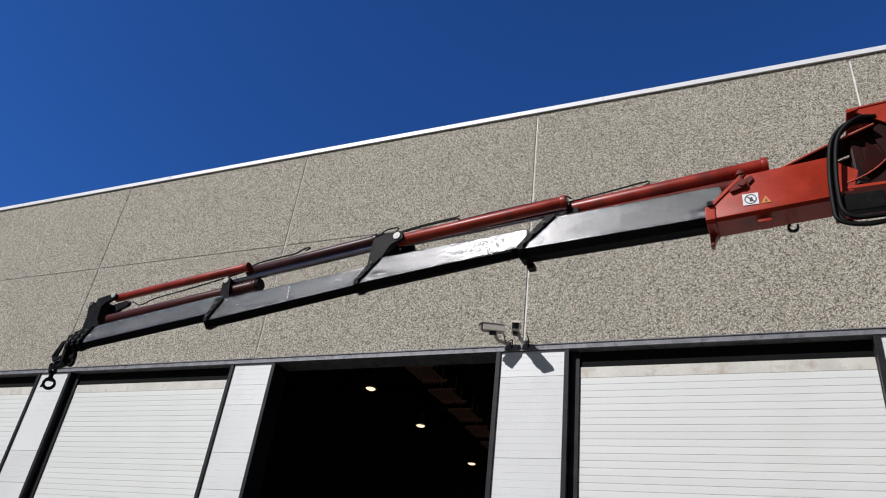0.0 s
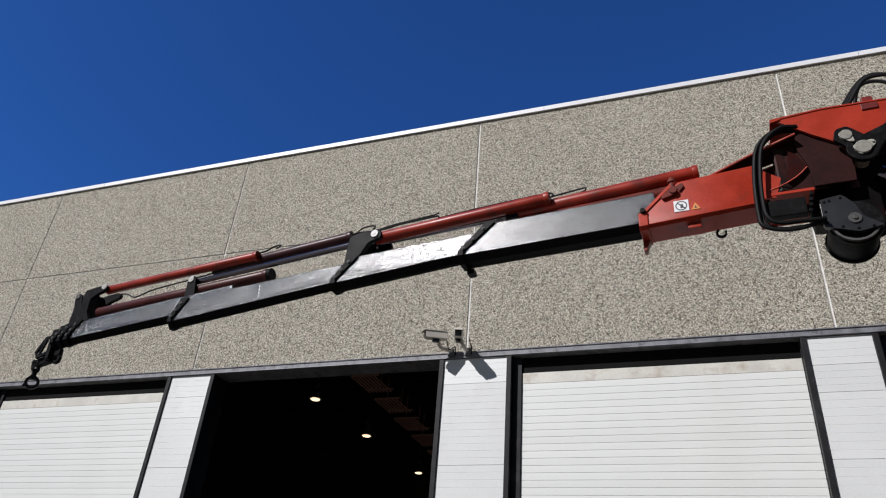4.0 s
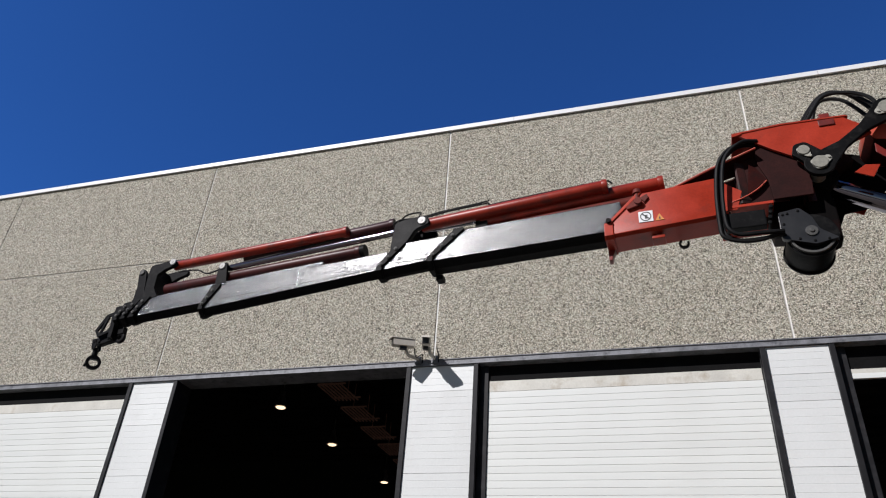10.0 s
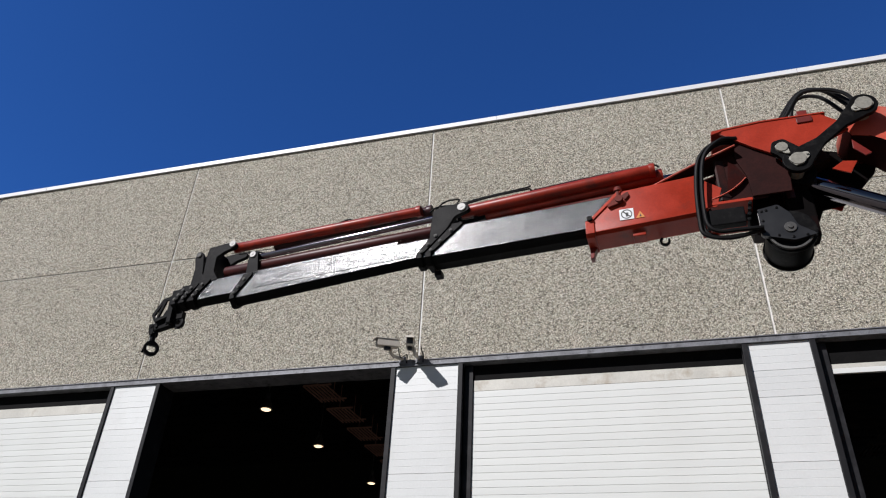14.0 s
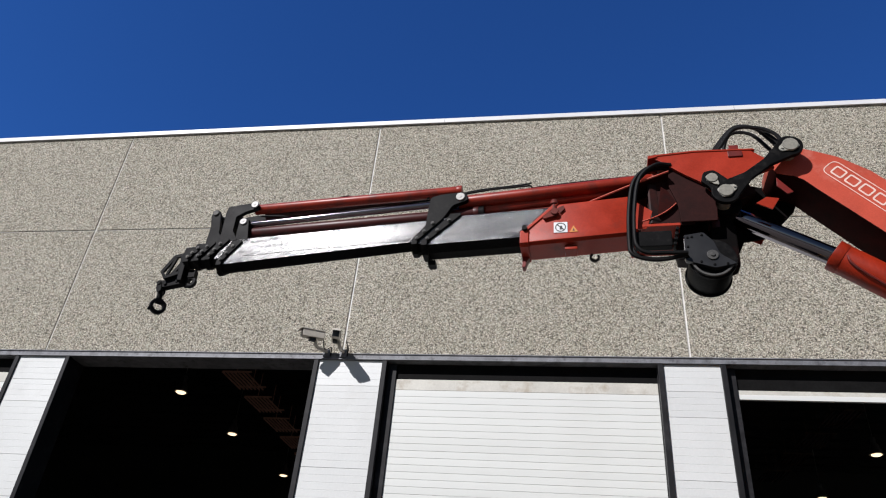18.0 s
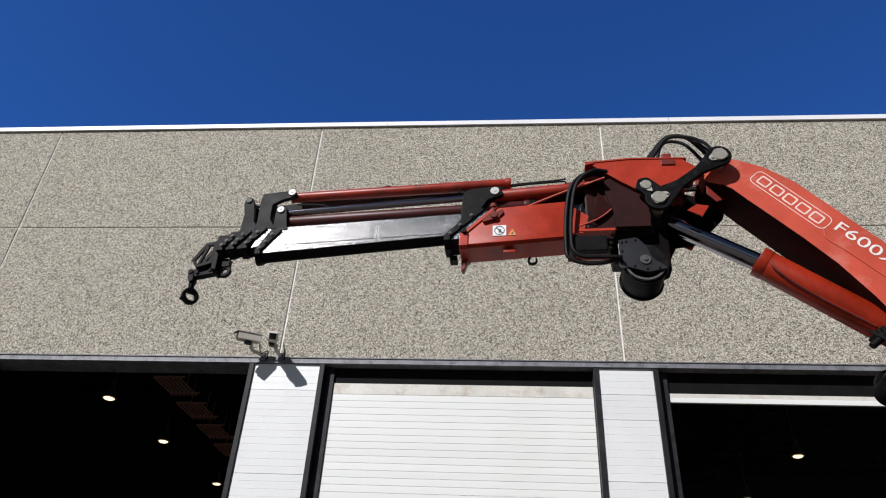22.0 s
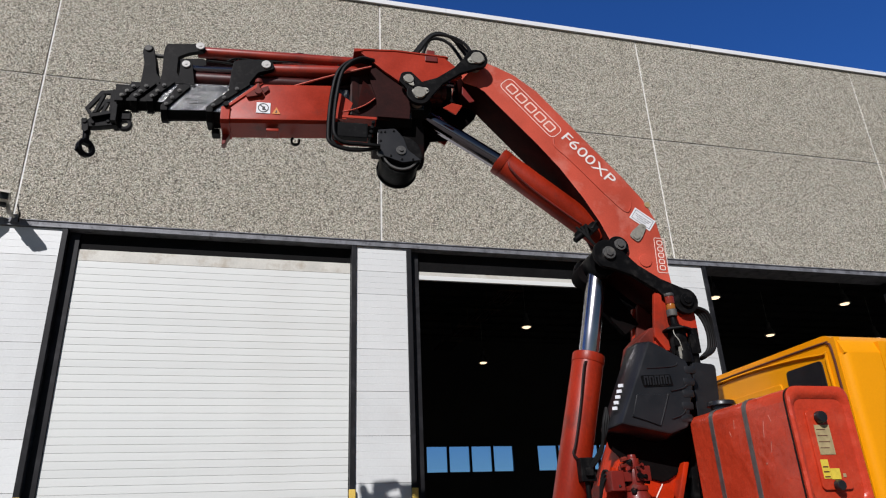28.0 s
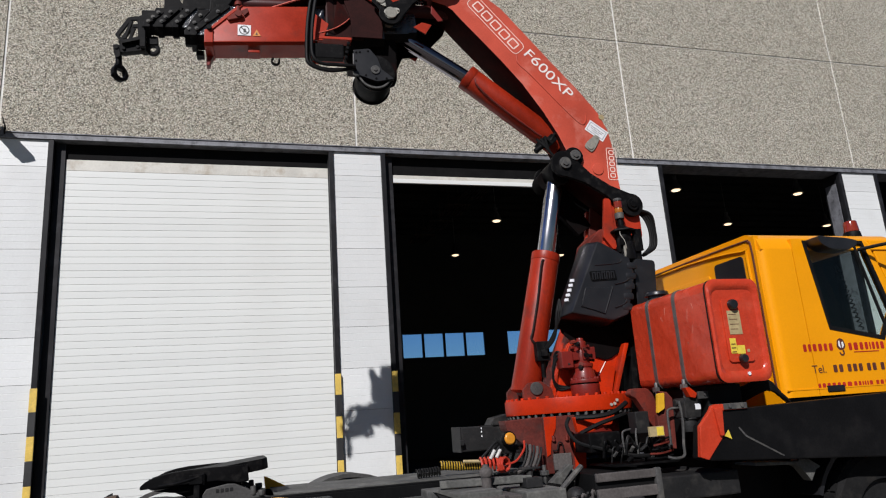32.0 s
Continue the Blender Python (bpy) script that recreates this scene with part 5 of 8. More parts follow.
def build_column():
    out = [(-3.75, 3.24), (-4.07, 3.24), (-4.04, 3.08), (-3.86, 2.45), (-3.735, 2.268), (-3.58, 1.86), (-2.98, 1.86), (-3.10, 2.15), (-3.40, 2.75), (-3.62, 3.18)]
    bm = bmesh.new()
    prism(bm, out, -0.2, 0.2)
    crane("column", bm, RED, "red slewing column", 0.01)
    fork = [(-3.77, 3.80), (-3.98, 3.84), (-4.10, 3.80), (-4.12, 3.60), (-4.12, 3.40), (-4.07, 3.241), (-3.66, 3.241), (-3.70, 3.38), (-3.73, 3.60)]
    # far cheek painted darker to stand in for shade inside the fork
    for v0, v1, mat in ((0.15, 0.2, RED_BOOM), (-0.2, -0.16, RED_GRIME_AND_SHADE)):
        bm = bmesh.new()
        prism(bm, fork, v0, v1)
        crane("fork_cheek", bm, mat, "", 0.006)
    # added near-black filler paints the fork's dark gap
    bm = bmesh.new()
    prism(bm, [(-3.90, 3.84), (-4.10, 3.80), (-4.11, 3.42), (-4.06, 3.242), (-3.86, 3.242)], -0.159, 0.149)
    crane("fork_gap_filler", bm, SHADE_BLACK, "near-black filler for the shaded gap inside the fork", 0.004)
    cheek_plates("column_flange", [(-3.735, 3.77), (-3.80, 3.77), (-3.80, 3.25), (-3.76, 3.25), (-3.675, 3.37), (-3.70, 3.56)], 0.201, 0.24, RED_BOOM)
    for v in (-0.3, 0.165):
        bm = bmesh.new()
        prism(bm, [(-2.70, 1.86), (-3.0, 1.86), (-2.98, 1.95), (-2.88, 2.02), (-2.76, 2.01), (-2.70, 1.95)], v, v + 0.035)
        crane("ram_bracket", bm, RED_DIRT_AND_SHADE, "", 0.006)
    bm = bmesh.new()
    prism(bm, [(-3.54, 1.858), (-3.585, 1.858), (-3.76, 2.32), (-3.715, 2.32)], 0.20, 0.30)
    crane("column_rib", bm, RED, "", 0.008)
    bm = bmesh.new()
    prism(bm, [(-3.505, 2.16), (-3.415, 2.03), (-3.42, 1.858), (-3.53, 1.858), (-3.60, 2.10)], 0.20, 0.285)
    crane("column_rib", bm, RED, "", 0.006)
    # pale strip painted as the glint on the rib's edge
    bm = bmesh.new()
    tube(bm, [(-3.505, 0.285, 2.158), (-3.46, 0.286, 2.094), (-3.418, 0.285, 2.033)], 0.006, 6)
    crane("lit_rib_edge", bm, PINK_MARK, "pale line for the glint along a rib edge")
    # dark strip added as a leg of the oil cooler
    bm = bmesh.new()
    prism(bm, [(-3.80, 1.86), (-3.86, 1.86), (-3.92, 2.6), (-3.86, 2.6)], 0.0, 0.18)
    crane("cooler_leg", bm, BLACK_PART, "upright black leg of the oil cooler", 0.01)
    bm = bmesh.new()
    prism(bm, [(-2.98, 1.86), (-3.40, 1.86), (-3.30, 2.1), (-3.1, 2.3)], 0.24, 0.30)
    crane("column_rib", bm, RED, "", 0.006)
    bm = bmesh.new()
    prism(bm, [(-3.5, 3.18), (-3.56, 3.36), (-3.68, 3.47), (-3.82, 3.5), (-3.82, 3.1)], -0.16, 0.16)
    crane("column_inner_plate", bm, RED_DIRT_AND_SHADE, "dirty brownish red inner plate", 0.01)
    # turntable ring
    bm = bmesh.new()
    rod(bm, (SLEW, 0, 1.724), (SLEW, 0, 1.857), 0.588, n=64)
    table = crane("turntable", bm, RED, "red round turntable plate", 0.006)
    for u, v, z in ((-3.44, 0.541, 1.80), (-3.37, 0.566, 1.765), (-3.41, 0.553, 1.772)):
        bm = bmesh.new()
        rod(bm, (u, v - 0.01, z), (u, v + 0.006, z), 0.014, n=8)
        crane("grease_nipple", bm, PIN_PALE, "", 0, table)
    bm = bmesh.new()
    rod(bm, (SLEW, 0, 1.685), (SLEW, 0, 1.7235), 0.555, n=64)
    crane("slew_ring", bm, BLACK_PART, "black slewing ring", 0.003)
    for k in range(48):
        a = 2 * math.pi * k / 48
        bm = bmesh.new()
        rod(bm, (SLEW + 0.568 * math.cos(a), 0.568 * math.sin(a), 1.696), (SLEW + 0.568 * math.cos(a), 0.568 * math.sin(a), 1.725), 0.016, n=6)
        crane("ring_bolt", bm, GREY_BOX)
    for k in range(40):
        a = 2 * math.pi * (k + 0.5) / 40
        bm = bmesh.new()
        rod(bm, (SLEW + 0.562 * math.cos(a), 0.562 * math.sin(a), 1.857), (SLEW + 0.562 * math.cos(a), 0.562 * math.sin(a), 1.876), 0.016, n=6)
        crane("ring_bolt", bm, RED)
    # slewing motor and gearbox
    bm = bmesh.new()
    rod(bm, (-3.21, 0.42, 1.857), (-3.21, 0.42, 1.955), 0.125, 0.13, n=24)
    motor = crane("slewing_motor", bm, RED_DARK, "worn red slewing motor", 0.006)
    for name, z0, z1, r, r2 in (("gasket", 1.9555, 1.967, 0.118, 0.118), ("flange", 1.9675, 2.0, 0.13, 0.128), ("gearbox_bell", 2.0005, 2.105, 0.112, 0.082), ("flange", 2.1055, 2.14, 0.092, 0.092), ("motor_body", 2.1405, 2.26, 0.068, 0.062), ("motor_head", 2.2605, 2.34, 0.05, 0.05), ("motor_cap", 2.3405, 2.37, 0.035, 0.03)):
        bm = bmesh.new()
        rod(bm, (-3.21, 0.42, z0), (-3.21, 0.42, z1), r, r2, n=24)
        part(name, bm, BLACK_PART if name == "gasket" else RED_DARK, motor, "", 0.004, SHIFT)
    for lo, hi in (((-3.09, 0.36, 2.105), (-2.985, 0.5, 2.25)), ((-3.16, 0.38, 2.17), (-3.05, 0.48, 2.24)), ((-3.31, 0.40, 2.17), (-3.19, 0.50, 2.28))):
        bm = bmesh.new()
        box(bm, lo[0], hi[0], lo[1], hi[1], lo[2], hi[2])
        part("port_block", bm, RED_DARK, motor, "", 0.006, SHIFT)
    for k in range(12):
        a = 2 * math.pi * k / 12
        pin_m = bmesh.new()
        rod(pin_m, (-3.21 + 0.118 * math.cos(a), 0.42 + 0.118 * math.sin(a), 2.0), (-3.21 + 0.118 * math.cos(a), 0.42 + 0.118 * math.sin(a), 2.016), 0.012, n=6)
        part("bolt", pin_m, RED_DARK, motor, "", 0, SHIFT)
    for k in range(3):
        bm = bmesh.new()
        tube(bm, [(-3.05, 0.40 + 0.05 * k, 2.13), (-2.98, 0.40, 2.20 + 0.03 * k), (-2.95, 0.34, 2.05), (-3.0, 0.30, 1.97 - 0.02 * k), (-3.12, 0.32, 1.94)], 0.011, 7)
        crane("hydraulic_hose", bm, RUBBER)
    for k in range(3):
        bm = bmesh.new()
        tube(bm, [(-2.92, 0.22, 2.27), (-3.02, 0.30, 2.4 + 0.02 * k), (-3.05 - 0.02 * k, 0.34, 2.62), (-3.10, 0.32, 2.75)], 0.013, 7)
        crane("hydraulic_hose", bm, RUBBER)
    rnd = random.Random(8)
    for k in range(22):
        bm = bmesh.new()
        a, z = radians(-40 + 250 * rnd.random()), 2.08 + 0.27 * rnd.random()
        r0 = 0.06
        p = Vector((-3.21 + r0 * math.cos(a), 0.42 + r0 * math.sin(a), z))
        q = p + Vector((0.05 * math.cos(a), 0.05 * math.sin(a), 0.03 * (rnd.random() - 0.5)))
        rod(bm, p, q, 0.010 + 0.012 * rnd.random(), n=6)
        crane("motor_fitting", bm, (RED_DIRT_AND_SHADE, RED_DARK, BLACK_PART)[k % 3])
    # moulded black control cover
    bm = bmesh.new()
    front = [(-3.475, 3.265), (-3.53, 3.245), (-3.785, 3.095), (-3.815, 2.93), (-3.70, 2.565), (-3.54, 2.515), (-3.135, 2.60)]
    back = [(-3.415, 3.28), (-3.53, 3.275), (-3.815, 3.115), (-3.85, 2.93), (-3.73, 2.555), (-3.54, 2.48), (-3.07, 2.575)]
    rings = []
    for pts, v in ((back, 0.20), (back, 0.36), (front, 0.48)):
        rings.append([(x, v, z) for x, z in round_outline(pts, 0.018, 2)])
    loft(bm, rings)
    cover = crane("control_cover", bm, BLACK_PLASTIC, "black moulded plastic control cover", 0.026)
    panel = round_outline([(-3.30, 2.825), (-3.565, 2.82), (-3.46, 2.585), (-3.24, 2.66)], 0.012, 2)
    bm = bmesh.new()
    prism(bm, panel, 0.479, 0.489)
    part("raised_panel", bm, BLACK_PLASTIC, cover, "", 0.004, SHIFT)
    for pts in ([(-3.57, 2.825), (-3.515, 2.70), (-3.46, 2.58)], [(-3.235, 2.655), (-3.35, 2.62), (-3.455, 2.582)], [(-3.60, 2.85), (-3.70, 2.87), (-3.75, 2.90)], [(-3.57, 2.63), (-3.66, 2.66), (-3.70, 2.70)]):
        bm = bmesh.new()
        tube(bm, [(u, 0.487, z) for u, z in pts], 0.006, 6)
        part("moulded_line", bm, BLACK_PLASTIC, cover, "", 0, SHIFT)
    bm = bmesh.new()
    prism(bm, round_outline([(-3.355, 2.975), (-3.615, 2.985), (-3.63, 2.89), (-3.37, 2.88)], 0.012, 2), 0.479, 0.486)
    part("badge_plate", bm, BLACK_PART, cover, "", 0.002, SHIFT)
    for i in range(5):
        bm = bmesh.new()
        u = -3.378 - 0.047 * i
        z = 2.895 + 0.002 * i
        for du, w in ((0.0, 0.010), (-0.026, 0.010)):
            box(bm, u + du - w, u + du, 0.485, 0.494, z, z + 0.072)
        box(bm, u - 0.036, u, 0.485, 0.4935, z + 0.060, z + 0.072)
        part("badge_bar", bm, BLACK_PLASTIC, cover, "", 0.001, SHIFT)
    bm = bmesh.new()
    tube(bm, [(-3.42, 0.481, 3.035), (-3.60, 0.481, 3.045), (-3.68, 0.481, 3.06), (-3.70, 0.478, 3.085)], 0.007, 6)
    part("moulded_line", bm, BLACK_PLASTIC, cover, "", 0, SHIFT)
    for i in range(5):
        bm = bmesh.new()
        k = i / 4
        u, z = -3.72 - 0.10 * k, 2.60 + 0.39 * k
        box(bm, u - 0.035, u + 0.075, 0.30, 0.488, z, z + 0.068)
        part("grip_rib", bm, BLACK_PLASTIC, cover, "", 0.022, SHIFT)
    for i in range(5):
        bm = bmesh.new()
        u, z = -3.202 + 0.019 * i, 2.905 - 0.045 * i
        m = Matrix.Translation((u, 0.425, z)) @ pose(0, 0, 0, 0, -6, -60)
        box(bm, -0.022, 0.022, -0.004, 0.006, -0.013, 0.013, m)
        part("label_bar", bm, COPING, cover, "", 0, SHIFT)
    # skirt coloured near black for the deep shadow below the cover
    bm = bmesh.new()
    prism(bm, [(-3.1, 2.62), (-3.93, 2.62), (-3.85, 2.42), (-3.73, 2.265), (-3.60, 2.19), (-3.54, 2.178), (-3.38, 2.226), (-3.25, 2.33), (-3.13, 2.45)], 0.203, 0.222)
    crane("cover_skirt", bm, SHADE_BLACK, "near-black skirt below the cover, shadow painted in", 0.01)
    bm = bmesh.new()
    prism(bm, round_outline([(-3.90, 3.12), (-4.12, 3.10), (-4.08, 2.66), (-3.86, 2.50)], 0.04, 3), 0.05, 0.36)
    crane("oil_cooler", bm, BLACK_PLASTIC, "dull black oil cooler box", 0.012)
    # stacked signal light over the hose turret
    bm = bmesh.new()
    rod(bm, (-3.865, 0.27, 3.40), (-3.855, 0.27, 3.55), 0.028, n=16)
    lamp = crane("signal_light", bm, BLACK_PART, "stacked red and amber signal light", 0.003)
    for name, z0, z1, r, mat in (("light_base", 3.545, 3.605, 0.046, GREY_BOX), ("amber_lens", 3.607, 3.655, 0.039, AMBER_DULL), ("red_lens", 3.657, 3.725, 0.041, RED_LENS), ("light_cap", 3.727, 3.755, 0.043, GREY_BOX)):
        bm = bmesh.new()
        rod(bm, (-3.855, 0.27, z0), (-3.855, 0.27, z1), r, n=20)
        part(name, bm, mat, lamp, "", 0.004, SHIFT)
    bm = bmesh.new()
    rod(bm, (-3.865, 0.27, 3.425), (-3.865, 0.27, 3.47), 0.11, 0.035, n=6)
    rod(bm, (-3.865, 0.27, 3.405), (-3.865, 0.27, 3.424), 0.135, n=6)
    rod(bm, (-3.87, 0.27, 3.30), (-3.87, 0.27, 3.405), 0.075, n=16)
    rod(bm, (-3.88, 0.27, 3.12), (-3.88, 0.27, 3.30), 0.095, 0.08, n=12)
    box(bm, -4.0, -3.95, 0.24, 0.33, 3.20, 3.36)
    box(bm, -4.02, -3.80, 0.242, 0.31, 3.08, 3.27)
    box(bm, -4.06, -3.98, 0.242, 0.29, 3.22, 3.44)
    rod(bm, (-3.97, 0.30, 3.26), (-3.97, 0.30, 3.40), 0.022, n=10)
    rod(bm, (-3.79, 0.30, 3.20), (-3.79, 0.32, 3.33), 0.022, n=10)
    box(bm, -3.85, -3.79, 0.31, 0.36, 3.26, 3.34)
    crane("hose_turret", bm, BLACK_PART, "black hose turret with fittings", 0.004)
    bm = bmesh.new()
    tube(bm, [(-3.80, 0.34, 3.42), (-3.79, 0.36, 3.36), (-3.82, 0.37, 3.30), (-3.84, 0.36, 3.22)], 0.004, 6)
    crane("bare_cable", bm, PIN_PALE, "thin pale cable")
    for k in range(6):
        a = radians(60 * k)
        bm = bmesh.new()
        rod(bm, (-3.87 + 0.07 * math.cos(a), 0.27 + 0.07 * math.sin(a), 3.08), (-3.87 + 0.08 * math.cos(a), 0.27 + 0.08 * math.sin(a), 3.26), 0.014, n=8)
        crane("hose_fitting", bm, PIN_METAL if k % 2 else BLACK_PART)
    for k in range(4):
        bm = bmesh.new()
        d = 0.018 * k
        tube(bm, [(-4.05, 0.18 + d, 3.66), (-4.15 - d, 0.2 + d, 3.60), (-4.195 - d, 0.22, 3.45), (-4.18 - d, 0.22, 3.28), (-4.08, 0.22 + d, 3.18)], 0.017)
        crane("hydraulic_hose", bm, RUBBER, "black hydraulic hose looped behind the column")
    # pedestal under the ring
    bm = bmesh.new()
    rod(bm, (SLEW, 0, 1.40), (SLEW, 0, 1.70), 0.45, n=40)
    crane("pedestal", bm, RED_DARK, "dark red pedestal", 0.01)


build_column()

# -- telescopic sections: built about their ram pin, slid by walk()
def section(name, v0, v1, h, top_dz, back, front, label, slant, rise=0.0):
    """A box section with a slanted mouth and a dull underside; its tail tapers by rise."""
    bm = bmesh.new()
    loft(bm, [[(front - slant * z / h, v, top_dz - h + z) for v, z in oblong(v0, v1, h)], [(back, v, top_dz - h + rise + z) for v, z in oblong(v0 + rise * 0.3, v1, h - rise)]])
    sec = part(name, bm, BLACK_BOOM, CRANE, label, 0.003)
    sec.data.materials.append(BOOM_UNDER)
    # downward faces set to a duller black so the underside looks shaded
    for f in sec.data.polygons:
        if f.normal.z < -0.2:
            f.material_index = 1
    return sec


def collar(sec, u_foot, u_top, v0, v1, z0, z1, foot=False):
    """A tapered strap up the slanted mouth of a section, with bolts, a band round the belly and a foot."""
    for y0, y1 in ((v1, v1 + 0.02), (v0 - 0.02, v0)):
        bm = bmesh.new()
        prism(bm, [(u_foot + 0.026, z0 + 0.045), (u_foot - 0.028, z0 + 0.045), (u_foot - 0.030, z0 + 0.085), (u_top - 0.060, z1 - 0.01), (u_top - 0.055, z1 + 0.010), (u_top + 0.045, z1 + 0.010), (u_top + 0.05, z1 - 0.012), (u_foot + 0.024, z0 + 0.095)], y0 + 0.001, y1)
        side = part("collar_strap", bm, BLACK_PART, sec, "black bolted collar strap", 0.003)
        for k in (0.10, 0.42, 0.80):
            bm = bmesh.new()
            u = (u_foot - 0.004) * (1 - k) + (u_top - 0.004) * k
            z = (z0 + 0.085) * (1 - k) + (z1 - 0.015) * k
            rod(bm, (u, y0 - 0.010, z), (u, y1 + 0.012, z), 0.018, n=8)
            rod(bm, (u, y0 - 0.016, z), (u, y1 + 0.018, z), 0.010, n=8)
            part("bolt", bm, GREY_BOX, side, "worn grey bolt")
    bm = bmesh.new()
    loop = [(v1 + 0.018, z0 + 0.10), (v1 + 0.018, z0 + 0.052), (v1 - 0.052, z0 - 0.017), (v0 + 0.052, z0 - 0.017), (v0 - 0.018, z0 + 0.052), (v0 - 0.018, z0 + 0.10)]
    loft(bm, [[(u, v, z) for v, z in loop] for u in (u_foot + 0.028, u_foot - 0.028)])
    part("collar_band", bm, BLACK_PART, sec, "", 0.005)
    if foot:
        bm = bmesh.new()
        box(bm, u_foot - 0.075, u_foot - 0.005, v0 - 0.01, v0 + 0.08, z0 - 0.065, z0 - 0.012)
        part("collar_foot", bm, BLACK_PART, sec, "", 0.006)


def side_seam(sec, back, front, v, z):
    """A low weld seam along the side of a section."""
    bm = bmesh.new()
    tube(bm, [(back, v, z), ((back + front) / 2, v, z), (front, v, z)], 0.0035, 6)
    part("weld_seam", bm, BLACK_BOOM, sec)


def ram_barrel(sec, name, p, q, r, v, mat, cap=True):
    bm = bmesh.new()
    P, Q = Vector((p[0], v, p[1])), Vector((q[0], v, q[1]))
    rod(bm, P, Q, r, n=20)
    d = (Q - P).normalized()
    rod(bm, Q - d * 0.05, Q, r * 1.12, n=20)
    b = part(name, bm, mat, sec, "", 0.003)
    return b


def pin_head(sec, u, v, z, r=0.04):
    bm = bmesh.new()
    rod(bm, (u, v - 0.02, z), (u, v + 0.012, z), r, n=20)
    rod(bm, (u, v, z), (u, v + 0.016, z), r * 0.35, n=12)
    return part("pin_head", bm, PIN_HEAD, sec, "pale pin head", 0.003)


def build_sections():
    # first section
    s1 = section("extension_section", -0.05, 0.185, 0.36, 0.01, -1.62, 0.20, "black glossy first boom extension", 0.29)
    collar(s1, 0.18, -0.10, -0.05, 0.185, -0.35, 0.01, True)
    ram_barrel(s1, "ram_barrel", (-0.27, 0.205), (-2.02, 0.275), 0.068, -0.03, RED_RAM)
    # tube painted darker for the shade beside the barrel
    ram_barrel(s1, "ram_tube", (-0.27, 0.09), (-1.98, 0.13), 0.06, -0.04, RED_DIRT_AND_SHADE)
    bm = bmesh.new()
    box(bm, -0.34, -0.22, -0.13, 0.03, 0.02, 0.22)
    part("ram_clevis", bm, BLACK_PART, s1, "", 0.006)
    bm = bmesh.new()
    rod(bm, (-0.29, -0.05, 0.235), (-0.29, 0.0, 0.235), 0.055, n=18)
    rod(bm, (-0.29, 0.0, 0.235), (-0.29, 0.006, 0.235), 0.018, n=10)
    part("ram_eye", bm, BLACK_PART, s1, "black eye at the end of the ram", 0.003)
    bm = bmesh.new()
    tube(bm, [(-0.20, 0.0, 0.268), (-0.36, 0.0, 0.282), (-0.70, 0.0, 0.312), (-0.96, 0.0, 0.336), (-1.005, 0.0, 0.330), (-1.0, 0.0, 0.305), (-0.95, -0.005, 0.296)], 0.008, 6)
    part("hydraulic_hose", bm, RUBBER, s1, "thin black hose in a flat loop")
    # second section, with the tall bracket
    s2 = section("extension_section", -0.012, 0.165, 0.33, -0.235, -1.45, 0.45, "black glossy second boom extension", 0.20, 0.075)
    side_seam(s2, -1.3, 0.25, 0.165, -0.46)
    collar(s2, 0.42, 0.215, -0.012, 0.165, -0.565, -0.245)
    bm = bmesh.new()
    outline = round_outline([(0.29, 0.03), (0.18, 0.055), (-0.05, 0.06), (-0.08, -0.04), (0.07, -0.09), (0.14, -0.20), (0.20, -0.28), (0.33, -0.30), (0.31, -0.1)], 0.03, 3)
    box(bm, 0.12, 0.30, -0.1, 0.1, -0.25, 0.03)
    part("bracket_web", bm, BLACK_PART, s2, "", 0.006)
    cheek_plates("ram_bracket", outline, 0.10, 0.15, BLACK_PART, "black ram bracket on the collar", 0.006, s2, None)
    pin_head(s2, 0.0, 0.152, 0.0, 0.042)
    near = ram_barrel(s2, "ram_barrel", (0.03, 0.0), (-1.82, 0.055), 0.062, 0.06, RED_RAM)
    bm = bmesh.new()
    rod(bm, (0.1, -0.05, 0.02), (-2.0, -0.05, 0.02), 0.032, n=16)
    part("ram_rod", bm, CHROME, s2, "chrome ram rod")
    bm = bmesh.new()
    tube(bm, [(0.36, 0.05, 0.09), (0.28, 0.06, 0.125), (0.14, 0.06, 0.115), (0.0, 0.06, 0.10), (-0.26, 0.06, 0.122), (-0.62, 0.06, 0.128), (-0.665, 0.06, 0.122), (-0.67, 0.06, 0.10)], 0.009, 6)
    part("hydraulic_hose", bm, RUBBER, s2, "thin black hose along the ram")
    bm = bmesh.new()
    tube(bm, [(0.30, 0.05, 0.10), (0.22, 0.06, 0.165), (0.13, 0.06, 0.18), (0.05, 0.06, 0.165), (0.06, 0.06, 0.11), (-0.2, 0.06, 0.135), (-0.62, 0.06, 0.15), (-0.67, 0.06, 0.165)], 0.008, 6)
    part("hydraulic_hose", bm, RUBBER, s2, "thin black hose humped over the bracket")
    bm = bmesh.new()
    tube(bm, [(-0.67, 0.05, 0.105), (-1.1, 0.045, 0.125), (-1.5, 0.04, 0.135), (-1.80, 0.05, 0.125), (-1.86, 0.06, 0.08)], 0.009, 6)
    part("hydraulic_hose", bm, RUBBER, s2, "thin black hose along the ram")
    # third section
    s3 = section("extension_section", -0.005, 0.145, 0.315, -0.25, -1.96, 0.18, "black glossy third boom extension", 0.12, 0.06)
    side_seam(s3, -1.9, -0.05, 0.145, -0.43)
    for k in range(4):
        bm = bmesh.new()
        z = -0.29 - 0.042 * k
        box(bm, -0.984, -0.976, 0.1455, 0.1465, z - 0.026, z)
        part("chalk_mark", bm, COPING, s3, "white chalk dash")
    collar(s3, 0.155, 0.01, -0.005, 0.145, -0.565, -0.26)
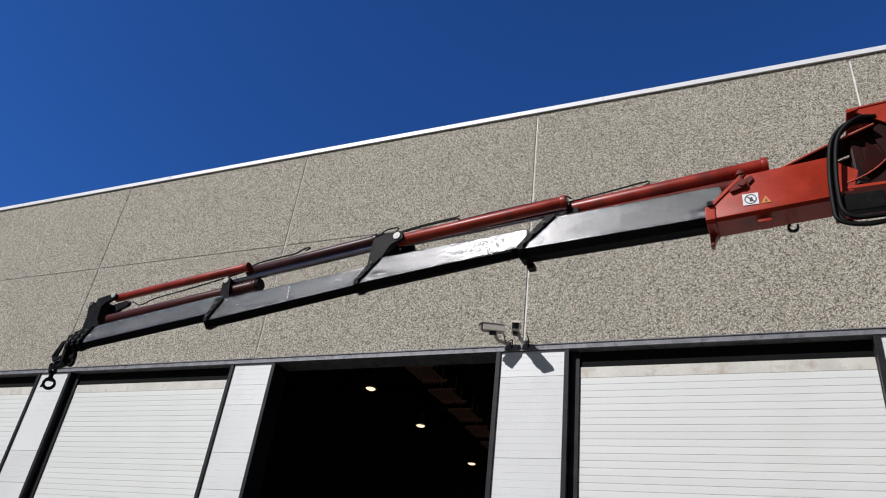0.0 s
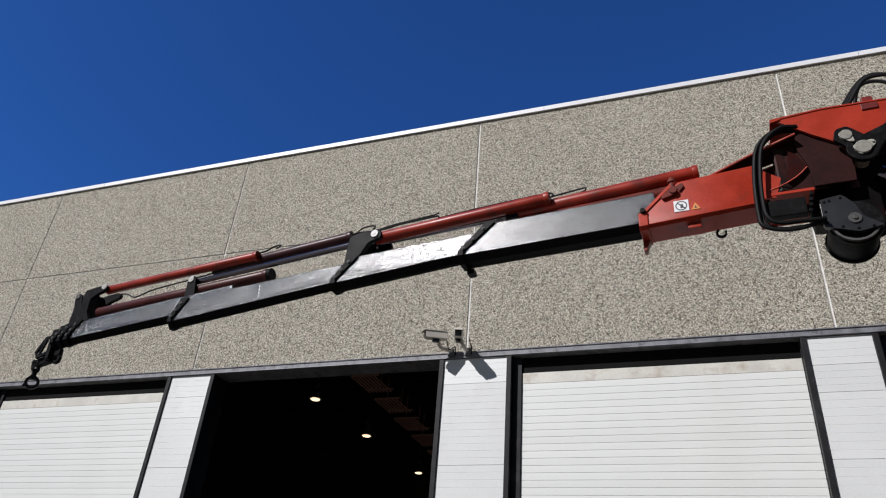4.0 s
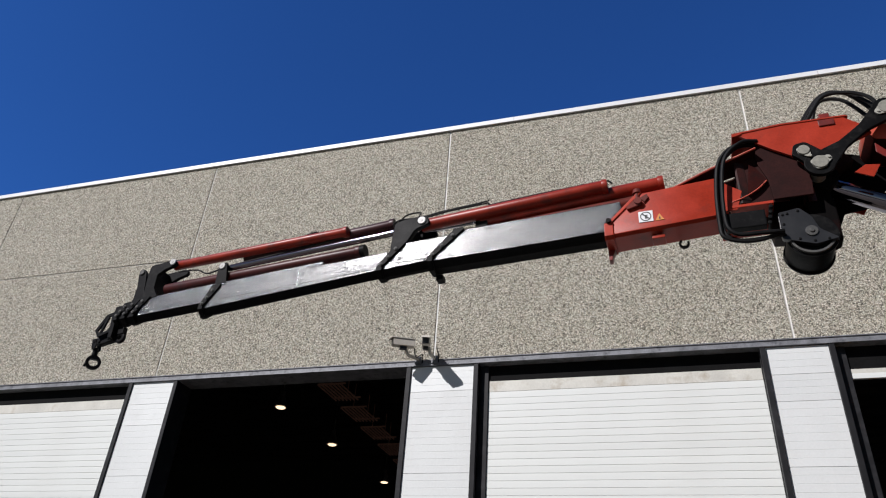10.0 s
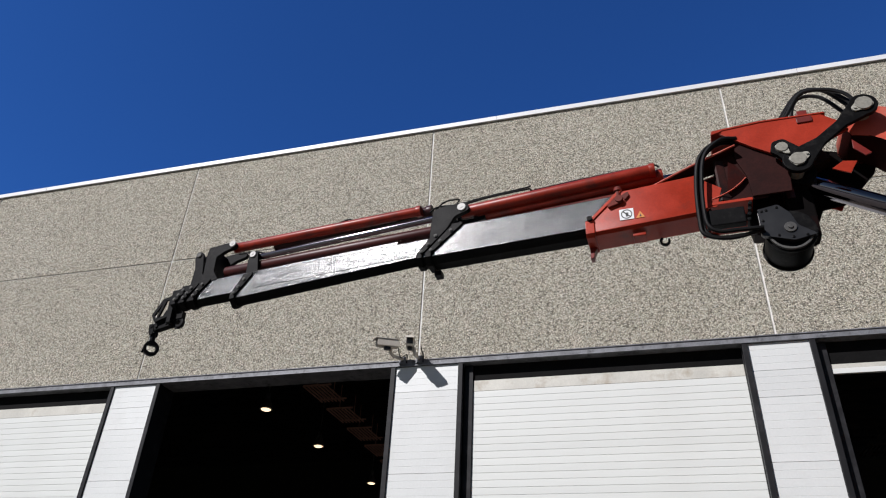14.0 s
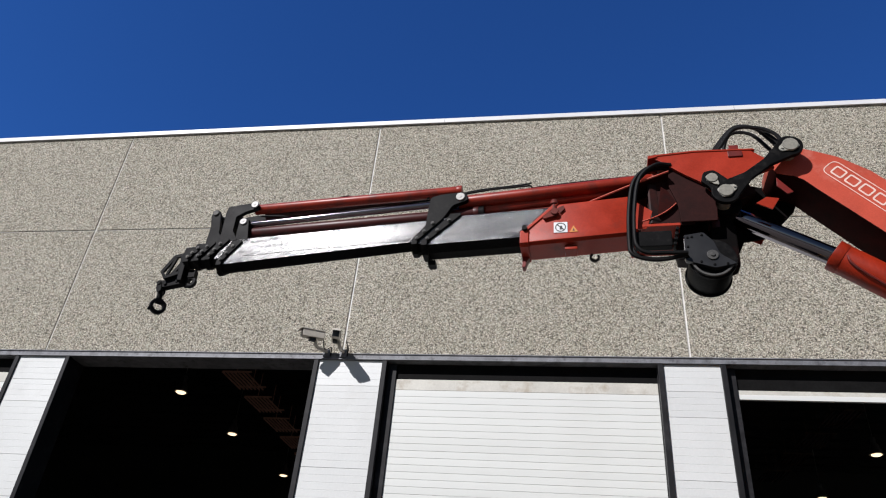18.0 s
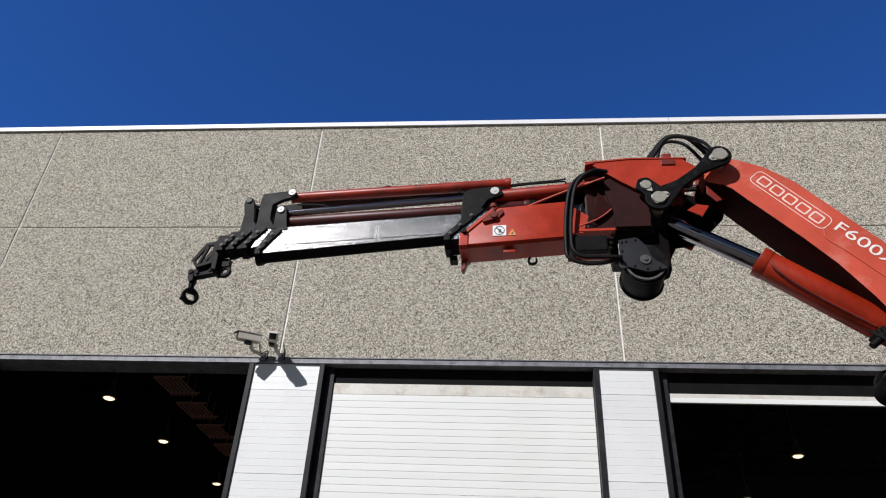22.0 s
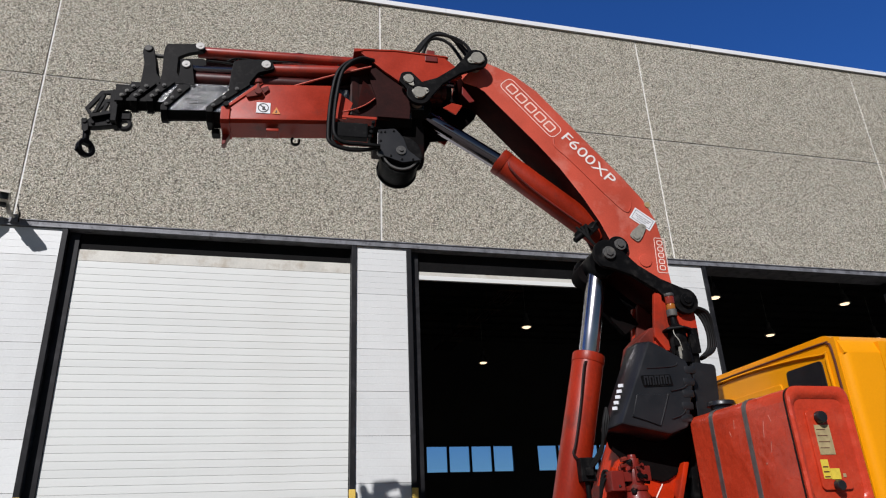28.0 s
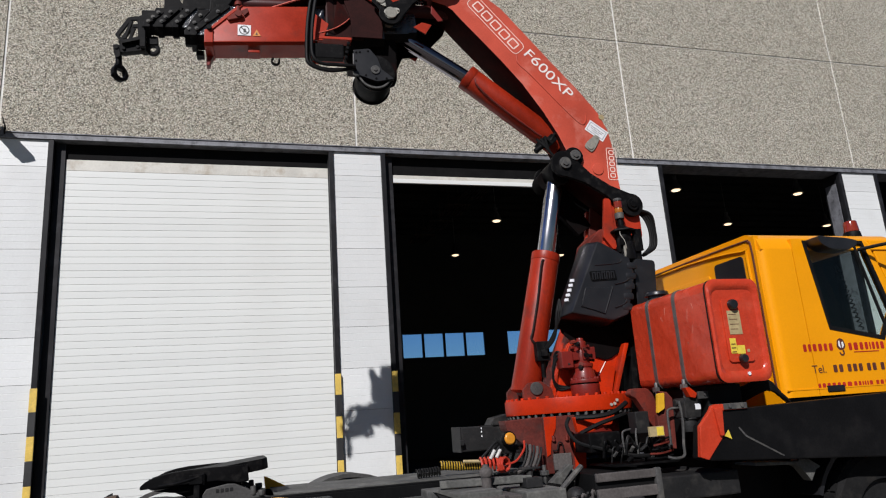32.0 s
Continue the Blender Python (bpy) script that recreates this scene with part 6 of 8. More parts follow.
    cheek_plates("rod_clevis", round_outline([(0.05, 0.04), (-0.05, 0.04), (-0.08, -0.2), (-0.12, -0.28), (0.06, -0.28)], 0.02, 3), 0.09, 0.125, BLACK_PART, "", 0.004, s3, None)
    pin_head(s3, 0.0, 0.127, 0.0, 0.036)
    bm = bmesh.new()
    rod(bm, (0.03, 0.06, 0.0), (-2.28, 0.06, 0.02), 0.033, n=20)
    part("ram_rod", bm, CHROME, s3, "chrome ram rod")
    ram_barrel(s3, "ram_tube", (-0.15, 0.175), (-1.95, 0.205), 0.060, -0.05, PLUM)
    bm = bmesh.new()
    tube(bm, [(-0.12, -0.02, 0.20), (-0.28, -0.02, 0.25), (-0.51, -0.02, 0.262), (-0.83, -0.02, 0.262), (-0.93, -0.02, 0.292), (-1.02, -0.02, 0.305), (-1.05, -0.02, 0.29), (-0.98, -0.03, 0.275)], 0.009, 6)
    part("hydraulic_hose", bm, RUBBER, s3)
    # fourth section with the boom head
    s4 = section("extension_section", -0.01, 0.125, 0.275, -0.40, -1.92, 0.36, "black fourth boom extension with the boom head", 0.12)
    collar(s4, 0.395, 0.26, -0.01, 0.125, -0.675, -0.41)
    bm = bmesh.new()
    box(bm, 0.20, 0.31, -0.084, 0.084, -0.42, -0.02)
    part("bracket_web", bm, BLACK_PART, s4, "", 0.006)
    cheek_plates("ram_bracket", round_outline([(0.312, -0.07), (0.292, 0.012), (0.10, 0.025), (0.0, 0.03), (-0.045, 0.0), (-0.035, -0.045), (0.09, -0.075), (0.185, -0.125), (0.19, -0.30), (0.12, -0.42), (0.34, -0.42), (0.315, -0.32)], 0.016, 3), 0.085, 0.13, BLACK_PART, "black ram bracket with a stepped nose", 0.006, s4, None)
    for v in (-0.085, 0.045):
        bm = bmesh.new()
        prism(bm, round_outline([(0.505, -0.045), (0.49, 0.015), (0.455, 0.032), (0.42, 0.015), (0.402, -0.03), (0.378, -0.175), (0.372, -0.27), (0.305, -0.375), (0.305, -0.42), (0.50, -0.42), (0.497, -0.37), (0.482, -0.18)], 0.014, 2), v, v + 0.035)
        part("rope_roller_post", bm, BLACK_PART, s4, "black roller post plate", 0.006)
    bm = bmesh.new()
    rod(bm, (0.455, -0.10, -0.015), (0.455, 0.095, -0.015), 0.032, n=18)
    rod(bm, (0.455, 0.0, -0.03), (0.30, 0.0, -0.035), 0.018, n=12)
    part("rope_roller", bm, GREY_BOX, s4, "worn grey roller pin", 0.004)
    pin_head(s4, 0.0, 0.132, 0.0, 0.038)
    ram_barrel(s4, "ram_barrel", (0.03, 0.0), (-2.14, -0.04), 0.052, 0.045, RED_RAM)
    # deep red puts the shade under the upper ram into this tube
    ram_barrel(s4, "ram_tube", (0.1, -0.285), (-2.30, -0.315), 0.064, 0.02, RED_TUBE_SHADED)
    bm = bmesh.new()
    rod(bm, (-2.30, 0.02, -0.315), (-2.35, 0.02, -0.316), 0.069, n=20)
    part("ram_end_cap", bm, BLACK_PART, s4)
    bm = bmesh.new()
    tube(bm, [(-0.05, 0.06, -0.10), (-0.3, 0.06, -0.13), (-0.45, 0.05, -0.20), (-0.7, 0.04, -0.15), (-1.2, 0.02, -0.12), (-1.7, 0.02, -0.10), (-2.12, 0.03, -0.08)], 0.009, 6)
    part("hydraulic_hose", bm, RUBBER, s4)
    # stacked smaller sections and the head
    for uf, ut, w, h, zb in ((0.53, 0.415, 0.105, 0.245, -0.662), (0.648, 0.52, 0.095, 0.235, -0.655)):
        bm = bmesh.new()
        beam(bm, uf + 0.045, zb, uf - 0.20, zb, 0.03 - w * 0.5, w, h)
        part("inner_section_mouth", bm, BLACK_PART, s4, "black mouth of a drawn-in section", 0.006)
        collar(s4, uf, ut, 0.03 - w * 0.5, w, zb, zb + h)
    bm = bmesh.new()
    ring(bm, (0.61, -0.785), 0.062, 0.028, -0.02, 0.02, 20)
    box(bm, 0.565, 0.66, -0.03, 0.03, -0.745, -0.66)
    part("shackle_lug", bm, BLACK_PART, s4, "", 0.004)
    for v in (-0.075, 0.05):
        bm = bmesh.new()
        prism(bm, [(0.70, -0.475), (0.815, -0.492), (0.81, -0.525), (0.735, -0.52), (0.73, -0.70), (0.70, -0.72)], v, v + 0.025)
        prism(bm, [(0.815, -0.492), (0.928, -0.672), (0.895, -0.69), (0.79, -0.525)], v, v + 0.025)
        prism(bm, [(0.928, -0.672), (0.868, -0.765), (0.70, -0.72), (0.70, -0.68), (0.855, -0.725), (0.893, -0.68)], v, v + 0.025)
        prism(bm, [(0.80, -0.525), (0.77, -0.53), (0.835, -0.72), (0.86, -0.715)], v, v + 0.025)
        part("head_frame", bm, BLACK_PART, s4, "black triangular boom head frame", 0.004)
    bm = bmesh.new()
    prism(bm, [(0.66, -0.47), (0.715, -0.475), (0.715, -0.80), (0.665, -0.80)], -0.085, 0.085)
    part("head_plate", bm, BLACK_PART, s4, "black plate closing the boom head", 0.006)
    bm = bmesh.new()
    prism(bm, [(0.68, -0.70), (0.90, -0.755), (0.945, -0.79), (0.935, -0.83), (0.86, -0.835), (0.68, -0.81)], -0.035, 0.035)
    rod(bm, (0.86, -0.05, -0.80), (0.86, 0.05, -0.80), 0.016, n=10)
    rod(bm, (0.74, -0.045, -0.78), (0.74, 0.045, -0.78), 0.016, n=10)
    part("head_arm", bm, BLACK_PART, s4, "black arm that carries the hook", 0.004)
    bm = bmesh.new()
    for v in (-0.045, 0.03):
        prism(bm, round_outline([(0.955, -0.76), (0.905, -0.755), (0.885, -0.87), (0.915, -0.90), (0.94, -0.87)], 0.015, 2), v, v + 0.015)
    rod(bm, (0.925, -0.055, -0.79), (0.925, 0.055, -0.79), 0.02, n=12)
    rod(bm, (0.913, 0, -0.86), (0.909, 0, -0.965), 0.028, n=14)
    part("hook_swivel", bm, BLACK_PART, s4, "black swivel between arm and hook", 0.003)
    bm = bmesh.new()
    ring(bm, (0.903, -1.030), 0.080, 0.047, -0.024, 0.024, 28, -40, 330)
    prism(bm, [(0.873, -0.95), (0.940, -0.95), (0.955, -0.995), (0.86, -0.995)], -0.026, 0.026)
    prism(bm, [(0.955, -0.955), (0.935, -0.965), (0.972, -1.095), (0.995, -1.085)], -0.012, 0.012)
    bmesh.ops.transform(bm, matrix=Matrix.Translation((0.909, 0, 0)) @ Matrix.Rotation(radians(50), 4, "Z") @ Matrix.Translation((-0.909, 0, 0)), verts=bm.verts)
    part("load_hook", bm, BLACK_PART, s4, "black forged safety hook", 0.006)
    return s1, s2, s3, s4


SECTIONS = build_sections()

# ---- the tractor truck, heading along +x ----
TY = -4.25
TRUCK = thing("tractor_truck", pose(5.0, TY, G), "yellow-cabbed crane tractor truck with a dusty black chassis", "truck")
TS = (-5.0, -TY, -G)


def truck(name, bm, mat, label="", bevel=0.0, parent=None):
    return part(name, bm, mat, parent or TRUCK, label, bevel, TS)


def build_chassis():
    for s in (-1, 1):
        y = TY + s * 0.42
        bm = bmesh.new()
        box(bm, 1.2, 9.0, y - 0.04, y + 0.04, 0.98, 1.262)
        box(bm, 1.2, 9.0, y - 0.04 - (0.04 if s > 0 else 0), y + 0.04 + (0.04 if s < 0 else 0), 1.262, 1.275)
        truck("frame_rail", bm, DULL_BLACK, "dusty black frame rail", 0.004)
        for i in range(26):
            bm = bmesh.new()
            x = 1.6 + 0.16 * i
            rod(bm, (x, y - 0.055, 1.06 + 0.11 * (i % 2)), (x, y + 0.055, 1.06 + 0.11 * (i % 2)), 0.012, n=6)
            truck("rivet", bm, CHASSIS)
    bm = bmesh.new()
    prism(bm, [(3.7, 1.175), (4.62, 1.19), (4.62, 0.9), (3.7, 0.9)], TY - 0.62, TY - 0.58)
    truck("side_sheet", bm, GREY_BOX, "dusty grey sheet beside the frame rail", 0.004)
    for x in (1.3, 2.2, 3.7, 4.5, 7.0, 8.6):
        bm = bmesh.new()
        box(bm, x, x + 0.12, TY - 0.38, TY + 0.38, 1.05, 1.25)
        truck("cross_member", bm, CHASSIS, "", 0.01)
    bm = bmesh.new()
    box(bm, 3.45, 5.6, TY - 0.45, TY + 0.45, 1.277, 1.287)
    truck("deck_plate", bm, DUST_GREY, "dusty grey chequered deck plate", 0.002)
    # rear frame end, tapered and rusty
    bm = bmesh.new()
    prism(bm, [(1.3, 1.20), (1.95, 1.311), (2.38, 1.388), (2.402, 1.386), (2.415, 1.345), (2.36, 1.33), (1.95, 1.235), (1.3, 1.10)], TY - 0.62, TY - 0.50)
    truck("ramp_rail", bm, material("rusty_brown_steel", (0.11, 0.075, 0.05), 0.8, 0, 0.3, 6, 0.3, dirt=(0.05, 0.04, 0.035), dirt_amount=0.6, dirt_scale=8), "rusty brown guide ramp", 0.006)
    bm = bmesh.new()
    prism(bm, [(1.3, 1.12), (2.12, 1.30), (2.2, 1.34), (2.2, 1.26), (1.9, 1.10), (1.3, 0.95)], TY + 0.50, TY + 0.62)
    truck("ramp_rail", bm, CHASSIS, "", 0.006)


build_chassis()


def build_fifth_wheel():
    # coupling plate, tilted back
    m = Matrix.Translation((2.95, TY - 0.0, 1.47)) @ pose(0, 0, 0, 0, -6.5, 0)
    bm = bmesh.new()
    half = [(-0.40, 0.12), (-0.36, 0.30), (-0.2, 0.45), (0.2, 0.46), (0.42, 0.42), (0.46, 0.3), (0.46, -0.3), (0.42, -0.42), (0.2, -0.46), (-0.2, -0.45), (-0.36, -0.30), (-0.40, -0.12), (-0.1, -0.05), (0.0, 0.0), (-0.1, 0.05)]
    a = [bm.verts.new((x, y, 0.03 - (0.05 if x < -0.4 else 0))) for x, y in half]
    b = [bm.verts.new((x, y, -0.05 - (0.02 if x < -0.4 else 0))) for x, y in half]
    bm.faces.new(a[::-1])
    bm.faces.new(b)
    for i in range(len(half)):
        j = (i + 1) % len(half)
        bm.faces.new((a[i], a[j], b[j], b[i]))
    bmesh.ops.transform(bm, matrix=m, verts=bm.verts)
    truck("coupling_plate", bm, BLACK_PART, "greasy black fifth-wheel coupling plate", 0.006)
    for s in (-1, 1):
        bm = bmesh.new()
        prism(bm, [(2.53, 1.40), (2.532, 1.424), (2.565, 1.452), (2.62, 1.478), (2.70, 1.497), (2.80, 1.509), (3.0, 1.516), (3.26, 1.515), (3.27, 1.40), (3.20, 1.395), (3.05, 1.42), (2.79, 1.412), (2.60, 1.402)], TY + s * 0.44 - 0.025, TY + s * 0.44 + 0.025)
        truck("plate_flank", bm, BLACK_PART, "", 0.006)
        bm = bmesh.new()
        prism(bm, [(-0.34, -0.052), (0.27, -0.052), (0.25, -0.13), (0.20, -0.17), (0.10, -0.16), (-0.10, -0.15), (-0.2, -0.09)], s * 0.38 - 0.03, s * 0.38 + 0.03)
        bmesh.ops.transform(bm, matrix=m, verts=bm.verts)
        truck("plate_skirt", bm, BLACK_PART, "", 0.004)
    bm = bmesh.new()
    box(bm, -0.12, 0.24, -0.3, 0.3, -0.14, -0.052)
    bmesh.ops.transform(bm, matrix=m, verts=bm.verts)
    truck("plate_skirt", bm, BLACK_PART, "", 0.004)
    for s in (-1, 1):
        bm = bmesh.new()
        y = TY + s * 0.40
        prism(bm, [(2.90, 1.276), (3.42, 1.276), (3.36, 1.29), (3.245, 1.355), (3.17, 1.39), (3.12, 1.393), (2.975, 1.368), (2.94, 1.32)], y - 0.06, y + 0.06)
        rod(bm, (3.30, y - 0.05, 1.30), (3.30, y - 0.05, 1.36), 0.022, n=8)
        rod(bm, (3.36, y - 0.05, 1.29), (3.36, y - 0.05, 1.33), 0.03, n=8)
        pl = truck("bearing_bracket", bm, GREY_BOX, "grey cast bearing bracket", 0.008)
        if s < 0:
            for i in range(4):
                bm = bmesh.new()
                box(bm, 3.04 + 0.032 * i, 3.062 + 0.032 * i, y - 0.064, y - 0.06, 1.338 + 0.001 * i, 1.362 + 0.001 * i)
                part("cast_mark_bar", bm, CHASSIS, pl, "", 0, TS)
    bm = bmesh.new()
    tube(bm, [(2.66, TY - 0.49, 1.415), (2.80, TY - 0.50, 1.43), (2.93, TY - 0.49, 1.46)], 0.012, 6)
    box(bm, 2.86, 2.95, TY - 0.50, TY - 0.44, 1.41, 1.475)
    box(bm, 2.89, 2.93, TY - 0.49, TY - 0.42, 1.277, 1.41)
    rod(bm, (2.955, TY - 0.48, 1.40), (2.955, TY - 0.48, 1.48), 0.012, n=8)
    truck("release_handle", bm, BLACK_PART, "", 0.003)


build_fifth_wheel()


def fender(x, y0, y1, zc, r, mat, label, a0=20, a1=160):
    bm = bmesh.new()
    ring(bm, (x, zc), r, r - 0.018, y0, y1, 26, a0, a1)
    ring(bm, (x, zc), r + 0.015, r - 0.02, y0 - 0.012, y0 + 0.012, 26, a0, a1)
    f = truck("mudguard", bm, mat, label, 0.0)
    return f


def wheel(x, y, r=0.52, width=0.30, label="dusty black truck tyre on a grey steel rim"):
    w = new("wheel")
    w.parent = TRUCK
    w.location = (x - 5.0, y - TY, r)
    tagged(w, label)
    bm = bmesh.new()
    prof = [(0.30, -0.5), (0.42, -0.52), (0.485, -0.48), (0.512, -0.38), (0.52, 0), (0.512, 0.38), (0.485, 0.48), (0.42, 0.52), (0.30, 0.5)]
    rings = []
    for k in range(40):
        a = 2 * math.pi * k / 40
        rings.append([bm.verts.new((rr * r / 0.52 * math.cos(a), yy * width, rr * r / 0.52 * math.sin(a))) for rr, yy in prof])
    for k in range(40):
        p_, q_ = rings[k], rings[(k + 1) % 40]
        for i in range(len(prof) - 1):
            bm.faces.new((p_[i], p_[i + 1], q_[i + 1], q_[i]))
        bm.faces.new((p_[-1], p_[0], q_[0], q_[-1]))
    part("tyre", bm, TYRE, w)
    bm = bmesh.new()
    for k in range(36):
        m = pose(0, 0, 0, 0, 10 * k, 0)
        for yy in (-0.30, -0.10, 0.10, 0.30):
            box(bm, r - 0.006, r + 0.008, (yy - 0.07) * width, (yy + 0.07) * width, -0.034, 0.034, m)
    tagged(part("tread", bm, TYRE, w), kind="stuff")
    bm = bmesh.new()
    rod(bm, (0, -0.35 * width, 0), (0, 0.35 * width, 0), 0.30 * r / 0.52, n=32)
    rod(bm, (0, -0.5 * width, 0), (0, 0.5 * width, 0), 0.12, n=24)
    part("rim", bm, CHASSIS, w, "", 0.006)


def build_running_gear():
    for s in (-1, 1):
        for x in (2.64, 3.95):
            wheel(x, TY + s * 0.95, 0.50, 0.55, "dusty black twin rear tyre")
        wheel(8.30, TY + s * 1.02, 0.52, 0.32)
    for x in (2.665,):
        fender(x, TY - 1.25, TY - 0.68, 0.702, 0.66, GREY_BOX, "dusty grey round mudguard with a riveted rim")
        for k in range(15):
            a = radians(35 + 110 * k / 14)
            bm = bmesh.new()
            rod(bm, (x + 0.60 * math.cos(a), TY - 1.268, 0.702 + 0.60 * math.sin(a)), (x + 0.60 * math.cos(a), TY - 1.25, 0.702 + 0.60 * math.sin(a)), 0.010, n=8)
            truck("rivet", bm, PIN_METAL)
        bm = bmesh.new()
        pts = [(x + 0.635 * math.cos(radians(a)), 0.702 + 0.635 * math.sin(radians(a))) for a in range(25, 160, 9)]
        prism(bm, pts, TY - 1.252, TY - 1.244)
        truck("mudguard_apron", bm, RUBBER, "black mudguard apron")
    fender(2.68, TY + 0.68, TY + 1.25, 0.70, 0.63, GREY_BOX, "dusty grey round mudguard")
    fender(4.16, TY + 0.60, TY + 1.2, 0.652, 0.66, GREY_BOX, "dusty grey round mudguard")
    bm = bmesh.new()
    prism(bm, [(4.16 + 0.655 * math.cos(radians(a)), 0.652 + 0.655 * math.sin(radians(a))) for a in range(20, 165, 8)], TY + 0.62, TY + 0.66)
    truck("mudguard_apron", bm, GREY_BOX, "dusty grey mudguard apron")
    fender(4.05, TY - 1.20, TY - 0.75, 0.44, 0.70, CHASSIS, "dusty grey round mudguard")
    # wedge-shaped yellow chocks
    bm = bmesh.new()
    prism(bm, [(3.372, 1.285), (3.40, 1.315), (3.45, 1.315), (3.685, 1.27), (3.692, 1.255), (3.64, 1.16), (3.56, 1.02), (3.46, 1.02), (3.40, 1.20)], TY - 1.20, TY - 1.06)
    truck("wheel_chock", bm, CHOCK, "bright yellow plastic wheel chock in its holder", 0.012)
    bm = bmesh.new()
    prism(bm, [(3.415, 1.276), (3.405, 1.375), (3.42, 1.375), (3.60, 1.276)], TY + 0.35, TY + 0.45)
    truck("wheel_chock", bm, CHOCK, "yellow plastic wheel chock", 0.006)
    bm = bmesh.new()
    rod(bm, (3.16, TY - 1.0, 1.30), (3.24, TY - 1.0, 1.02), 0.05, n=16)
    truck("air_pipe", bm, CHASSIS, "", 0.006)
    bm = bmesh.new()
    rod(bm, (3.7, TY - 1.0, 1.22), (3.52, TY - 1.0, 1.02), 0.07, n=14)
    box(bm, 3.62, 3.80, TY - 1.05, TY - 0.9, 1.16, 1.28)
    truck("air_pipe", bm, CHASSIS, "", 0.006)


build_running_gear()


def coil(bm, a, b, r, wire, turns):
    a, b = Vector(a), Vector(b)
    d = (b - a).normalized()
    u = d.orthogonal().normalized()
    v = d.cross(u)
    pts = [a + (b - a) * (i / (turns * 8)) + r * (math.cos(i * math.pi / 4) * u + math.sin(i * math.pi / 4) * v) for i in range(turns * 8 + 1)]
    tube(bm, pts, wire, 6, 1)


def pipe(name, pts, r, mat, label=""):
    bm = bmesh.new()
    tube(bm, pts, r, 7)
    return truck(name, bm, mat, label)


def build_middle():
    # far stabiliser beam
    bm = bmesh.new()
    box(bm, 5.15, 6.9, -3.95, -3.70, 1.44, 1.658)
    truck("stabiliser_beam", bm, CHASSIS, "dark grey stabiliser beam across the frame", 0.012)
    bm = bmesh.new()
    box(bm, 5.138, 5.1495, -3.96, -3.69, 1.435, 1.663)
    box(bm, 5.125, 5.16, -4.0, -3.962, 1.50, 1.545)
    truck("beam_end_plate", bm, CHASSIS, "", 0.004)
    bm = bmesh.new()
    prism(bm, [(5.45, 1.660), (5.49, 1.725), (5.64, 1.753), (5.73, 1.757), (5.73, 1.660)], -3.94, -3.75)
    box(bm, 5.46, 5.72, -3.965, -3.941, 1.655, 1.685)
    truck("beam_lock", bm, CHASSIS, "", 0.006)
    for z in (1.56, 1.60, 1.63):
        bm = bmesh.new()
        box(bm, 5.345, 5.355, -3.955, -3.951, z, z + 0.015)
        truck("sticker", bm, COPING)
    bm = bmesh.new()
    box(bm, 5.45, 6.6, TY - 0.42, TY + 0.42, 1.352, 1.42)
    truck("mounting_plate", bm, CHASSIS, "", 0.008)
    # pedestal plates: grimed all over, bright red at the free edge
    bm = bmesh.new()
    prism(bm, [(5.30, 1.69), (5.64, 1.70), (5.64, 1.28), (5.53, 1.28), (5.45, 1.49), (5.35, 1.57), (5.31, 1.62)], TY - 0.46, TY - 0.30)
    truck("pedestal_plate", bm, RED_GRIME_AND_SHADE, "oil-streaked brown-red pedestal plate", 0.008)
    bm = bmesh.new()
    box(bm, 5.625, 5.92, TY - 0.49, TY - 0.461, 1.245, 1.70)
    truck("pedestal_plate", bm, RED_GRIME_AND_SHADE, "dirty brown-red pedestal plate", 0.006)
    bm = bmesh.new()
    prism(bm, [(5.875, 1.46), (5.905, 1.53), (5.995, 1.60), (5.998, 1.52), (5.967, 1.25), (5.872, 1.244)], TY - 0.505, TY - 0.4905)
    truck("pedestal_edge", bm, RED, "bright red pedestal edge plate", 0.004)
    bm = bmesh.new()
    prism(bm, [(5.63, 1.698), (5.745, 1.698), (5.73, 1.60), (5.68, 1.50), (5.665, 1.40), (5.63, 1.38)], TY - 0.499, TY - 0.4905)
    truck("pedestal_rib", bm, RED, "", 0.003)
    pipe("bent_bracket", [(5.68, TY - 0.51, 1.425), (5.715, TY - 0.515, 1.43), (5.735, TY - 0.515, 1.485), (5.765, TY - 0.515, 1.48), (5.78, TY - 0.51, 1.42)], 0.007, OILY_AND_SHADED)
    for k in range(5):
        d = 0.032 * k
        pipe("air_hose", [(5.44 + d, TY - 0.53, 1.50 - 0.01 * k), (5.42 + d, TY - 0.56, 1.42), (5.36 + d, TY - 0.60, 1.33), (5.27 + 1.2 * d, TY - 0.62, 1.29)], 0.010 + 0.003 * (k % 2), DUSTY if k % 2 else CHASSIS)
    bm = bmesh.new()
    rod(bm, (5.445, -5.08, 1.20), (5.445, -5.08, 1.345), 0.016, n=8)
    rod(bm, (5.445, -5.08, 1.27), (5.445, -5.08, 1.305), 0.036, n=6)
    truck("stud_bolt", bm, GREY_BOX, "", 0.003)
    bm = bmesh.new()
    box(bm, 5.68, 5.84, TY - 0.515, TY - 0.491, 1.27, 1.40)
    wear = truck("wear_plate", bm, DUSTY, "scuffed mauve-grey wear plate", 0.006)
    for x in (5.70, 5.82):
        bm = bmesh.new()
        rod(bm, (x, TY - 0.50, 1.50), (x, TY - 0.50, 1.545), 0.016, n=6)
        truck("bolt", bm, RED_DIRT_AND_SHADE, "", 0, wear)
    bm = bmesh.new()
    prism(bm, [(5.86, 1.68), (6.24, 1.69), (6.2, 1.60), (5.98, 1.55), (5.88, 1.56)], TY - 0.60, TY - 0.55)
    truck("support_arm", bm, RED, "red support arm under the turntable", 0.006)
    # amber side lamp
    bm = bmesh.new()
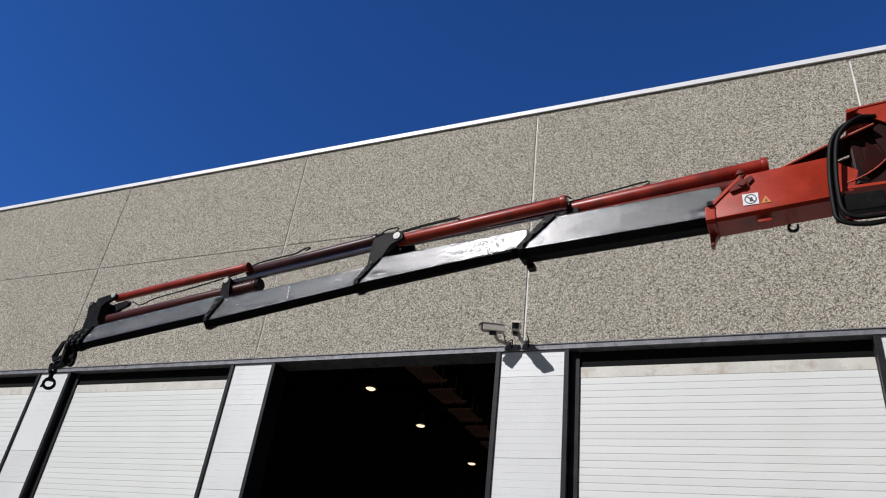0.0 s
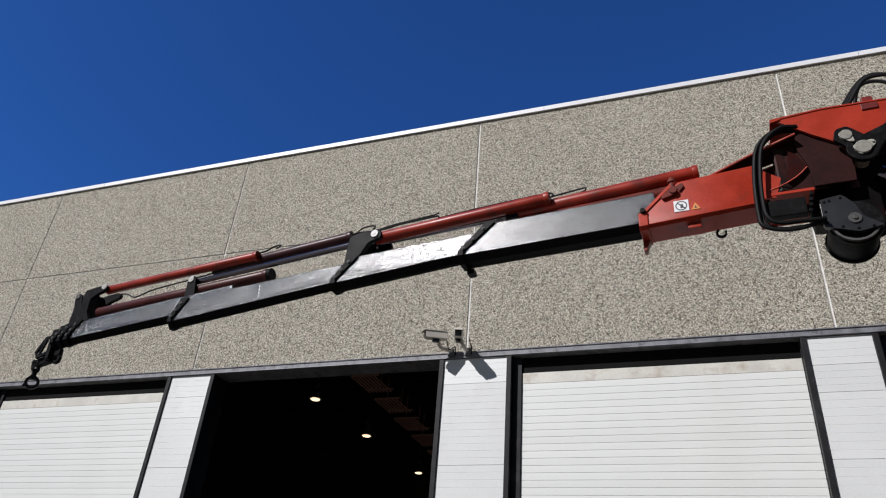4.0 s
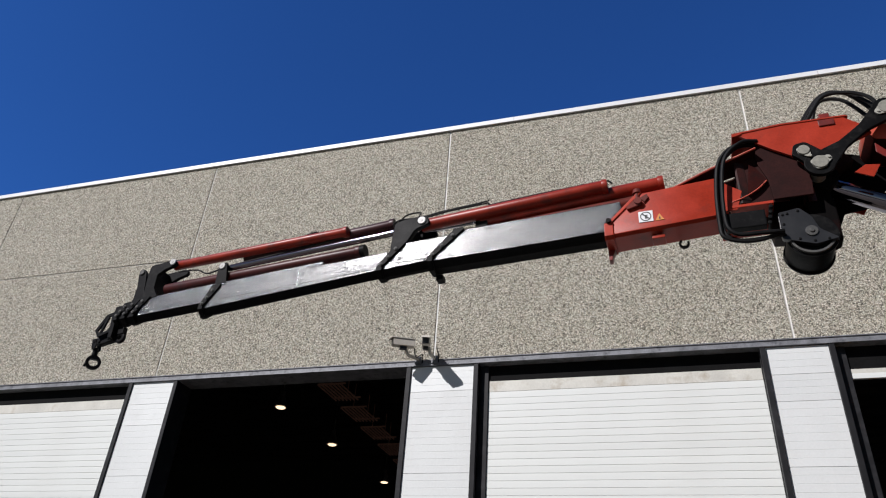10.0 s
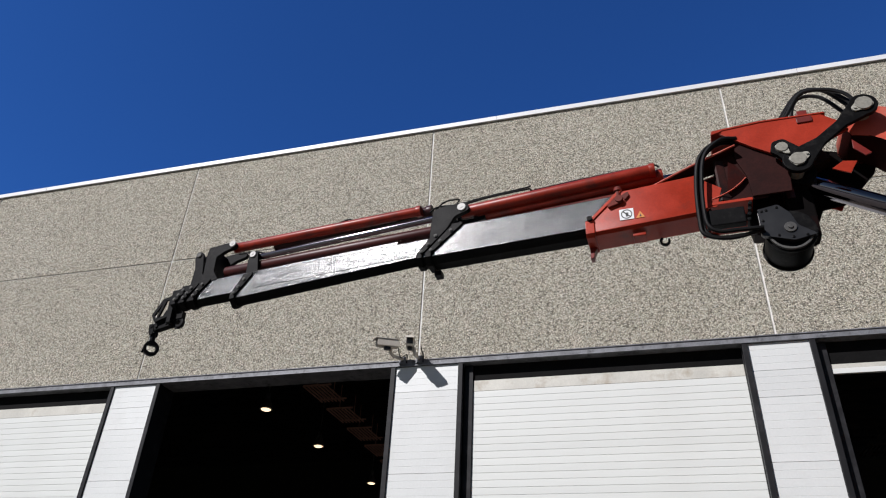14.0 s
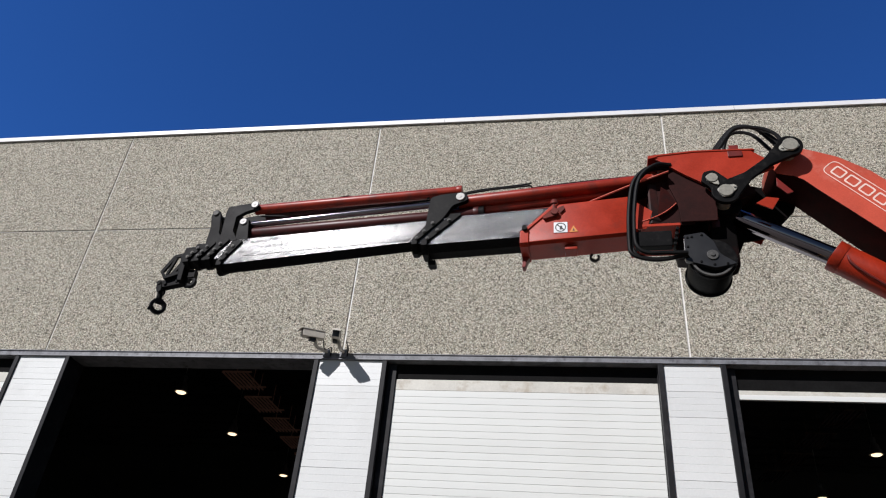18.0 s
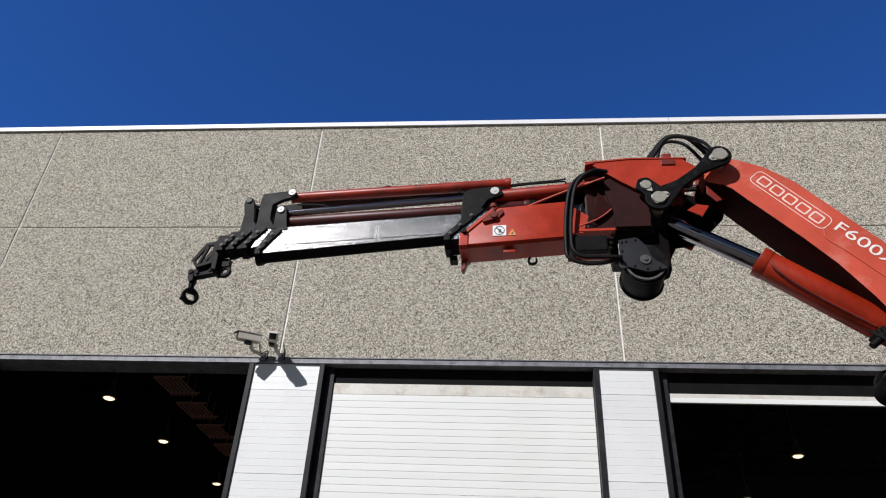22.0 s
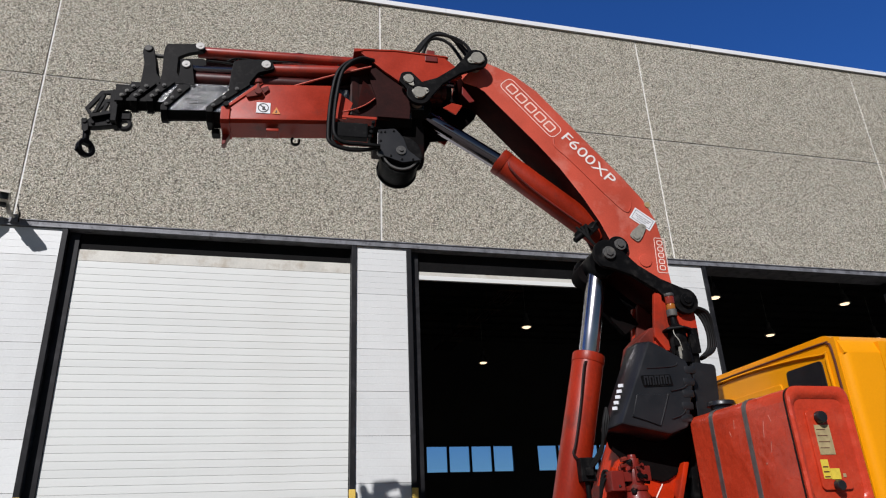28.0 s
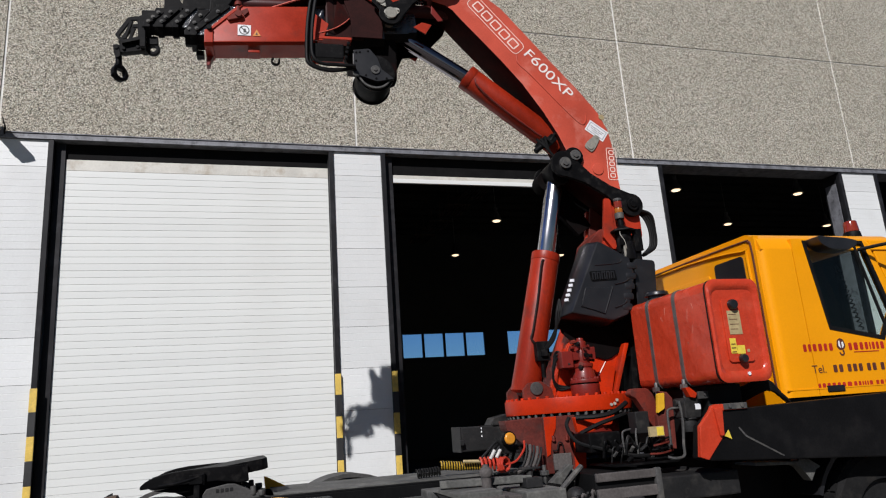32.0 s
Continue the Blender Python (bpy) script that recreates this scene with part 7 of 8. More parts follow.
    rod(bm, (5.245, -4.93, 1.555), (5.24, -4.88, 1.553), 0.058, n=24)
    lamp = truck("side_lamp", bm, BLACK_PART, "", 0.006)
    bm = bmesh.new()
    rod(bm, (5.247, -4.945, 1.556), (5.245, -4.93, 1.555), 0.040, 0.050, n=24)
    truck("amber_lens", bm, AMBER, "round amber lens", 0.006, lamp)
    bm = bmesh.new()
    box(bm, 5.2, 5.28, -4.88, -4.70, 1.44, 1.56)
    truck("lamp_bracket", bm, BLACK_PART, "", 0.004)
    # coiled brake hoses and their sockets
    for mat, dx in ((COIL_YELLOW, 0.0), (RUBBER, 0.012)):
        bm = bmesh.new()
        coil(bm, (4.785 + dx, -4.50, 1.375), (4.95 + dx, -4.53, 1.357), 0.032, 0.0062, 8)
        coil(bm, (4.95 + dx, -4.53, 1.357), (5.11 + dx, -4.56, 1.350), 0.030, 0.0062, 8)
        truck("coiled_hose", bm, mat, "yellow coiled brake hose" if dx == 0 else "black coiled brake hose")
    bm = bmesh.new()
    coil(bm, (5.02, -4.82, 1.375), (5.20, -4.86, 1.37), 0.048, 0.010, 6)
    coil(bm, (5.17, -4.87, 1.36), (5.20, -4.93, 1.365), 0.052, 0.010, 3)
    truck("coiled_hose", bm, COIL_RED, "red coiled brake hose")
    pipe("air_hose", [(5.20, -4.90, 1.36), (5.30, -4.88, 1.38), (5.40, -4.82, 1.46), (5.44, -4.74, 1.52)], 0.009, COIL_RED)
    bm = bmesh.new()
    coil(bm, (4.58, -4.50, 1.325), (4.78, -4.50, 1.335), 0.030, 0.009, 9)
    truck("coiled_hose", bm, RUBBER, "black coiled brake hose")
    bm = bmesh.new()
    rod(bm, (4.95, -4.60, 1.395), (5.14, -4.63, 1.385), 0.013, n=10)
    truck("hose_coupling", bm, LABEL_BEIGE, "pale hose end", 0.003)
    for k in range(6):
        x = 5.10 + 0.05 * k
        pipe("air_hose", [(x - 0.06, -4.80, 1.42 - 0.01 * k), (x, -4.80, 1.47 + 0.01 * (k % 3)), (x + 0.10, -4.74, 1.53 - 0.01 * k), (x + 0.16, -4.66, 1.46)], 0.010 + 0.002 * (k % 3), RUBBER if k % 2 else CHASSIS)
    for k in range(2):
        bm = bmesh.new()
        rod(bm, (5.09 + 0.05 * k, -4.87, 1.41 + 0.006 * k), (5.135 + 0.05 * k, -4.86, 1.475), 0.014, n=12)
        truck("hose_socket", bm, PIN_HEAD, "pale metal hose coupling", 0.004)
    # low steel boxes with a bar and a ball head on top
    bm = bmesh.new()
    box(bm, 4.53, 4.96, TY - 1.20, TY - 0.55, 0.80, 1.235)
    truck("tool_box", bm, DUST_GREY, "dusty grey steel tool box", 0.012)
    bm = bmesh.new()
    box(bm, 4.74, 4.965, TY - 1.225, TY - 1.201, 0.80, 1.20)
    truck("box_panel", bm, DUSTY, "", 0.006)
    bm = bmesh.new()
    box(bm, 5.00, 5.10, TY - 1.20, TY - 0.6, 0.80, 1.19)
    truck("box_post", bm, DUSTY, "", 0.008)
    bm = bmesh.new()
    box(bm, 5.125, 5.43, TY - 1.22, TY - 0.6, 0.80, 1.205)
    truck("battery_box", bm, DUST_GREY, "grey dusty battery box", 0.012)
    bm = bmesh.new()
    box(bm, -0.34, 0.34, -0.05, 0.05, 1.245, 1.295, Matrix.Translation((4.95, -5.12, 0)) @ pose(0, 0, 0, 0, 0, -14))
    truck("cross_bar", bm, DUST_GREY, "flat grey steel bar across the boxes", 0.006)
    bm = bmesh.new()
    box(bm, 5.20, 5.33, -5.30, -5.16, 1.21, 1.28)
    rod(bm, (5.265, -5.22, 1.28), (5.265, -5.22, 1.36), 0.025, n=10)
    box(bm, 5.19, 5.34, -5.26, -5.18, 1.335, 1.35)
    truck("mount_foot", bm, CHASSIS, "", 0.005)
    bm = bmesh.new()
    rod(bm, (4.93, -5.2, 1.236), (4.93, -5.2, 1.31), 0.036, n=16)
    bmesh.ops.create_uvsphere(bm, u_segments=16, v_segments=10, radius=0.05, matrix=Matrix.Translation((4.93, -5.2, 1.335)))
    rod(bm, (4.93, -5.2, 1.37), (4.93, -5.2, 1.395), 0.028, 0.02, n=12)
    truck("ball_head", bm, DUSTY, "dusty mauve-grey ball head", 0.0)
    bm = bmesh.new()
    prism(bm, [(4.44, 1.27), (4.47, 1.275), (4.70, 1.185), (4.66, 1.02), (4.56, 1.05), (4.50, 1.20)], TY - 1.32, TY - 1.24)
    truck("flap_holder", bm, CHASSIS, "bent black steel holder", 0.006)
    bm = bmesh.new()
    prism(bm, [(4.44, 1.27), (4.47, 1.285), (4.72, 1.19), (4.70, 1.17)], TY - 1.33, TY - 1.20)
    truck("flap_edge", bm, DUST_GREY, "", 0.003)
    # struts and small tank parts before the pedestal
    bm = bmesh.new()
    rod(bm, (5.48, -5.25, 1.16), (5.70, -5.20, 1.32), 0.022, n=10)
    truck("strut", bm, GREY_BOX, "thin grey strut", 0.004)
    bm = bmesh.new()
    prism(bm, [(5.44, 1.22), (5.60, 1.34), (5.64, 1.33), (5.52, 1.20)], -5.20, -5.12)
    truck("strut", bm, DUST_GREY, "grey bent strut", 0.004)
    bm = bmesh.new()
    prism(bm, [(5.56, 1.20), (5.66, 1.32), (5.76, 1.20)], -5.10, -5.05)
    truck("strut", bm, DUST_GREY, "grey bent strut", 0.004)
    bm = bmesh.new()
    bmesh.ops.create_uvsphere(bm, u_segments=18, v_segments=10, radius=0.075, matrix=Matrix.Translation((5.56, -5.35, 1.12)))
    rod(bm, (5.56, -5.35, 1.0), (5.56, -5.35, 1.12), 0.085, n=18)
    truck("brake_chamber", bm, CHASSIS, "black round brake chamber", 0.0)
    for k in range(6):
        pipe("air_hose", [(5.46 + 0.05 * k, -5.40, 1.06), (5.50 + 0.04 * k, -5.42, 1.12 + 0.01 * k), (5.60 + 0.03 * k, -5.38, 1.09), (5.70, -5.30, 1.10 + 0.01 * k)], 0.012, RUBBER if k % 2 else DUSTY)
    # slotted step in front of the dark box
    bm = bmesh.new()
    box(bm, 6.215, 6.90, TY - 1.20, TY - 0.5, 1.03, 1.205)
    truck("step_box", bm, CHASSIS, "dark dusty steel step box", 0.014)
    bm = bmesh.new()
    box(bm, 5.68, 6.21, TY - 1.18, TY - 0.5, 1.02, 1.265)
    truck("step_core", bm, RUBBER)
    for z0, z1 in ((1.215, 1.275), (1.09, 1.165), (0.98, 1.045)):
        bm = bmesh.new()
        box(bm, 5.68, 6.20, TY - 1.215, TY - 1.181, z0, z1)
        truck("step_tread", bm, DUSTY, "brownish grey step tread", 0.008)
    bm = bmesh.new()
    box(bm, 6.165, 6.213, TY - 1.222, TY - 1.181, 0.98, 1.28)
    truck("step_side", bm, GREY_BOX, "", 0.008)
    bm = bmesh.new()
    rod(bm, (5.2, TY - 1.05, 0.85), (6.5, TY - 1.05, 0.85), 0.2, n=28)
    truck("air_tank", bm, CHASSIS, "grey cylindrical air tank", 0.02)
    bm = bmesh.new()
    rod(bm, (5.93, TY - 1.30, 0.98), (5.93, TY - 1.30, 1.085), 0.078, n=10)
    rod(bm, (5.93, TY - 1.30, 1.085), (5.93, TY - 1.30, 1.10), 0.06, n=10)
    truck("tank_cap", bm, BLACK_PLASTIC, "black ribbed tank cap", 0.006)
    # control valve bank with pipes and hoses
    bm = bmesh.new()
    box(bm, 5.86, 6.14, TY - 0.82, TY - 0.55, 1.40, 1.55)
    truck("valve_bank", bm, BLACK_PART, "black hydraulic valve bank", 0.01)
    bm = bmesh.new()
    box(bm, 5.95, 6.52, TY - 1.02, TY - 0.6, 1.29, 1.305)
    truck("drip_tray", bm, BLACK_PART, "", 0.003)
    rnd = random.Random(5)
    for k in range(16):
        x, y, z = 5.92 + 0.036 * k, TY - 0.86 - 0.08 * rnd.random(), 1.32 + 0.08 * rnd.random()
        pipe("steel_pipe", [(x, y, z - 0.02), (x + 0.01, y - 0.02, z + 0.05 + 0.05 * rnd.random()), (x + 0.05, y, z + 0.06 + 0.05 * rnd.random()), (x + 0.09 + 0.06 * rnd.random(), y + 0.05, z)], 0.006 + 0.005 * rnd.random(), (BLACK_PART, RUBBER, CHASSIS, BLACK_PART)[k % 4])
    for k in range(14):
        bm = bmesh.new()
        x, y, z = 5.94 + 0.042 * k, TY - 0.90 - 0.06 * rnd.random(), 1.31 + 0.11 * rnd.random()
        rod(bm, (x, y, z), (x + 0.03 * rnd.random(), y - 0.03, z + 0.03), 0.010 + 0.010 * rnd.random(), n=6)
        truck("pipe_fitting", bm, (BLACK_PART, GREY_BOX, BLACK_PART, CHASSIS)[k % 4])
    pipe("steel_pipe", [(6.10, TY - 0.92, 1.38), (6.10, TY - 0.92, 1.52), (6.12, TY - 0.92, 1.55), (6.19, TY - 0.90, 1.56)], 0.008, GREY_BOX)
    pipe("steel_pipe", [(6.22, TY - 0.92, 1.36), (6.22, TY - 0.92, 1.50), (6.24, TY - 0.90, 1.56)], 0.008, GREY_BOX)
    pipe("hydraulic_hose", [(5.80, TY - 0.62, 1.68), (5.755, TY - 0.66, 1.61), (5.79, TY - 0.74, 1.49), (5.93, TY - 0.84, 1.43), (6.17, TY - 0.94, 1.36), (6.34, TY - 0.94, 1.35)], 0.016, RUBBER, "black hydraulic hose")
    pipe("hydraulic_hose", [(5.86, TY - 0.62, 1.675), (6.02, TY - 0.70, 1.675), (6.16, TY - 0.72, 1.70), (6.30, TY - 0.7, 1.77)], 0.020, RUBBER, "black hydraulic hose")
    pipe("hydraulic_hose", [(5.87, TY - 0.66, 1.55), (6.0, TY - 0.72, 1.61), (6.12, TY - 0.74, 1.645), (6.28, TY - 0.7, 1.68)], 0.017, RUBBER, "black hydraulic hose")
    pipe("steel_pipe", [(6.475, TY - 1.0, 1.42), (6.48, TY - 1.0, 1.64), (6.50, TY - 1.0, 1.69), (6.60, TY - 1.0, 1.70)], 0.010, GREY_BOX)
    pipe("steel_pipe", [(6.585, TY - 1.02, 1.75), (6.60, TY - 1.02, 1.62), (6.575, TY - 1.02, 1.42), (6.565, TY - 1.02, 1.33), (6.48, TY - 1.02, 1.315), (6.43, TY - 1.0, 1.33)], 0.012, GREY_BOX, "bent grey steel pipe")
    for k in range(5):
        pipe("steel_pipe", [(6.28 + 0.02 * k, TY - 0.96, 1.33 + 0.03 * k), (6.40, TY - 0.98, 1.325 + 0.035 * k), (6.52, TY - 0.94, 1.34 + 0.035 * k)], 0.009, (BLACK_PART, RED_DIRT_AND_SHADE)[k % 2])
    bm = bmesh.new()
    box(bm, 6.25, 6.37, TY - 0.90, TY - 0.78, 1.52, 1.69)
    truck("relay_box", bm, CHASSIS, "", 0.008)
    bm = bmesh.new()
    box(bm, 6.29, 6.42, TY - 1.012, TY - 0.99, 1.492, 1.568)
    lab = truck("warning_label", bm, LABEL_BEIGE, "faded label with a yellow field")
    bm = bmesh.new()
    box(bm, 6.355, 6.415, TY - 1.015, TY - 1.0125, 1.498, 1.562)
    truck("label_mark", bm, LABEL_YELLOW, "", 0, lab)
    # dark grey filter with its sticker
    bm = bmesh.new()
    rod(bm, (6.665, TY - 1.0, 1.505), (6.665, TY - 1.0, 1.60), 0.062, n=20)
    rod(bm, (6.665, TY - 1.0, 1.60), (6.665, TY - 1.0, 1.615), 0.075, n=20)
    prism(bm, round_outline([(6.595, 1.612), (6.74, 1.612), (6.765, 1.74), (6.75, 1.772), (6.62, 1.772), (6.60, 1.74)], 0.015), TY - 1.07, TY - 0.9)
    rod(bm, (6.56, TY - 1.0, 1.735), (6.61, TY - 1.0, 1.735), 0.026, n=12)
    rod(bm, (6.69, TY - 1.0, 1.77), (6.69, TY - 1.0, 1.80), 0.03, n=6)
    f = truck("oil_filter", bm, CHASSIS, "dark grey oil filter with a white sticker", 0.008)
    bm = bmesh.new()
    box(bm, 6.695, 6.745, TY - 1.073, TY - 1.0705, 1.675, 1.72)
    truck("sticker", bm, COPING, "", 0, f)
    # grimy red guard plates beside the filter with a yellow block between
    bm = bmesh.new()
    prism(bm, round_outline([(6.235, 1.845), (6.275, 1.875), (6.40, 1.872), (6.445, 1.83), (6.475, 1.75), (6.47, 1.53), (6.44, 1.53), (6.39, 1.60), (6.34, 1.71), (6.285, 1.80), (6.245, 1.815)], 0.015, 3), TY - 0.88, TY - 0.80)
    truck("guard_plate", bm, RED_DIRT_AND_SHADE, "dirty red curved guard plate", 0.006)
    bm = bmesh.new()
    prism(bm, [(6.485, 1.84), (6.554, 1.83), (6.60, 1.777), (6.575, 1.38), (6.43, 1.40), (6.435, 1.655), (6.505, 1.655), (6.525, 1.75)], TY - 0.92, TY - 0.87)
    truck("guard_plate", bm, RED_GRIME_AND_SHADE, "dirty red guard plate", 0.005)
    bm = bmesh.new()
    prism(bm, round_outline([(6.425, 1.665), (6.495, 1.70), (6.512, 1.825), (6.45, 1.82)], 0.012), TY - 0.95, TY - 0.921)
    truck("yellow_wedge", bm, YELLOW_PART, "small yellow plastic block", 0.006)
    bm = bmesh.new()
    prism(bm, [(6.61, 1.85), (6.65, 1.85), (6.715, 1.80), (6.69, 1.762), (6.645, 1.775)], TY - 1.10, TY - 1.04)
    truck("tank_bracket", bm, RED, "", 0.006)
    bm = bmesh.new()
    box(bm, 6.705, 6.80, TY - 1.12, TY - 1.10, 1.755, 1.812)
    rod(bm, (6.765, TY - 1.13, 1.785), (6.765, TY - 1.12, 1.785), 0.012, n=6)
    truck("bracket_plate", bm, GREY_BOX, "", 0.003)
    # made-up dark block that fills the gap with painted shade
    bm = bmesh.new()
    box(bm, 7.0, 7.53, TY - 0.55, TY + 1.1, 1.29, 1.90)
    box(bm, 7.2, 7.53, TY - 0.1, TY + 1.1, 1.90, 2.55)
    truck("cab_back_filler", bm, SHADE_BLACK, "near-black block added for the shaded gap behind the cab", 0.03)


build_middle()


def build_side_beam():
    y0, y1 = -5.62, -5.46
    bm = bmesh.new()
    prism(bm, [(6.70, 1.655), (9.6, 1.735), (9.6, 1.12), (6.56, 1.30), (6.50, 1.32), (6.55, 1.56)], y0, y1)
    b = truck("side_beam", bm, DULL_BLACK, "long black steel side beam below the cab", 0.01)
    bm = bmesh.new()
    prism(bm, [(6.842, 1.525), (6.895, 1.462), (7.21, 1.292), (7.20, 1.284), (6.885, 1.452), (6.832, 1.52)], y0 - 0.002, y0)
    truck("scratch_line", bm, GREY_BOX, "", 0, b)
    bm = bmesh.new()
    prism(bm, [(6.458, 1.335), (6.495, 1.555), (6.60, 1.66), (6.625, 1.695), (6.66, 1.705), (6.90, 1.697), (6.935, 1.657), (6.71, 1.655), (6.675, 1.46), (6.525, 1.308)], y0 - 0.012, y0 + 0.03)
    end = truck("beam_end", bm, RED_TANK, "scuffed red end plate of the side beam", 0.006)
    bm = bmesh.new()
    prism(bm, [(6.622, 1.675), (6.695, 1.68), (6.676, 1.475), (6.645, 1.475)], y0 - 0.034, y0 - 0.012)
    truck("folded_flange", bm, RED_TANK, "", 0.005, end)
    bm = bmesh.new()
    box(bm, 6.72, 6.93, y0 - 0.02, y1, 1.66, 1.705)
    for x in (6.77, 6.88):
        rod(bm, (x, y0 - 0.03, 1.682), (x, y0 - 0.02, 1.682), 0.016, n=6)
    truck("beam_clamp", bm, GREY_BOX, "grey bolted clamp plate", 0.004)
    bm = bmesh.new()
    prism(bm, [(6.69, 1.47), (6.75, 1.445), (6.73, 1.515)], y0 - 0.015, y0 - 0.0125)
    truck("yellow_triangle", bm, LABEL_YELLOW, "", 0, b)
    # step under the beam
    bm = bmesh.new()
    prism(bm, [(7.03, 1.222), (7.03, 1.247), (7.42, 1.225), (7.42, 1.20)], -5.5, -5.25)
    prism(bm, [(7.40, 1.205), (7.455, 1.24), (7.545, 1.235), (7.65, 1.168), (7.60, 1.15), (7.537, 1.065), (7.46, 1.17)], -5.49, -5.40)
    truck("cab_step", bm, DUST_GREY, "grey metal cab step", 0.006)


build_side_beam()


def build_tank():
    x0, x1, y0, y1, z0, z1 = 6.68, 7.16, -5.70, -4.58, 1.86, 2.65
    outline = round_outline([(x0, z0), (x1, z0), (x1, z1), (x0, z1)], 0.09, 6)
    bm = bmesh.new()
    prism(bm, outline, y0 + 0.02, y1)
    tank = truck("oil_tank", bm, RED_TANK, "dented scuffed red oil tank held by grey straps", 0.012)
    # end cap with rim and recessed panel
    cx, cz = (x0 + x1) / 2, (z0 + z1) / 2
    bm = bmesh.new()
    rings = []
    for s, y in ((1.0, y0 + 0.019), (1.015, y0 + 0.0), (0.95, y0 - 0.012), (0.86, y0 - 0.006), (0.80, y0 + 0.012)):
        rings.append([(cx + (x - cx) * s, y, cz + (z - cz) * s) for x, z in outline])
    loft(bm, rings)
    part("end_cap", bm, RED_TANK, tank, "pressed red end cap", 0, TS)
    # black ring added to paint the shadow gap behind the cap
    bm = bmesh.new()
    prism(bm, [(cx + (x - cx) * 1.02, cz + (z - cz) * 1.012) for x, z in outline], y0 + 0.021, y0 + 0.030)
    truck("cap_shadow_ring", bm, RUBBER, "black ring for the shadow gap behind the cap", 0, tank)
    bm = bmesh.new()
    prism(bm, round_outline([(cx - 0.125, cz - 0.25), (cx + 0.105, cz - 0.25), (cx + 0.105, cz + 0.24), (cx - 0.125, cz + 0.24)], 0.03), y0 - 0.004, y0 + 0.012)
    truck("cap_plate", bm, RED_TANK, "", 0.006, tank)
    for dx, dz, w, h, mat in ((-0.03, 0.055, 0.115, 0.185, LABEL_BEIGE), (-0.075, -0.125, 0.055, 0.115, LABEL_YELLOW), (-0.01, -0.155, 0.07, 0.065, LABEL_YELLOW), (0.055, -0.165, 0.022, 0.022, LABEL_BEIGE)):
        bm = bmesh.new()
        box(bm, cx + dx - w / 2, cx + dx + w / 2, y0 - 0.007, y0 - 0.0045, cz + dz - h / 2, cz + dz + h / 2)
        lab = truck("label", bm, mat, "faded oil label", 0, tank)
    for i in range(4):
        bm = bmesh.new()
        box(bm, cx - 0.078, cx - 0.01 + 0.008 * (i % 3), y0 - 0.0078, y0 - 0.007, cz + 0.115 - 0.038 * i, cz + 0.120 - 0.038 * i)
        truck("label_line", bm, BROWN_MARK, "", 0, tank)
    for i in range(3):
        bm = bmesh.new()
        box(bm, cx - 0.096, cx - 0.056, y0 - 0.009, y0 - 0.007, cz - 0.115 - 0.03 * i, cz - 0.108 - 0.03 * i)
        truck("label_line", bm, BROWN_MARK, "", 0, tank)
    for dz, r in ((0.195, 0.042), (-0.225, 0.036)):
        bm = bmesh.new()
        rod(bm, (cx - 0.035 + 0.02 * (dz < 0), y0 - 0.01, cz + dz), (cx - 0.035 + 0.02 * (dz < 0), y0 - 0.045, cz + dz), r, r * 0.85, n=14)
        truck("sight_plug", bm, BLACK_PLASTIC, "black screw plug", 0.005, tank)
    bm = bmesh.new()
    rod(bm, (cx + 0.02, y0 - 0.012, z0 + 0.055), (cx + 0.02, y0 - 0.018, z0 + 0.055), 0.014, n=14)
    truck("round_label", bm, COPING, "", 0, tank)
    for y, z, w, h in ((-5.42, 2.42, 0.004, 0.16), (-5.46, 2.30, 0.003, 0.10), (-5.12, 2.50, 0.004, 0.09), (-5.38, 2.20, 0.012, 0.012), (-5.06, 2.44, 0.003, 0.06), (-5.5, 2.48, 0.003, 0.07)):
        bm = bmesh.new()
        box(bm, x0 - 0.0015, x0 + 0.002, -w * 0.5, w * 0.5, -h * 0.35, h * 0.35, Matrix.Translation((0, y, z)) @ pose(0, 0, 0, 14 if h > 0.08 else -20, 0, 0))
        truck("paint_scratch", bm, SCRATCH, "pale scratch in the red paint", 0, tank)
    for y in (-4.86, -5.26):
        o = round_outline([(x0 - 0.006, z0 - 0.006), (x1 + 0.006, z0 - 0.006), (x1 + 0.006, z1 + 0.006), (x0 - 0.006, z1 + 0.006)], 0.092, 6)
        i_ = round_outline([(x0 - 0.001, z0 - 0.001), (x1 + 0.001, z0 - 0.001), (x1 + 0.001, z1 + 0.001), (x0 - 0.001, z1 + 0.001)], 0.09, 6)
        bm = bmesh.new()
        vo = [[bm.verts.new((x, yy, z)) for x, z in pts] for pts, yy in ((o, y - 0.022), (o, y + 0.022), (i_, y + 0.022), (i_, y - 0.022))]
        for a in range(4):
            b = (a + 1) % 4
            for k in range(len(o)):
                j = (k + 1) % len(o)
                bm.faces.new((vo[a][k], vo[a][j], vo[b][j], vo[b][k]))
        truck("strap", bm, STRAP, "grey steel strap", 0, tank)
        bm = bmesh.new()
        rod(bm, (x0 - 0.02, y, z0 - 0.14), (x0 - 0.015, y, z0 + 0.06), 0.016, n=8)
        box(bm, x0 - 0.04, x0, y - 0.025, y + 0.025, z0 - 0.02, z0 + 0.02)
        truck("strap_bolt", bm, STRAP, "", 0.003, tank)
    bm = bmesh.new()
    rod(bm, (cx - 0.08, -4.80, z1), (cx - 0.08, -4.80, z1 + 0.05), 0.08, n=20)
    rod(bm, (cx - 0.08, -4.80, z1 + 0.04), (cx - 0.08, -4.80, z1 + 0.075), 0.11, 0.10, n=20)
    truck("filler_cap", bm, BLACK_PLASTIC, "black filler cap", 0.006, tank)
    bm = bmesh.new()
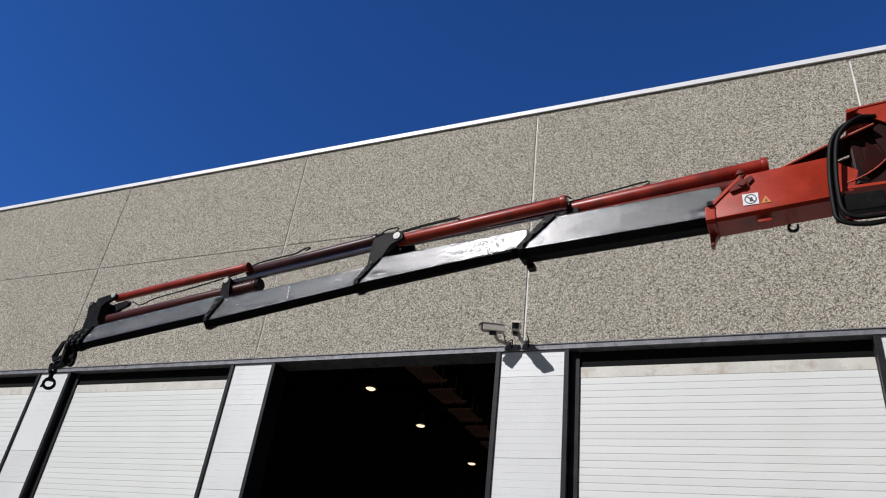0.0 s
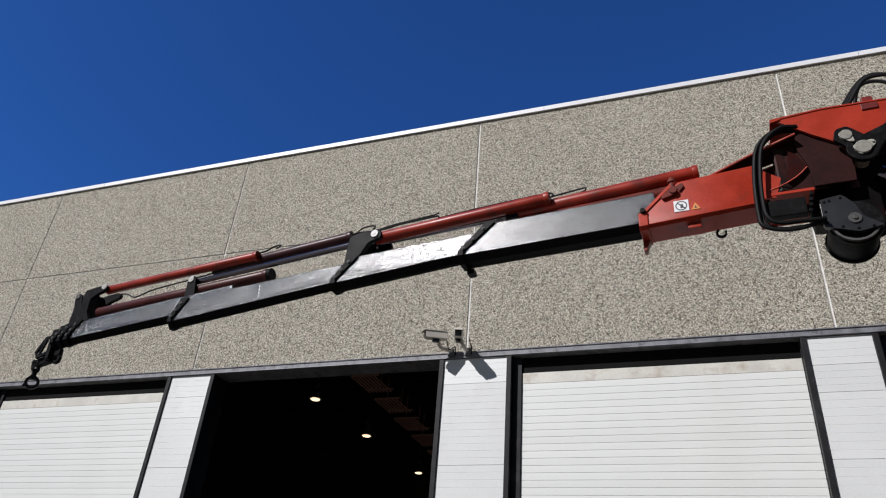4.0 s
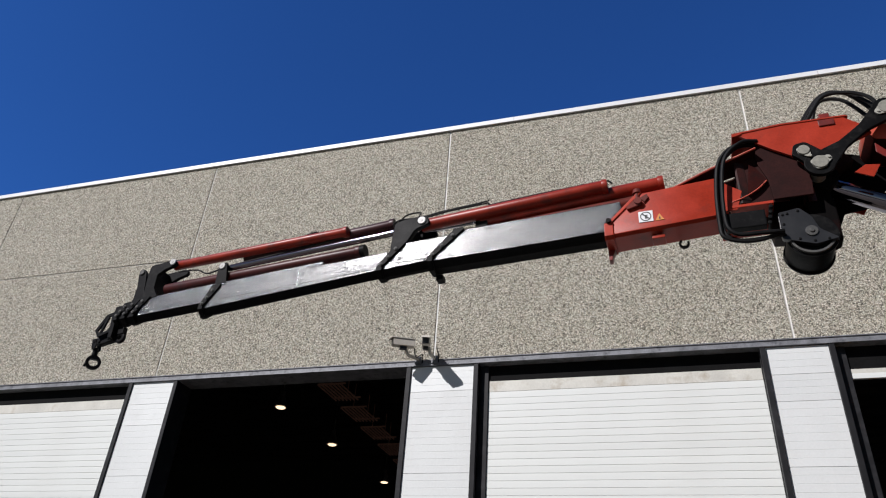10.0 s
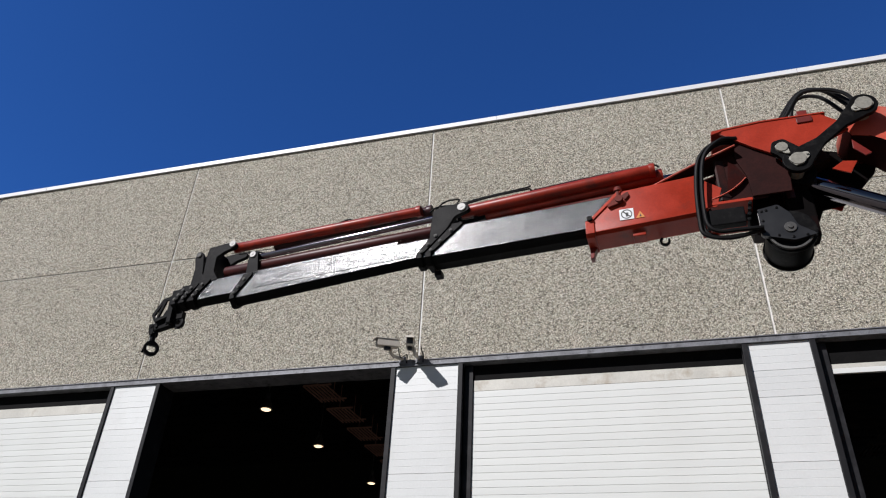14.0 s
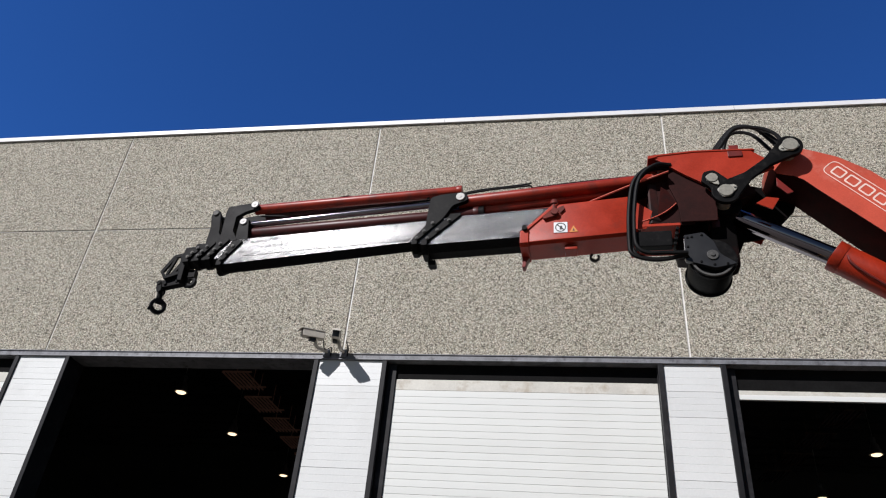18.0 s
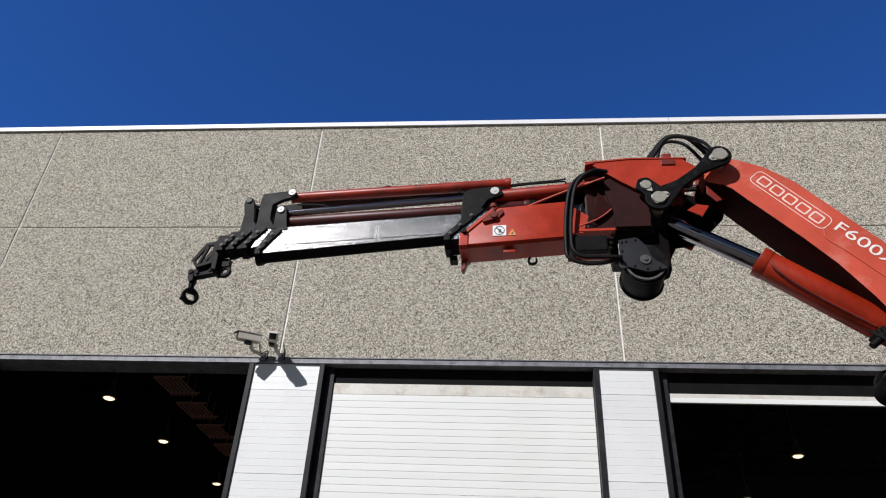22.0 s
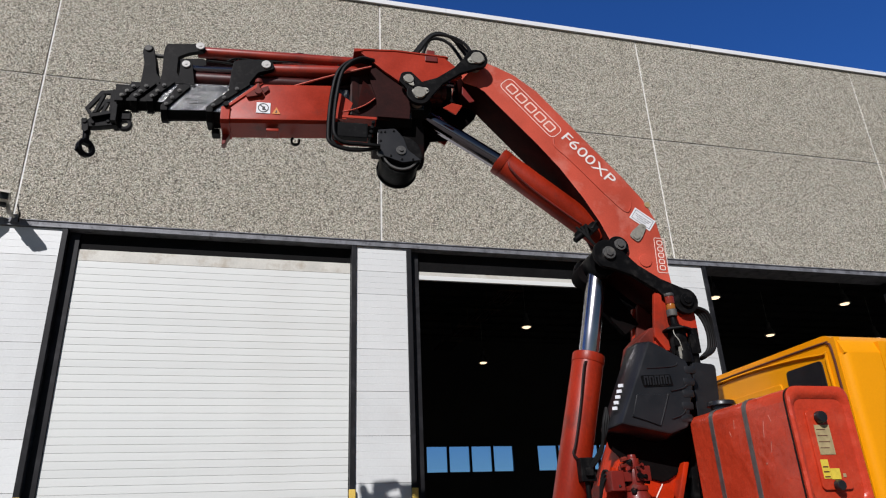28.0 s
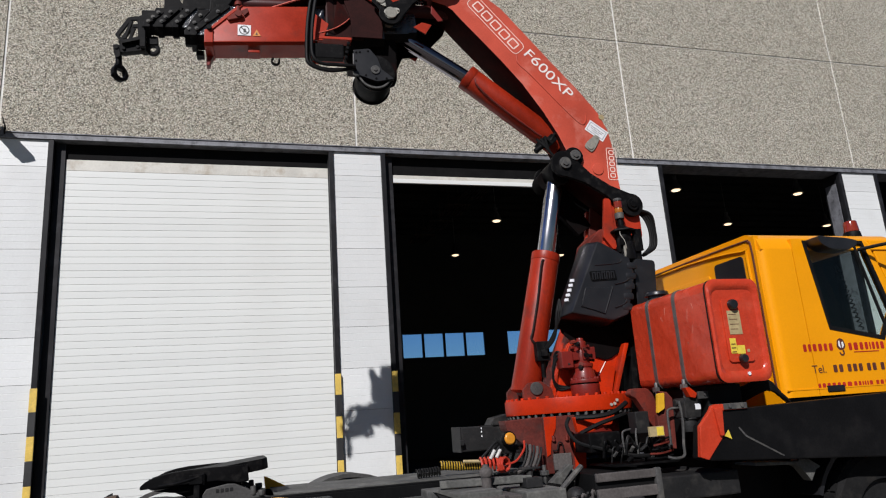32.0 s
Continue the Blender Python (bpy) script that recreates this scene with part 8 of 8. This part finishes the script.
    box(bm, x0 + 0.12, x1 - 0.03, y0 + 0.35, y1 - 0.05, 1.352, z0 - 0.004)
    truck("tank_stand", bm, RUBBER, "dark stand under the tank", 0.01)


build_tank()

CY0, CY1 = -5.37, -3.13      # cab sides
CX0, CX1 = 7.55, 9.30        # cab rear and front
CZ0, CZ1 = 1.71, 3.14


def build_cab():
    # shell as side outline, hollow: sides, rear, roof and floor are plates of their own
    t = 0.05
    bm = bmesh.new()
    loft(bm, [[(x, y, z) for y, z in round_outline([(CY0, CZ1 - 0.16), (CY0 + 0.05, CZ1 - 0.04), (CY0 + 0.16, CZ1 + 0.02), (CY1 - 0.16, CZ1 + 0.02), (CY1 - 0.05, CZ1 - 0.04), (CY1, CZ1 - 0.16), (CY1 - t, CZ1 - 0.16), (CY1 - 0.2, CZ1 - 0.04), (CY0 + 0.2, CZ1 - 0.04), (CY0 + t, CZ1 - 0.16)], 0.03, 3)] for x in (CX0 + 0.02, CX0 + 0.9, CX1 - 0.35, CX1 - 0.18)])
    cab = truck("cab_roof", bm, YELLOW, "amber-yellow cab roof", 0.0)
    # rear wall with raised panel and two dark windows
    bm = bmesh.new()
    m = Matrix(((0, 1, 0, 0), (1, 0, 0, 0), (0, 0, 1, 0), (0, 0, 0, 1)))
    wz0, wz1 = 2.70, 2.96
    wins = [(CY0 + 0.24, CY0 + 0.60), (CY1 - 0.60, CY1 - 0.24)]
    box(bm, CX0, CX0 + t, CY0 + 0.05, CY1 - 0.05, CZ0 - 0.45, wz0)
    box(bm, CX0, CX0 + t, CY0 + 0.05, CY1 - 0.05, wz1, CZ1 - 0.02)
    box(bm, CX0, CX0 + t, CY0 + 0.05, wins[0][0], wz0, wz1)
    box(bm, CX0, CX0 + t, wins[0][1], wins[1][0], wz0, wz1)
    box(bm, CX0, CX0 + t, wins[1][1], CY1 - 0.05, wz0, wz1)
    rear = truck("rear_wall", bm, YELLOW, "amber-yellow cab rear wall with a raised panel")
    for y0, y1 in wins:
        bm = bmesh.new()
        vs = [(y0 - 0.02, wz0 - 0.02), (y1 + 0.02, wz0 - 0.02), (y1 + 0.02, wz1 + 0.02), (y0 - 0.02, wz1 + 0.02)]
        p_ = prism(bm, round_outline(vs, 0.04), CX0 - 0.008, CX0 + 0.012)
        bmesh.ops.transform(bm, matrix=m, verts=bm.verts)
        truck("rear_window", bm, BLACK_PLASTIC, "dark rear window in a rubber seal", 0.003, rear)
    bm = bmesh.new()
    prism(bm, round_outline([(CY0 + 0.70, 2.66), (CY1 - 0.70, 2.66), (CY1 - 0.70, 2.90), (CY0 + 0.70, 2.90)], 0.03), CX0 - 0.012, CX0 + 0.005)
    bmesh.ops.transform(bm, matrix=m, verts=bm.verts)
    truck("raised_panel", bm, YELLOW, "", 0.006, rear)
    for i in range(5):
        bm = bmesh.new()
        y = TY + 0.14 - 0.11 * i
        box(bm, CX0 - 0.018, CX0 - 0.012, y, y + 0.08, 2.745, 2.825)
        truck("embossed_bar", bm, YELLOW, "", 0.002, rear)
    bm = bmesh.new()
    tube(bm, [(CX0 - 0.008, CY0 + 0.16, 1.8), (CX0 - 0.008, CY0 + 0.16, 2.90), (CX0 - 0.008, CY0 + 0.24, 3.02), (CX0 - 0.012, TY, 3.08), (CX0 - 0.012, CY1 - 0.17, 3.05), (CX0 - 0.012, CY1 - 0.10, 2.96)], 0.012, 6)
    truck("seam_bead", bm, YELLOW, "", 0, rear)
    bm = bmesh.new()
    tube(bm, [(CX0 - 0.003, CY0 + 0.092, 1.75), (CX0 - 0.003, CY0 + 0.092, 2.60), (CX0 - 0.003, CY0 + 0.095, CZ1 - 0.12), (CX0 - 0.004, CY0 + 0.125, CZ1 - 0.055), (CX0 - 0.004, CY0 + 0.22, CZ1 - 0.042), (CX0 - 0.004, TY, CZ1 - 0.035), (CX0 - 0.004, CY1 - 0.14, CZ1 - 0.045)], 0.009, 6)
    truck("roof_seam", bm, BROWN_MARK, "dark seam under the roof edge", 0, rear)
    # corner posts
    for y, s in ((CY0, 1), (CY1, -1)):
        bm = bmesh.new()
        pts = []
        for k in range(7):
            a = radians(90 * k / 6)
            pts.append((CX0 + 0.08 - 0.08 * math.cos(a), y + s * (0.08 - 0.08 * math.sin(a))))
        inner = [(CX0 + 0.34, y), (CX0 + 0.34, y + s * t), (CX0 + t, y + s * t), (CX0 + t, y + s * 0.09), (CX0, y + s * 0.09)]
        loop = pts + inner
        loft(bm, [[(px, py, z) for px, py in loop] for z in (CZ0, 2.3, CZ1 - 0.15)])
        side = truck("side_panel", bm, YELLOW, "amber-yellow cab corner panel")
        # door with a window opening
        d0, d1 = CX0 + 0.348, 8.90
        bm = bmesh.new()
        out = [(d0, CZ0), (8.74, CZ0), (8.95, 2.30), (8.98, 2.45), (8.76, CZ1 - 0.10), (8.70, CZ1 - 0.06), (d0, CZ1 - 0.06)]
        cut = [(8.14, 2.28), (8.70, 2.17), (8.86, 2.42), (8.68, 3.05), (8.03, 3.05)]
        def face(ya):
            o_ = [bm.verts.new((x, ya, z)) for x, z in out]
            c_ = [bm.verts.new((x, ya, z)) for x, z in cut]
            es = []
            for L in (o_, c_):
                es += [bm.edges.new((L[i], L[(i + 1) % len(L)])) for i in range(len(L))]
            bmesh.ops.triangle_fill(bm, use_beauty=True, edges=es)
            return o_, c_
        oa, ca = face(y)
        ob_, cb = face(y + s * t)
        for A, Bv in ((oa, ob_), (ca, cb)):
            for i in range(len(A)):
                j = (i + 1) % len(A)
                bm.faces.new((A[i], A[j], Bv[j], Bv[i]))
        door = truck("cab_door", bm, YELLOW, "amber-yellow cab door with lettering")
        bm = bmesh.new()
        prism(bm, [(8.13, 2.27), (8.71, 2.16), (8.87, 2.42), (8.69, 3.06), (8.02, 3.06)], y + s * 0.022, y + s * 0.028)
        pane = truck("door_window", bm, PANE_CAB, "tinted door window", 0, door)
        pane.visible_shadow = False
        bm = bmesh.new()
        o2 = [(8.13, 2.265), (8.71, 2.155), (8.88, 2.42), (8.695, 3.065), (8.015, 3.065)]
        i2 = [(8.155, 2.295), (8.695, 2.195), (8.835, 2.42), (8.675, 3.035), (8.055, 3.035)]
        vo = [[bm.verts.new((x, yy, z)) for x, z in pts_] for pts_, yy in ((o2, y - s * 0.006), (i2, y - s * 0.006), (i2, y + s * 0.02), (o2, y + s * 0.02))]
        for a in range(4):
            b = (a + 1) % 4
            for k in range(5):
                j = (k + 1) % 5
                bm.faces.new((vo[a][k], vo[a][j], vo[b][j], vo[b][k]))
        truck("window_seal", bm, RUBBER, "", 0, door)
        bm = bmesh.new()
        rod(bm, (8.775, y + s * 0.01, 2.27), (8.60, y + s * 0.01, 3.03), 0.014, n=8)
        truck("window_divider", bm, RUBBER, "", 0, door)
        bm = bmesh.new()
        box(bm, 7.98, 8.16, y - s * 0.012, y + s * 0.005, 1.74, 1.79)
        truck("door_handle", bm, BLACK_PLASTIC, "black recessed door handle", 0.004, door)
        # rear-edge gap line of the door
        bm = bmesh.new()
        box(bm, CX0 + 0.02, 8.72, y - s * 0.004, y + s * 0.002, 1.765, 1.775)
        truck("crease_line", bm, YELLOW, "", 0, door)
        # A-pillar
        bm = bmesh.new()
        prism(bm, [(8.76, CZ0), (9.26, CZ0), (9.26, 2.2), (9.02, CZ1 - 0.06), (8.80, CZ1 - 0.06), (9.0, 2.45), (8.97, 2.3)], *sorted((y + s * 0.02, y + s * 0.10)))
        truck("front_pillar", bm, YELLOW, "", 0.01)
        # dark visor over the window, mirror on its arm
        bm = bmesh.new()
        prism(bm, round_outline([(8.04, 3.07), (8.36, 3.05), (8.47, 3.03), (8.46, 2.99), (8.36, 2.94), (8.16, 2.95), (8.06, 3.0)], 0.03), *sorted((y - s * 0.16, y - s * 0.005)))
        truck("wind_deflector", bm, BLACK_PLASTIC, "dark blue-grey visor over the door window", 0.012)
        bm = bmesh.new()
        tube(bm, [(8.62, y - s * 0.01, 2.98), (8.85, y - s * 0.2, 3.0), (9.10, y - s * 0.34, 2.98), (9.16, y - s * 0.36, 2.90)], 0.016)
        truck("mirror_arm", bm, RUBBER, "black mirror arm")
        bm = bmesh.new()
        tube(bm, [(8.92, y - s * 0.01, 2.15), (9.10, y - s * 0.30, 2.18), (9.16, y - s * 0.36, 2.30)], 0.016)
        truck("mirror_arm", bm, RUBBER, "black mirror arm")
        bm = bmesh.new()
        box(bm, 9.10, 9.20, y - s * 0.26 - 0.11, y - s * 0.26 + 0.02, 2.35, 2.90)
        truck("mirror", bm, BLACK_PLASTIC, "black mirror housing", 0.03)
    # front and floor
    bm = bmesh.new()
    box(bm, 9.22, 9.30, CY0 + 0.05, CY1 - 0.05, 0.75, 2.12)
    truck("front_panel", bm, YELLOW, "amber-yellow cab front", 0.02)
    bm = bmesh.new()
    vs = [bm.verts.new(p_) for p_ in ((9.26, CY0 + 0.1, 2.13), (9.26, CY1 - 0.1, 2.13), (9.03, CY1 - 0.1, CZ1 - 0.06), (9.03, CY0 + 0.1, CZ1 - 0.06))]
    bm.faces.new(vs)
    bmesh.ops.solidify(bm, geom=bm.faces[:], thickness=0.006)
    ws = truck("windscreen", bm, PANE_CAB, "tinted windscreen")
    ws.visible_shadow = False
    bm = bmesh.new()
    box(bm, CX0 + 0.05, 9.2, CY0 + 0.06, CY1 - 0.06, 1.22, 1.72)
    truck("cab_floor", bm, CHASSIS, "", 0.01)
    for y in (CY0 + 0.55, CY1 - 0.55):
        bm = bmesh.new()
        prism(bm, round_outline([(7.85, 1.72), (8.35, 1.72), (8.38, 2.10), (8.05, 2.12), (7.95, 2.75), (7.82, 2.75)], 0.05), y - 0.24, y + 0.24)
        truck("seat", bm, SEAT, "dark cab seat", 0.02)
    bm = bmesh.new()
    box(bm, 8.85, 9.2, CY0 + 0.1, CY1 - 0.1, 1.9, 2.15)
    truck("dashboard", bm, SEAT, "", 0.03)
    bm = bmesh.new()
    coil(bm, (8.72, CY0 + 0.35, 2.92), (8.92, CY0 + 0.40, 2.30), 0.018, 0.006, 14)
    truck("radio_cord", bm, RUBBER, "black curly radio cord")
    # beacon
    bm = bmesh.new()
    rod(bm, (8.96, -5.05, CZ1 + 0.02), (8.96, -5.05, CZ1 + 0.10), 0.085, 0.075, n=20)
    b = truck("beacon_base", bm, BLACK_PART, "", 0.004)
    bm = bmesh.new()
    rod(bm, (8.96, -5.05, CZ1 + 0.10), (8.96, -5.05, CZ1 + 0.21), 0.072, 0.06, n=20)
    truck("beacon_lens", bm, RED_LENS, "orange-red rotating beacon lens", 0.012, b)
    # mudguard and hoses below
    # made-up black block in place of the shadow under the cab
    bm = bmesh.new()
    box(bm, 7.25, 9.0, CY0 + 0.45, CY1 - 0.3, 0.55, 1.2)
    truck("under_cab_filler", bm, RUBBER, "black block added under the cab to keep the gap dark", 0.05)
    fender(8.30, CY0 + 0.02, CY0 + 0.42, 0.72, 0.62, BLACK_PLASTIC, "black front mudguard")
    for k in range(4):
        bm = bmesh.new()
        tube(bm, [(7.2, -5.25, 1.72 + 0.03 * k), (7.32, -5.42, 1.80 + 0.02 * k), (7.45, -5.42, 1.74), (7.55, -5.38, 1.68)], 0.02, 7)
        truck("air_hose", bm, RUBBER, "dusty black hose behind the cab")


build_cab()


def text_mark(body, x, z, size, y, mat):
    """Raised lettering on the door, read from the yard side."""
    cu = bpy.data.curves.new("lettering", "FONT")
    cu.body, cu.size, cu.extrude = body, size, 0.001
    cu.align_x = "LEFT"
    ob = new("lettering", cu)
    ob.parent = TRUCK
    ob.matrix_basis = Matrix.Translation((x - 5.0, y - TY, z - G)) @ pose(0, 0, 0, 90, 0, 0)
    cu.materials.append(mat)
    return ob


def door_lettering():
    y = CY0 - 0.002
    def row(x0, widths, z, h, mat, gap=0.012):
        x = x0
        for w in widths:
            if w > 0:
                bm = bmesh.new()
                prism(bm, round_outline([(x + 0.1 * w, z), (x + 0.8 * w, z), (x + 0.8 * w, z + h * 0.92), (x + 0.1 * w, z + h * 0.92)], 0.01, 2), y - 0.0015, y)
                truck("lettering_bar", bm, mat)
                x += w + gap
            else:
                x -= w
    row(7.805, [0.046, 0.040, 0.050, 0.052, 0.046, 0.052], 2.083, 0.068, RED_MARK, 0.008)
    row(8.29, [0.050, 0.060, 0.050, 0.046, 0.020, 0.040, 0.040, 0.052], 2.080, 0.068, RED_MARK, 0.007)
    bm = bmesh.new()
    ring(bm, (8.212, 2.062), 0.028, 0.014, y - 0.0015, y, 16, 170, 420)
    prism(bm, round_outline([(8.165, 2.115), (8.19, 2.085), (8.235, 2.085), (8.262, 2.115), (8.25, 2.17), (8.215, 2.188), (8.18, 2.17)], 0.012), y - 0.0015, y)
    truck("hook_emblem", bm, BROWN_MARK, "small dark hook emblem")
    for pts in ([(8.185, 2.12), (8.205, 2.10), (8.205, 2.165), (8.19, 2.16)], [(8.222, 2.10), (8.245, 2.12), (8.24, 2.155), (8.222, 2.15)]):
        bm = bmesh.new()
        prism(bm, pts, y - 0.003, y - 0.0016)
        truck("emblem_mark", bm, COPING)
    row(8.30, [0.40], 2.058, 0.008, RED_MARK)
    text_mark("Tel.", 7.861, 1.898, 0.098, y, BROWN_MARK)
    row(8.08, [0.056, 0.056, -0.028, 0.056, 0.056, 0.056, -0.028, 0.056, 0.056, -0.028, 0.056, 0.056], 1.897, 0.070, BROWN_MARK, 0.006)
    row(7.89, [0.036, 0.046, 0.046, 0.050, 0.046, 0.046, 0.066, 0.046, 0.036, 0.020, 0.020, 0.020, 0.046, -0.02, 0.042, 0.046, 0.066], 1.768, 0.048, RED_MARK, 0.006)


door_lettering()


# ---- slides of the boom: seconds, pin's way along the boom, its height, pitch ----
SLIDE_1 = [(0, 1.57, 5.575, 2.3), (4, 1.565, 5.58, 2.3), (8, 1.555, 5.59, 2.3), (11, 1.555, 5.595, 2.3), (12, 1.54, 5.60, 2.3), (13, 1.49, 5.60, 2.3), (14, 1.39, 5.61, 2.3), (15.5, 1.20, 5.62, 2.4), (17, 0.98, 5.64, 2.4), (18, 0.80, 5.64, 2.5), (19, 0.61, 5.65, 2.5), (20, 0.40, 5.665, 2.5), (21, 0.18, 5.675, 2.5), (21.9, 0.04, 5.68, 2.5), (23, 0.02, 5.68, 2.5), (32, 0.02, 5.68, 2.5)]
SLIDE_2 = [(0, 3.17, 5.675, 3.2), (1, 3.07, 5.68, 3.2), (2, 2.96, 5.685, 3.1), (3, 2.84, 5.70, 3.1), (4, 2.73, 5.715, 3.0), (5.5, 2.53, 5.74, 3.0), (7, 2.31, 5.765, 2.9), (8, 2.17, 5.78, 2.9), (9, 2.03, 5.795, 2.8), (10, 1.87, 5.81, 2.8), (11, 1.71, 5.82, 2.7), (12, 1.545, 5.83, 2.7), (13, 1.38, 5.84, 2.6), (14, 1.27, 5.855, 2.6), (15.5, 1.09, 5.87, 2.6), (17, 0.87, 5.89, 2.5), (18, 0.68, 5.90, 2.5), (19, 0.48, 5.915, 2.5), (20, 0.27, 5.93, 2.5), (21, 0.04, 5.94, 2.5), (21.9, -0.20, 5.945, 2.5), (22.5, -0.24, 5.95, 2.5), (25, -0.255, 5.96, 2.5), (32, -0.255, 5.975, 2.5)]
SLIDE_3 = [(0, 5.47, 5.43, 4.9), (1, 5.37, 5.445, 4.8), (2, 5.26, 5.46, 4.7), (3, 5.15, 5.48, 4.6), (4, 5.05, 5.505, 4.5), (5.5, 4.85, 5.535, 4.4), (7, 4.63, 5.565, 4.2), (8, 4.49, 5.58, 4.1), (9, 4.35, 5.60, 4.0), (10, 4.19, 5.615, 3.9), (11, 4.03, 5.63, 3.8), (12, 3.85, 5.65, 3.7), (13, 3.68, 5.67, 3.6), (14, 3.58, 5.685, 3.5), (15.5, 3.38, 5.71, 3.4), (17, 3.15, 5.74, 3.3), (18, 2.91, 5.76, 3.2), (19, 2.66, 5.78, 3.1), (20, 2.39, 5.80, 3.0), (21, 2.12, 5.82, 2.9), (22, 1.86, 5.835, 2.8), (23, 1.63, 5.85, 2.7), (24, 1.40, 5.87, 2.6), (25, 1.17, 5.885, 2.5), (27.5, 0.57, 5.905, 2.5), (28.5, 0.33, 5.915, 2.5), (29.2, 0.18, 5.92, 2.5), (29.6, 0.13, 5.92, 2.5), (32, 0.12, 5.92, 2.5)]
SLIDE_4 = [(0, 7.39, 5.445, 6.0), (1, 7.13, 5.48, 5.8), (2, 6.88, 5.515, 5.6), (3, 6.63, 5.55, 5.4), (4, 6.39, 5.585, 5.2), (5.5, 6.01, 5.64, 5.0), (7, 5.62, 5.68, 4.7), (8, 5.38, 5.705, 4.6), (9, 5.14, 5.735, 4.5), (10, 4.89, 5.76, 4.3), (11, 4.63, 5.785, 4.2), (12, 4.38, 5.81, 4.0), (13, 4.12, 5.835, 3.9), (14, 3.87, 5.86, 3.7), (15.5, 3.47, 5.90, 3.5), (17, 3.08, 5.935, 3.4), (18, 2.83, 5.96, 3.3), (19, 2.56, 5.98, 3.2), (20, 2.30, 6.0, 3.1), (21, 2.03, 6.02, 3.0), (22, 1.78, 6.035, 2.9), (23, 1.54, 6.05, 2.8), (24, 1.30, 6.065, 2.7), (25, 1.06, 6.08, 2.6), (27.5, 0.47, 6.11, 2.5), (28.5, 0.22, 6.12, 2.5), (29.2, 0.06, 6.12, 2.5), (29.6, 0.01, 6.12, 2.5), (32, 0.0, 6.12, 2.5)]


def motions():
    for ob, rows, du, dz in zip(SECTIONS, (SLIDE_1, SLIDE_2, SLIDE_3, SLIDE_4), (0.0, -0.01, -0.01, -0.012), (-0.012, -0.02, -0.016, -0.013)):
        walk(ob, [(t, pose(u + du - SLEW, 0, z + dz - BASE_Z, 0, p, 0)) for t, u, z, p in rows])


motions()
